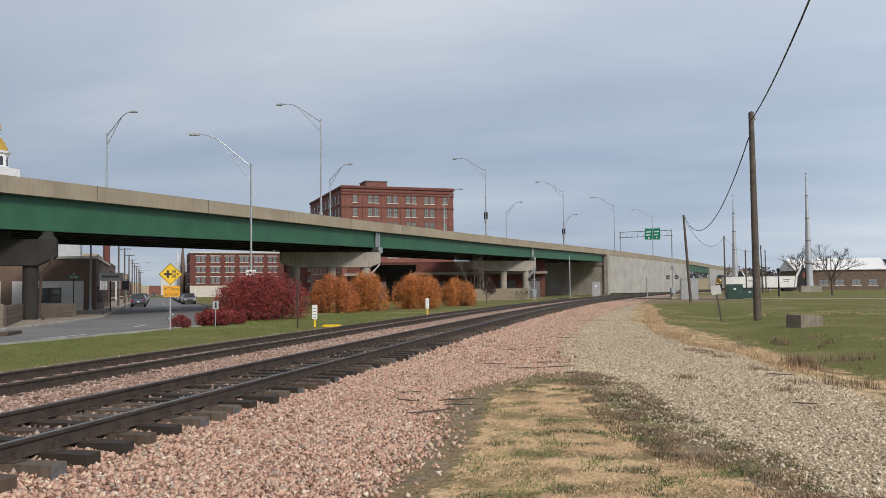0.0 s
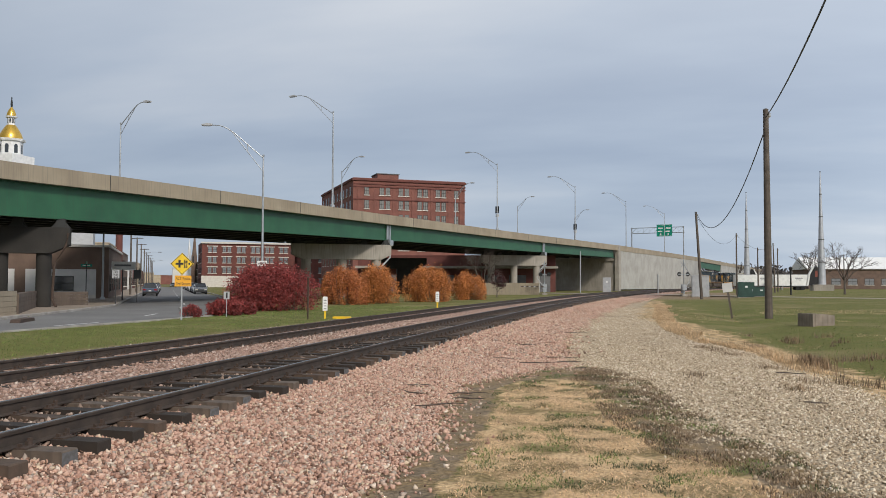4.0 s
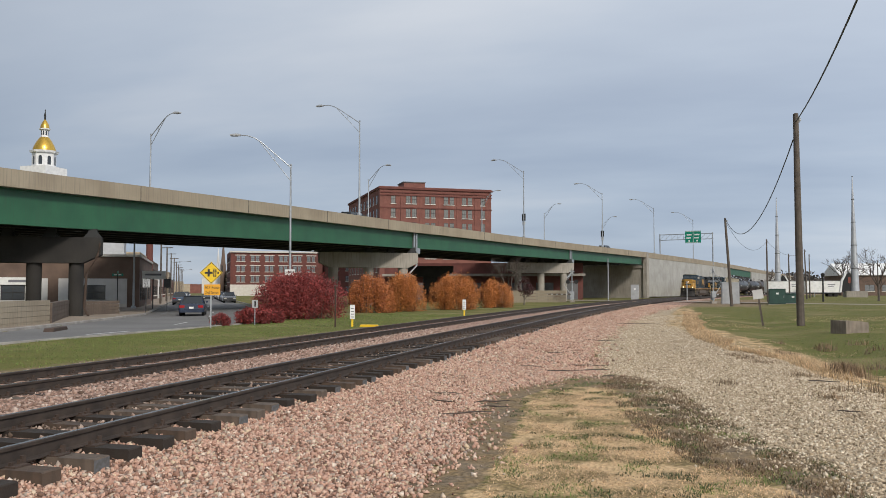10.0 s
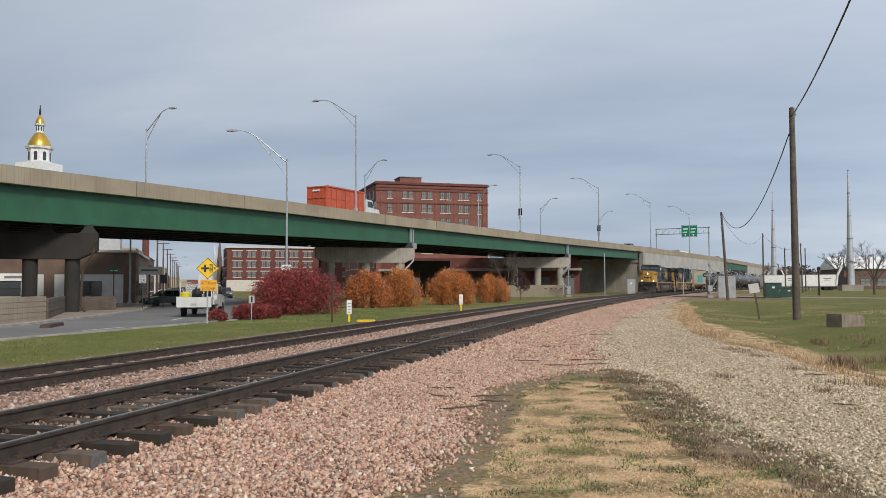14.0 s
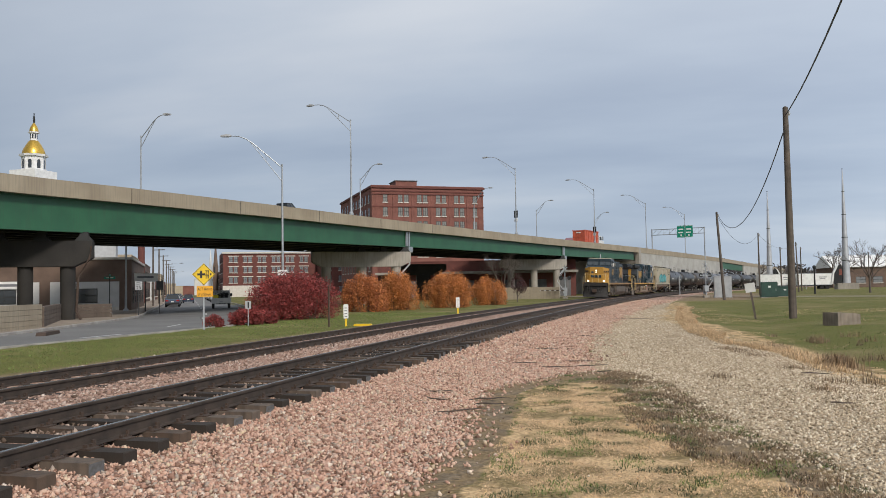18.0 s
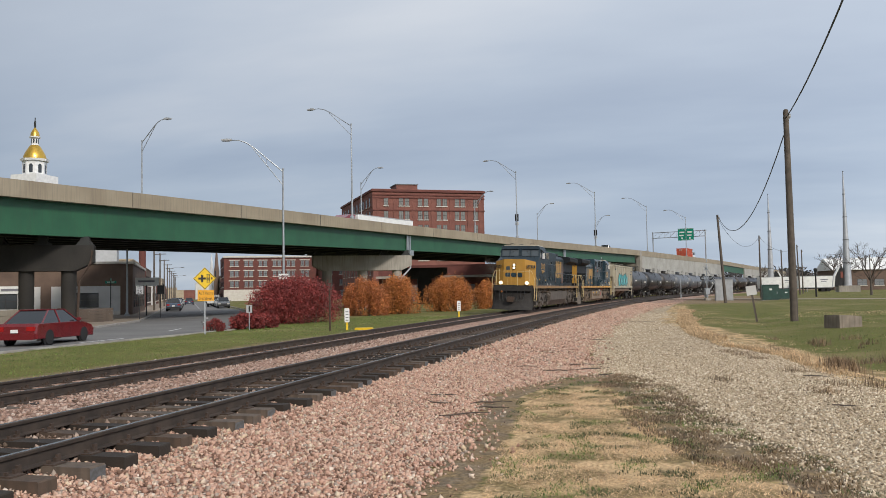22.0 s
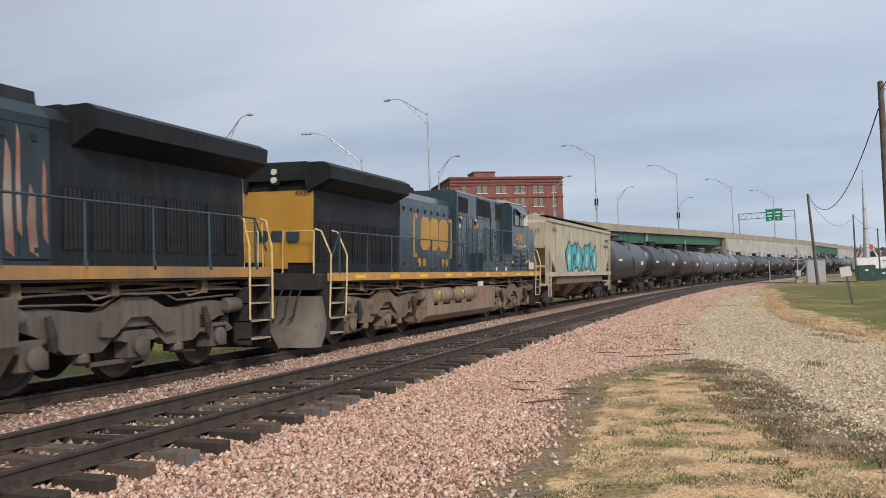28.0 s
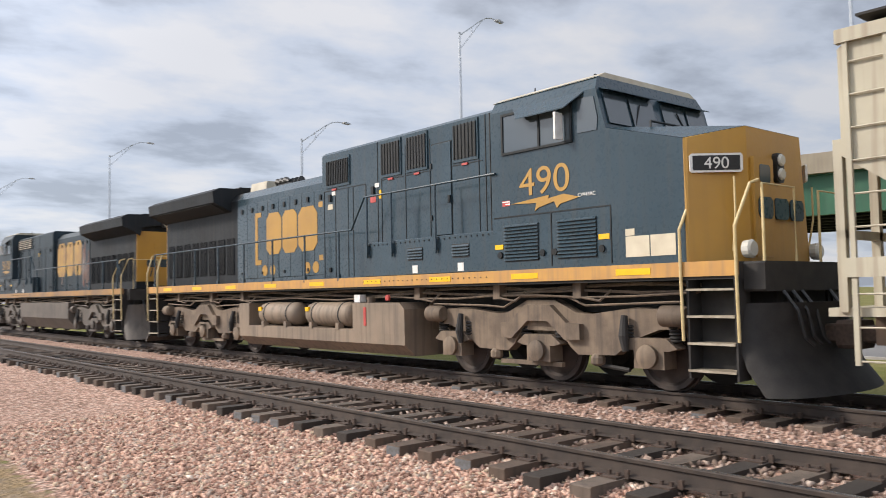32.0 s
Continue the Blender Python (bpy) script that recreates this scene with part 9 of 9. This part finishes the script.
def car(label, P, L=4.7, W=1.82, H=1.45, kind="sedan", group="", category="car"):
    c = thing({"sedan": "sedan_car", "suv": "suv_car", "pickup": "pickup_truck"}[kind], label, category, group=group)
    h, wst = L / 2, {"sedan": 0.92, "suv": 1.05, "pickup": 1.1}[kind]
    gz = 0.22 if kind == "sedan" else 0.3
    low = [(-h + 0.06, gz + 0.06), (-h, gz + 0.3), (-h + 0.02, wst - 0.12), (-h + 0.12, wst), (h * 0.35, wst), (h * 0.62, wst - 0.03), (h - 0.2, wst - 0.2), (h, wst - 0.38), (h - 0.02, gz + 0.15), (h - 0.1, gz)]
    b = Geo()
    n = len(low)
    rows = []
    for x, k in ((-W / 2, 0.93), (-W / 2 + 0.1, 1.0), (W / 2 - 0.1, 1.0), (W / 2, 0.93)):
        for y, z in low:
            rows.append((x, y * (0.965 if k < 1 else 1.0), gz + (z - gz) * k + (0.03 if k < 1 else 0)))
    fs = [tuple(range(n))[::-1], tuple(range(3 * n, 4 * n))]
    for q in range(3):
        fs += [(q * n + i, q * n + (i + 1) % n, (q + 1) * n + (i + 1) % n, (q + 1) * n + i) for i in range(n)]
    b.add(rows, fs)
    body = part("body", b, P, c)
    if kind == "sedan":
        y0, y1, t0, t1 = -h + 0.55, h * 0.48, -h + 1.35, h * 0.1
    elif kind == "suv":
        y0, y1, t0, t1 = -h + 0.15, h * 0.5, -h + 0.5, h * 0.16
    else:
        y0, y1, t0, t1 = -0.35, h * 0.52, -0.2, h * 0.2
    wb, wt = W / 2 - 0.09, W / 2 - 0.3
    ring = lambda e: ([(-wb - e, y0 - e, wst - 0.02), (wb + e, y0 - e, wst - 0.02), (wb + e, y1 + e, wst - 0.02), (-wb - e, y1 + e, wst - 0.02)], [(-wt - e, t0 - e, H), (wt + e, t0 - e, H), (wt + e, t1 + e, H), (-wt - e, t1 + e, H)])
    lo_, hi_ = ring(0)
    part("glasshouse", Geo().add(lo_ + hi_, [(3, 2, 1, 0), (4, 5, 6, 7)] + [(i, (i + 1) % 4, 4 + (i + 1) % 4, 4 + i) for i in range(4)]), CAR_GLASS, c, "dark car windows")
    part("roof", Geo().slab([(-wt - 0.02, t0 - 0.04, H), (wt + 0.02, t0 - 0.04, H), (wt + 0.02, t1 + 0.04, H), (-wt - 0.02, t1 + 0.04, H)], (0, 0, 0.035)), P, c)
    for s in (-1, 1):
        for ya, yb in ((y0, t0), (y1, t1), ((y0 + y1) / 2 - 0.1, (t0 + t1) / 2 - 0.1)):
            part("pillar", Geo().tube([(s * (wb + 0.005), ya, wst - 0.02), (s * (wt + 0.01), yb, H)], 0.035, 5), P, c)
        part("mirror", Geo().box(s * (W / 2 - 0.02), s * (W / 2 + 0.14), y1 - 0.32, y1 - 0.2, wst + 0.02, wst + 0.16, 0.02), P, c)
        part("tail_lamp", Geo().box(s * (W / 2 - 0.42), s * (W / 2 - 0.06), -h - 0.012, -h + 0.05, wst - 0.3, wst - 0.12), TAIL_RED, c, "red tail lamp")
        part("headlamp", Geo().box(s * (W / 2 - 0.45), s * (W / 2 - 0.08), h - 0.1, h - 0.0, wst - 0.42, wst - 0.28), LENS, c)
        part("door_seam", Geo().box(s * (W / 2 - 0.02), s * (W / 2 + 0.003), 0.25, 0.262, gz + 0.15, wst - 0.1).box(s * (W / 2 - 0.02), s * (W / 2 + 0.003), -0.75, -0.738, gz + 0.15, wst - 0.1), TRIM, c)
        part("door_handle", Geo().box(s * (W / 2 - 0.01), s * (W / 2 + 0.02), -0.6, -0.45, wst - 0.17, wst - 0.13).box(s * (W / 2 - 0.01), s * (W / 2 + 0.02), 0.4, 0.55, wst - 0.17, wst - 0.13), P, c)
        r = 0.33 if kind == "sedan" else 0.38
        for y in (-h * 0.58, h * 0.6):
            part("wheel_arch", Geo().lathe([(r + 0.07, 0), (r + 0.07, s * 0.012)], (s * (W / 2 - 0.055), y, r), "x", 20), TRIM, c)
            road_wheel(c, s * (W / 2 - 0.1), y, r)
    part("rear_bumper", Geo().box(-W / 2 + 0.08, W / 2 - 0.08, -h - 0.05, -h + 0.1, gz + 0.05, gz + 0.3, 0.03), TRIM if kind != "sedan" else P, c)
    part("front_bumper", Geo().box(-W / 2 + 0.08, W / 2 - 0.08, h - 0.12, h + 0.04, gz, gz + 0.2, 0.03), TRIM, c)
    part("plate_bar", Geo().box(-0.16, 0.16, -h - 0.06, -h - 0.045, gz + 0.33, gz + 0.47), PLAIN_WHITE, c)
    part("grille", Geo().box(-0.45, 0.45, h - 0.05, h + 0.012, gz + 0.25, gz + 0.4), TRIM, c)
    if kind == "pickup":
        part("bed_opening", Geo().box(-W / 2 + 0.14, W / 2 - 0.14, -h + 0.14, -0.5, wst - 0.004, wst + 0.004), TRIM, c)
    if kind == "suv":
        for s in (-1, 1):
            part("roof_rail", Geo().tube([(s * wt, t0 + 0.1, H + 0.08), (s * wt, t1 - 0.1, H + 0.08)], 0.02, 5), TRIM, c)
    return c


def service_truck():
    """White crew-cab truck with an open service bed."""
    c = thing("service_truck", "white utility truck with hose reels and a yellow drum", "truck")
    P = CAR_WHITE
    part("chassis", Geo().box(-0.5, 0.5, -2.9, 2.7, 0.5, 0.75), TRIM, c)
    cab = [(0.0, 0.55), (2.95, 0.55), (3.0, 1.0), (2.9, 1.22), (1.9, 1.32), (1.35, 1.98), (0.1, 2.02), (0.0, 1.9)]
    part("cab", Geo().prism(cab, "x", -0.98, 0.98), P, c)
    part("windscreen", Geo().slab([(-0.85, 1.93, 1.36), (0.85, 1.93, 1.36), (0.78, 1.42, 1.93), (-0.78, 1.42, 1.93)], (0, 0.02, 0.015)), CAR_GLASS, c)
    for s in (-1, 1):
        part("side_window", Geo().prism([(0.15, 1.35), (0.72, 1.35), (0.72, 1.88), (0.18, 1.88)], "x", s * 0.975, s * 0.99), CAR_GLASS, c)
        part("side_window", Geo().prism([(0.8, 1.35), (1.75, 1.35), (1.32, 1.88), (0.8, 1.88)], "x", s * 0.975, s * 0.99), CAR_GLASS, c)
        part("mirror", Geo().box(s * 1.0, s * 1.25, 1.6, 1.72, 1.35, 1.7, 0.02), TRIM, c)
        part("fender", Geo().prism([(-2.2, 0.75), (-2.1, 1.05), (-1.0, 1.05), (-0.9, 0.75)], "x", s * 0.7, s * 1.08), P, c)
        part("side_box", Geo().box(s * 0.72, s * 1.05, -3.0, -2.25, 0.75, 1.25, 0.02), P, c)
        part("side_box", Geo().box(s * 0.72, s * 1.05, -0.85, -0.1, 0.75, 1.3, 0.02), P, c)
        part("tail_lamp", Geo().lathe([(0.08, -3.06), (0.08, -3.02)], (s * 0.85, 0, 1.0), "y", 12), TAIL_RED, c)
        part("rack_post", Geo().box(s * 0.93, s * 0.98, -0.2, -0.14, 1.3, 2.1), P, c)
        part("rack_post", Geo().box(s * 0.93, s * 0.98, -2.4, -2.34, 1.25, 2.1), P, c)
        part("rack_rail", Geo().box(s * 0.93, s * 0.98, -2.4, 1.2, 2.1, 2.15), P, c)
        for y in (-1.55, 2.2):
            road_wheel(c, s * 0.88, y, 0.42, 0.26)
    part("bed_floor", Geo().box(-0.95, 0.95, -3.05, -0.05, 0.72, 0.8), P, c)
    part("tailgate", Geo().box(-1.05, 1.05, -3.08, -3.0, 0.6, 1.22, 0.02), P, c)
    part("headache_rack", Geo().box(-0.95, 0.95, -0.12, -0.06, 1.3, 2.05), PERF, c, "white perforated cab guard")
    part("plate_bar", Geo().box(-0.16, 0.16, -3.1, -3.08, 0.72, 0.84), GREY_BOX, c)
    part("drum", Geo().lathe([(0.28, 0.8), (0.3, 0.9), (0.3, 1.5), (0.28, 1.55)], (-0.6, -2.55, 0), "z", 16), DRUM_YELLOW, c, "yellow plastic drum")
    for x, y in ((0.1, -1.9), (0.55, -1.0)):
        reel = part("hose_reel", Geo().lathe([(0.42, -0.2), (0.42, -0.16), (0.3, -0.15), (0.3, 0.15), (0.42, 0.16), (0.42, 0.2)], (x, y, 1.45), "x", 18), TRIM, c, "black hose reel")
        part("reel_stand", Geo().box(x - 0.25, x + 0.25, y - 0.05, y + 0.05, 0.8, 1.4), GREY_BOX, reel)
    part("tool_box", Geo().box(-0.5, 0.6, -2.95, -2.35, 0.8, 1.15, 0.03), TRIM, c)
    part("spare_wheel", Geo().lathe([(0.1, -0.12), (0.4, -0.12), (0.4, 0.12), (0.1, 0.12)], (-0.25, -1.3, 1.3), "x", 18), RUBBER, c)
    return c


PERF = mat("perforated_white_steel", (0.6, 0.6, 0.58), (0.12, 0.12, 0.12), 0.6, scale=30, mixpos=(0.48, 0.52))
DRUM_YELLOW = mat("yellow_plastic", (0.6, 0.5, 0.02), (0.55, 0.45, 0.02), 0.5, bump=0)
ORANGE_BIN = mat("orange_container_paint", (0.52, 0.1, 0.045), (0.42, 0.08, 0.04), 0.55, scale=1.5, streak=((0.25, 0.06, 0.04), 0.4))


def roll_off_truck():
    c = thing("roll_off_truck", "truck hauling a tall orange steel container", "truck")
    part("chassis", Geo().box(-0.5, 0.5, -5.0, 5.6, 0.75, 1.1), UNDER, c)
    bx = part("container", Geo().box(-1.22, 1.22, -5.2, 2.6, 1.25, 3.65), ORANGE_BIN, c, "orange ribbed steel container")
    for s in (-1, 1):
        part("top_rail", Geo().box(s * 1.2, s * 1.32, -5.25, 2.65, 3.55, 3.72), ORANGE_BIN, bx)
        part("belt_rail", Geo().box(s * 1.22, s * 1.27, -5.2, 2.6, 2.35, 2.45), ORANGE_BIN, bx)
        for k in range(9):
            y = -5.0 + k * 0.92
            part("rib", Geo().box(s * 1.22, s * 1.28, y - 0.05, y + 0.05, 1.3, 3.6), ORANGE_BIN, bx)
        for y in (-3.9, -2.6, 4.6):
            road_wheel(c, s * 1.0, y, 0.5, 0.3)
    for x in (-1.2, -0.4, 0.4, 1.2):
        part("gate_rib", Geo().box(x - 0.06, x + 0.06, -5.28, -5.2, 1.3, 3.65), ORANGE_BIN, bx)
    for z in (1.35, 2.4, 3.6):
        part("gate_bar", Geo().box(-1.28, 1.28, -5.3, -5.2, z - 0.06, z + 0.06), ORANGE_BIN, bx)
    part("notice", Geo().box(-0.5, 0.4, -5.31, -5.28, 3.1, 3.3), DECAL_WHITE, bx)
    part("cab", Geo().prism([(3.2, 0.9), (6.3, 0.9), (6.35, 1.5), (6.2, 1.9), (5.0, 2.0), (4.7, 2.9), (3.3, 2.95)], "x", -1.1, 1.1), CAR_WHITE, c)
    part("windscreen", Geo().slab([(-0.95, 5.02, 2.05), (0.95, 5.02, 2.05), (0.9, 4.76, 2.85), (-0.9, 4.76, 2.85)], (0, 0.03, 0.01)), CAR_GLASS, c)
    for s in (-1, 1):
        part("side_window", Geo().prism([(3.6, 2.05), (4.85, 2.05), (4.65, 2.75), (3.6, 2.75)], "x", s * 1.09, s * 1.115), CAR_GLASS, c)
        part("exhaust_pipe", Geo().tube([(s * 0.95, 3.05, 1.0), (s * 0.95, 3.05, 3.6)], 0.08, 8), GALV, c)
        part("mirror", Geo().box(s * 1.2, s * 1.45, 4.9, 5.0, 2.1, 2.8, 0.02), GALV, c)
    return c


TRACTOR_RED = paint("dark_red_tractor_paint", (0.2, 0.02, 0.025))


def semi_truck():
    c = thing("semi_truck", "dark red road tractor with a long low white trailer", "truck")
    tr = part("trailer", Geo().box(-1.28, 1.28, -9.0, 5.0, 1.15, 3.3), PLAIN_WHITE, c, "long low white trailer")
    part("top_rail", Geo().box(-1.3, 1.3, -9.02, 5.02, 3.22, 3.33), GREY_BOX, tr)
    part("chassis", Geo().box(-0.5, 0.5, -8.8, 9.0, 0.8, 1.15), UNDER, c)
    part("tractor", Geo().prism([(5.5, 0.9), (9.6, 0.9), (9.65, 1.6), (9.5, 2.0), (8.2, 2.15), (7.8, 2.65), (6.6, 3.2), (5.5, 3.2)], "x", -1.15, 1.15), TRACTOR_RED, c, "dark red tractor unit")
    part("windscreen", Geo().slab([(-1.0, 8.2, 2.2), (1.0, 8.2, 2.2), (0.95, 7.9, 2.6), (-0.95, 7.9, 2.6)], (0, 0.03, 0.01)), CAR_GLASS, c)
    for s in (-1, 1):
        part("side_window", Geo().prism([(7.0, 2.2), (8.0, 2.2), (7.85, 2.55), (7.0, 2.55)], "x", s * 1.14, s * 1.165), CAR_GLASS, c)
        for y in (-7.6, -6.3, 5.9, 7.1, 8.9):
            road_wheel(c, s * 1.0, y, 0.5, 0.3)
        part("exhaust_pipe", Geo().tube([(s * 1.0, 5.4, 1.0), (s * 1.0, 5.4, 2.8)], 0.08, 8), GALV, c)
    return c


suv_street = car("dark blue sedan car driving away down the street", paint("dark_blue_car_paint", (0.018, 0.028, 0.055)), 4.6, 1.82, 1.47, "sedan")
truck_white = service_truck()
sedan_red = car("dark red sedan car driving away down the street", CAR_RED, 4.75, 1.82, 1.45, "sedan")
sedan_blue = car("steel blue car with a tan soft top on the road", CAR_BLUE, 4.7, 1.82, 1.40, "sedan")
part("soft_top", Geo().prism([(-1.62, 0.98), (-1.05, 1.42), (0.3, 1.47), (0.34, 1.44), (-1.0, 1.37), (-1.5, 0.98)], "x", -0.66, 0.66), mat("tan_canvas", (0.42, 0.34, 0.24), (0.36, 0.29, 0.2), 0.9, scale=8), sedan_blue, "tan canvas soft top")
sedan_teal = car("dark teal sedan car turning in from the street", CAR_GREEN, 4.7, 1.82, 1.45, "sedan")
suv_bridge = [car("dark SUV crossing the viaduct", CAR_BLACK, 4.8, 1.9, 1.75, "suv", "vehicles on the viaduct"),
              car("grey SUV crossing the viaduct", CAR_GREY, 4.8, 1.9, 1.75, "suv", "vehicles on the viaduct"),
              car("dark blue pickup crossing the viaduct", CAR_BLACK, 5.3, 1.95, 1.85, "pickup", "vehicles on the viaduct", "truck")]
bin_truck = roll_off_truck()
semi = semi_truck()

# parked cars along the kerbs
_first = {}
for side, ys in (("r", (112, 118, 124, 131, 138, 146, 158, 166, 185)), ("l", (95, 101, 107, 114, 121, 130, 139, 150, 168))):
    for k, y in enumerate(ys):
        kind = (k * 3 + (1 if side == "l" else 0)) % 5
        P, nm = [(CAR_GREY, "dark grey"), (CAR_BLUE, "blue"), (CAR_WHITE, "white"), (CAR_SILVER, "silver"), (CAR_BLACK, "black")][kind]
        kd = "suv" if k % 3 == 0 else "sedan"
        x = kerb_right(y) - 1.9 if side == "r" else kerb_left(y) + 2.1
        m = pose(x, y, ROAD_Z + 0.005, 0, 0, GRID + (0 if side == "l" else 180))
        if (kind, kd) not in _first:
            _first[(kind, kd)] = car("parked %s %s by the street kerb" % (nm, "SUV" if kd == "suv" else "sedan car"), P, 4.6, 1.82, 1.62 if kd == "suv" else 1.45, kd, "parked cars")
            _first[(kind, kd)].matrix_basis = m
        else:
            copy_thing(_first[(kind, kd)], m)


# ---- what moves ----
TRAIN_SPEED = 10.5


def train_rows(offset, flip):
    """Rows of a car whose middle runs offset metres behind the leading coupler."""
    rows = []
    for k in range(33):
        t = float(k)
        s = 9.6 + (TRAIN_SPEED if t < 26.5 else 10.7) * (26.5 - t) + offset + {30: -0.15, 31: 0.19, 32: -0.42}.get(k, 0.0)
        xa, ya, _ = on_track(X_FAR, s - 6.2)
        xb, yb, _ = on_track(X_FAR, s + 6.2)
        ang = math.degrees(math.atan2(-(xb - xa), yb - ya))
        lean = 2.4 * smooth01(3.0, 13.0, s)
        rows.append((t, pose((xa + xb) / 2, (ya + yb) / 2, far_sag(s) + 0.01, 0, -lean if flip else lean, ang + (180 if flip else 0))))
    return rows


LANE_A = [(-24.4, -260), (-24.5, 22), (-26.7, 34), (-28.5, 40), (-31.0, 47), (-34.2, 53.8), (-38.0, 60.2), (-54, 85.6), (-82, 130), (-250, 396)]
LANE_B = [(-24.6, -260), (-24.7, 26), (-25.1, 33), (-26.0, 38), (-28.0, 45), (-32.0, 53.5), (-41.7, 72.6), (-63.1, 107.3), (-137, 226), (-250, 405)]


def along(lane, s, start):
    """Place and heading s metres past the lane's corner number start."""
    pts = [Vector(p) for p in lane]
    k = start
    while s < 0:
        seg = (pts[k] - pts[k - 1]).length
        s += seg
        k -= 1
    while k < len(pts) - 2 and s > (pts[k + 1] - pts[k]).length:
        s -= (pts[k + 1] - pts[k]).length
        k += 1
    seg = pts[k + 1] - pts[k]
    t = s / seg.length
    p = pts[k] + seg * t
    # blend the heading across corners
    ahead = (pts[min(k + 2, len(pts) - 1)] - pts[k + 1]) if k + 2 < len(pts) else seg
    back = (pts[k] - pts[k - 1]) if k else seg
    a0 = math.atan2(-back.x, back.y) * 0.5 + math.atan2(-seg.x, seg.y) * 0.5
    a1 = math.atan2(-seg.x, seg.y) * 0.5 + math.atan2(-ahead.x, ahead.y) * 0.5
    return p, math.degrees(a0 + (a1 - a0) * t)


def drive(ob, lane, start, keys, z=ROAD_Z + 0.005):
    """keys: (seconds, metres past the start corner); steady in between."""
    ts = sorted(set([float(t) for t in range(33)] + [t + 0.5 for t in range(32)]))
    rows = []
    for t in ts:
        s = float(np.interp(t, [k[0] for k in keys], [k[1] for k in keys]))
        p, a = along(lane, s, start)
        rows.append((t, pose(p.x, p.y, z, 0, 0, a)))
    walk(ob, rows)


def on_deck(ob, keys, inset, back=False):
    """keys: (seconds, y along the viaduct)."""
    rows = []
    for t in range(33):
        y = float(np.interp(t, [k[0] for k in keys], [k[1] for k in keys]))
        (x, yy, z, h), = bridge_path(y, y, 1)[:1]
        rows.append((float(t), pose(x - inset * math.cos(h), yy + inset * math.sin(h), z - 0.9, 0, 0, -math.degrees(h) + (180 if back else 0))))
    walk(ob, rows)


def roll_wheels(loco, sign):
    """Turn each wheelset with the speed of the train."""
    n = 540
    for w in loco.children:
        if w.name.split(".")[0] == "wheelset":
            p = w.matrix_basis.translation.copy()
            walk(w, [(32.0 * k / n, pose(p.x, p.y, p.z, sign * math.degrees(TRAIN_SPEED / 0.533) * 32.0 * k / n)) for k in range(n + 1)])


def motions():
    roll_wheels(loco_lead, -1)
    roll_wheels(loco_trail, 1)
    walk(loco_lead, train_rows(11.0, True))
    walk(loco_trail, train_rows(33.9, False))
    walk(hopper, train_rows(53.6, False))
    for i, t in enumerate(tanks):
        walk(t, train_rows(62.3 + 8.4 + 16.8 * i, False))
    drive(suv_street, LANE_A, 2, [(0, -66), (6.8, -3.5), (7.5, 2.8), (8.5, 11.0), (9, 15.0), (10, 23.5), (11.5, 38), (14, 66), (32, 250)])
    drive(truck_white, LANE_B, 2, [(0, -96), (11, -5.2), (12, 1.0), (12.5, 3.9), (13, 6.8), (14, 15), (15, 26), (16.5, 45), (18, 57), (20, 83), (22, 111), (23, 131), (32, 290)])
    drive(sedan_red, LANE_A, 2, [(0, -220), (22, -4.0), (23, 6.0), (23.6, 12.5), (24.2, 19.6), (24.5, 23.5), (26, 42), (32, 115)])
    drive(sedan_blue, LANE_A, 2, [(0, -245), (23.6, -6.0), (24.2, 0.9), (24.5, 4.5), (26, 19), (32, 85)])
    turn_in = [(0, -180, 285, 212.3), (12, -66, 106, 212.3), (13.2, -53, 83, 205), (13.6, -49, 75.5, 180), (14, -48, 71.4, 150), (14.5, -50.4, 69.7, 124), (15.2, -56, 66, 122.3), (20, -84, 48.3, 122.3), (32, -150, 6.5, 122.3)]
    walk(sedan_teal, [(t, pose(x, y, ROAD_Z + 0.005, 0, 0, a)) for t, x, y, a in turn_in])
    on_deck(suv_bridge[0], [(0, -55), (3, -10), (5.5, 52.2), (6.0, 67), (6.5, 80.5), (7.5, 107), (14, 275), (18, 380), (32, 384)], 4.2)
    on_deck(suv_bridge[1], [(0, -58), (5, -40), (8.5, 50.1), (9, 62.9), (10, 88.4), (17, 265), (22, 380), (32, 384)], 4.2)
    on_deck(suv_bridge[2], [(0, -55), (12.5, -50), (17, 51), (17.5, 64.2), (18.5, 88.7), (25, 250), (31, 380), (32, 384)], 4.2)
    on_deck(bin_truck, [(0, -50), (9, -40), (12.5, 49.9), (13, 61.8), (14, 86.9), (16.5, 139.4), (19, 185.3), (21, 216.7), (23, 266), (27, 380), (32, 384)], 4.4)
    on_deck(semi, [(0, 384), (8, 380), (22, 105), (23, 86), (23.6, 74.5), (24.2, 63), (24.5, 57), (32, -55)], 12.4, True)


motions()
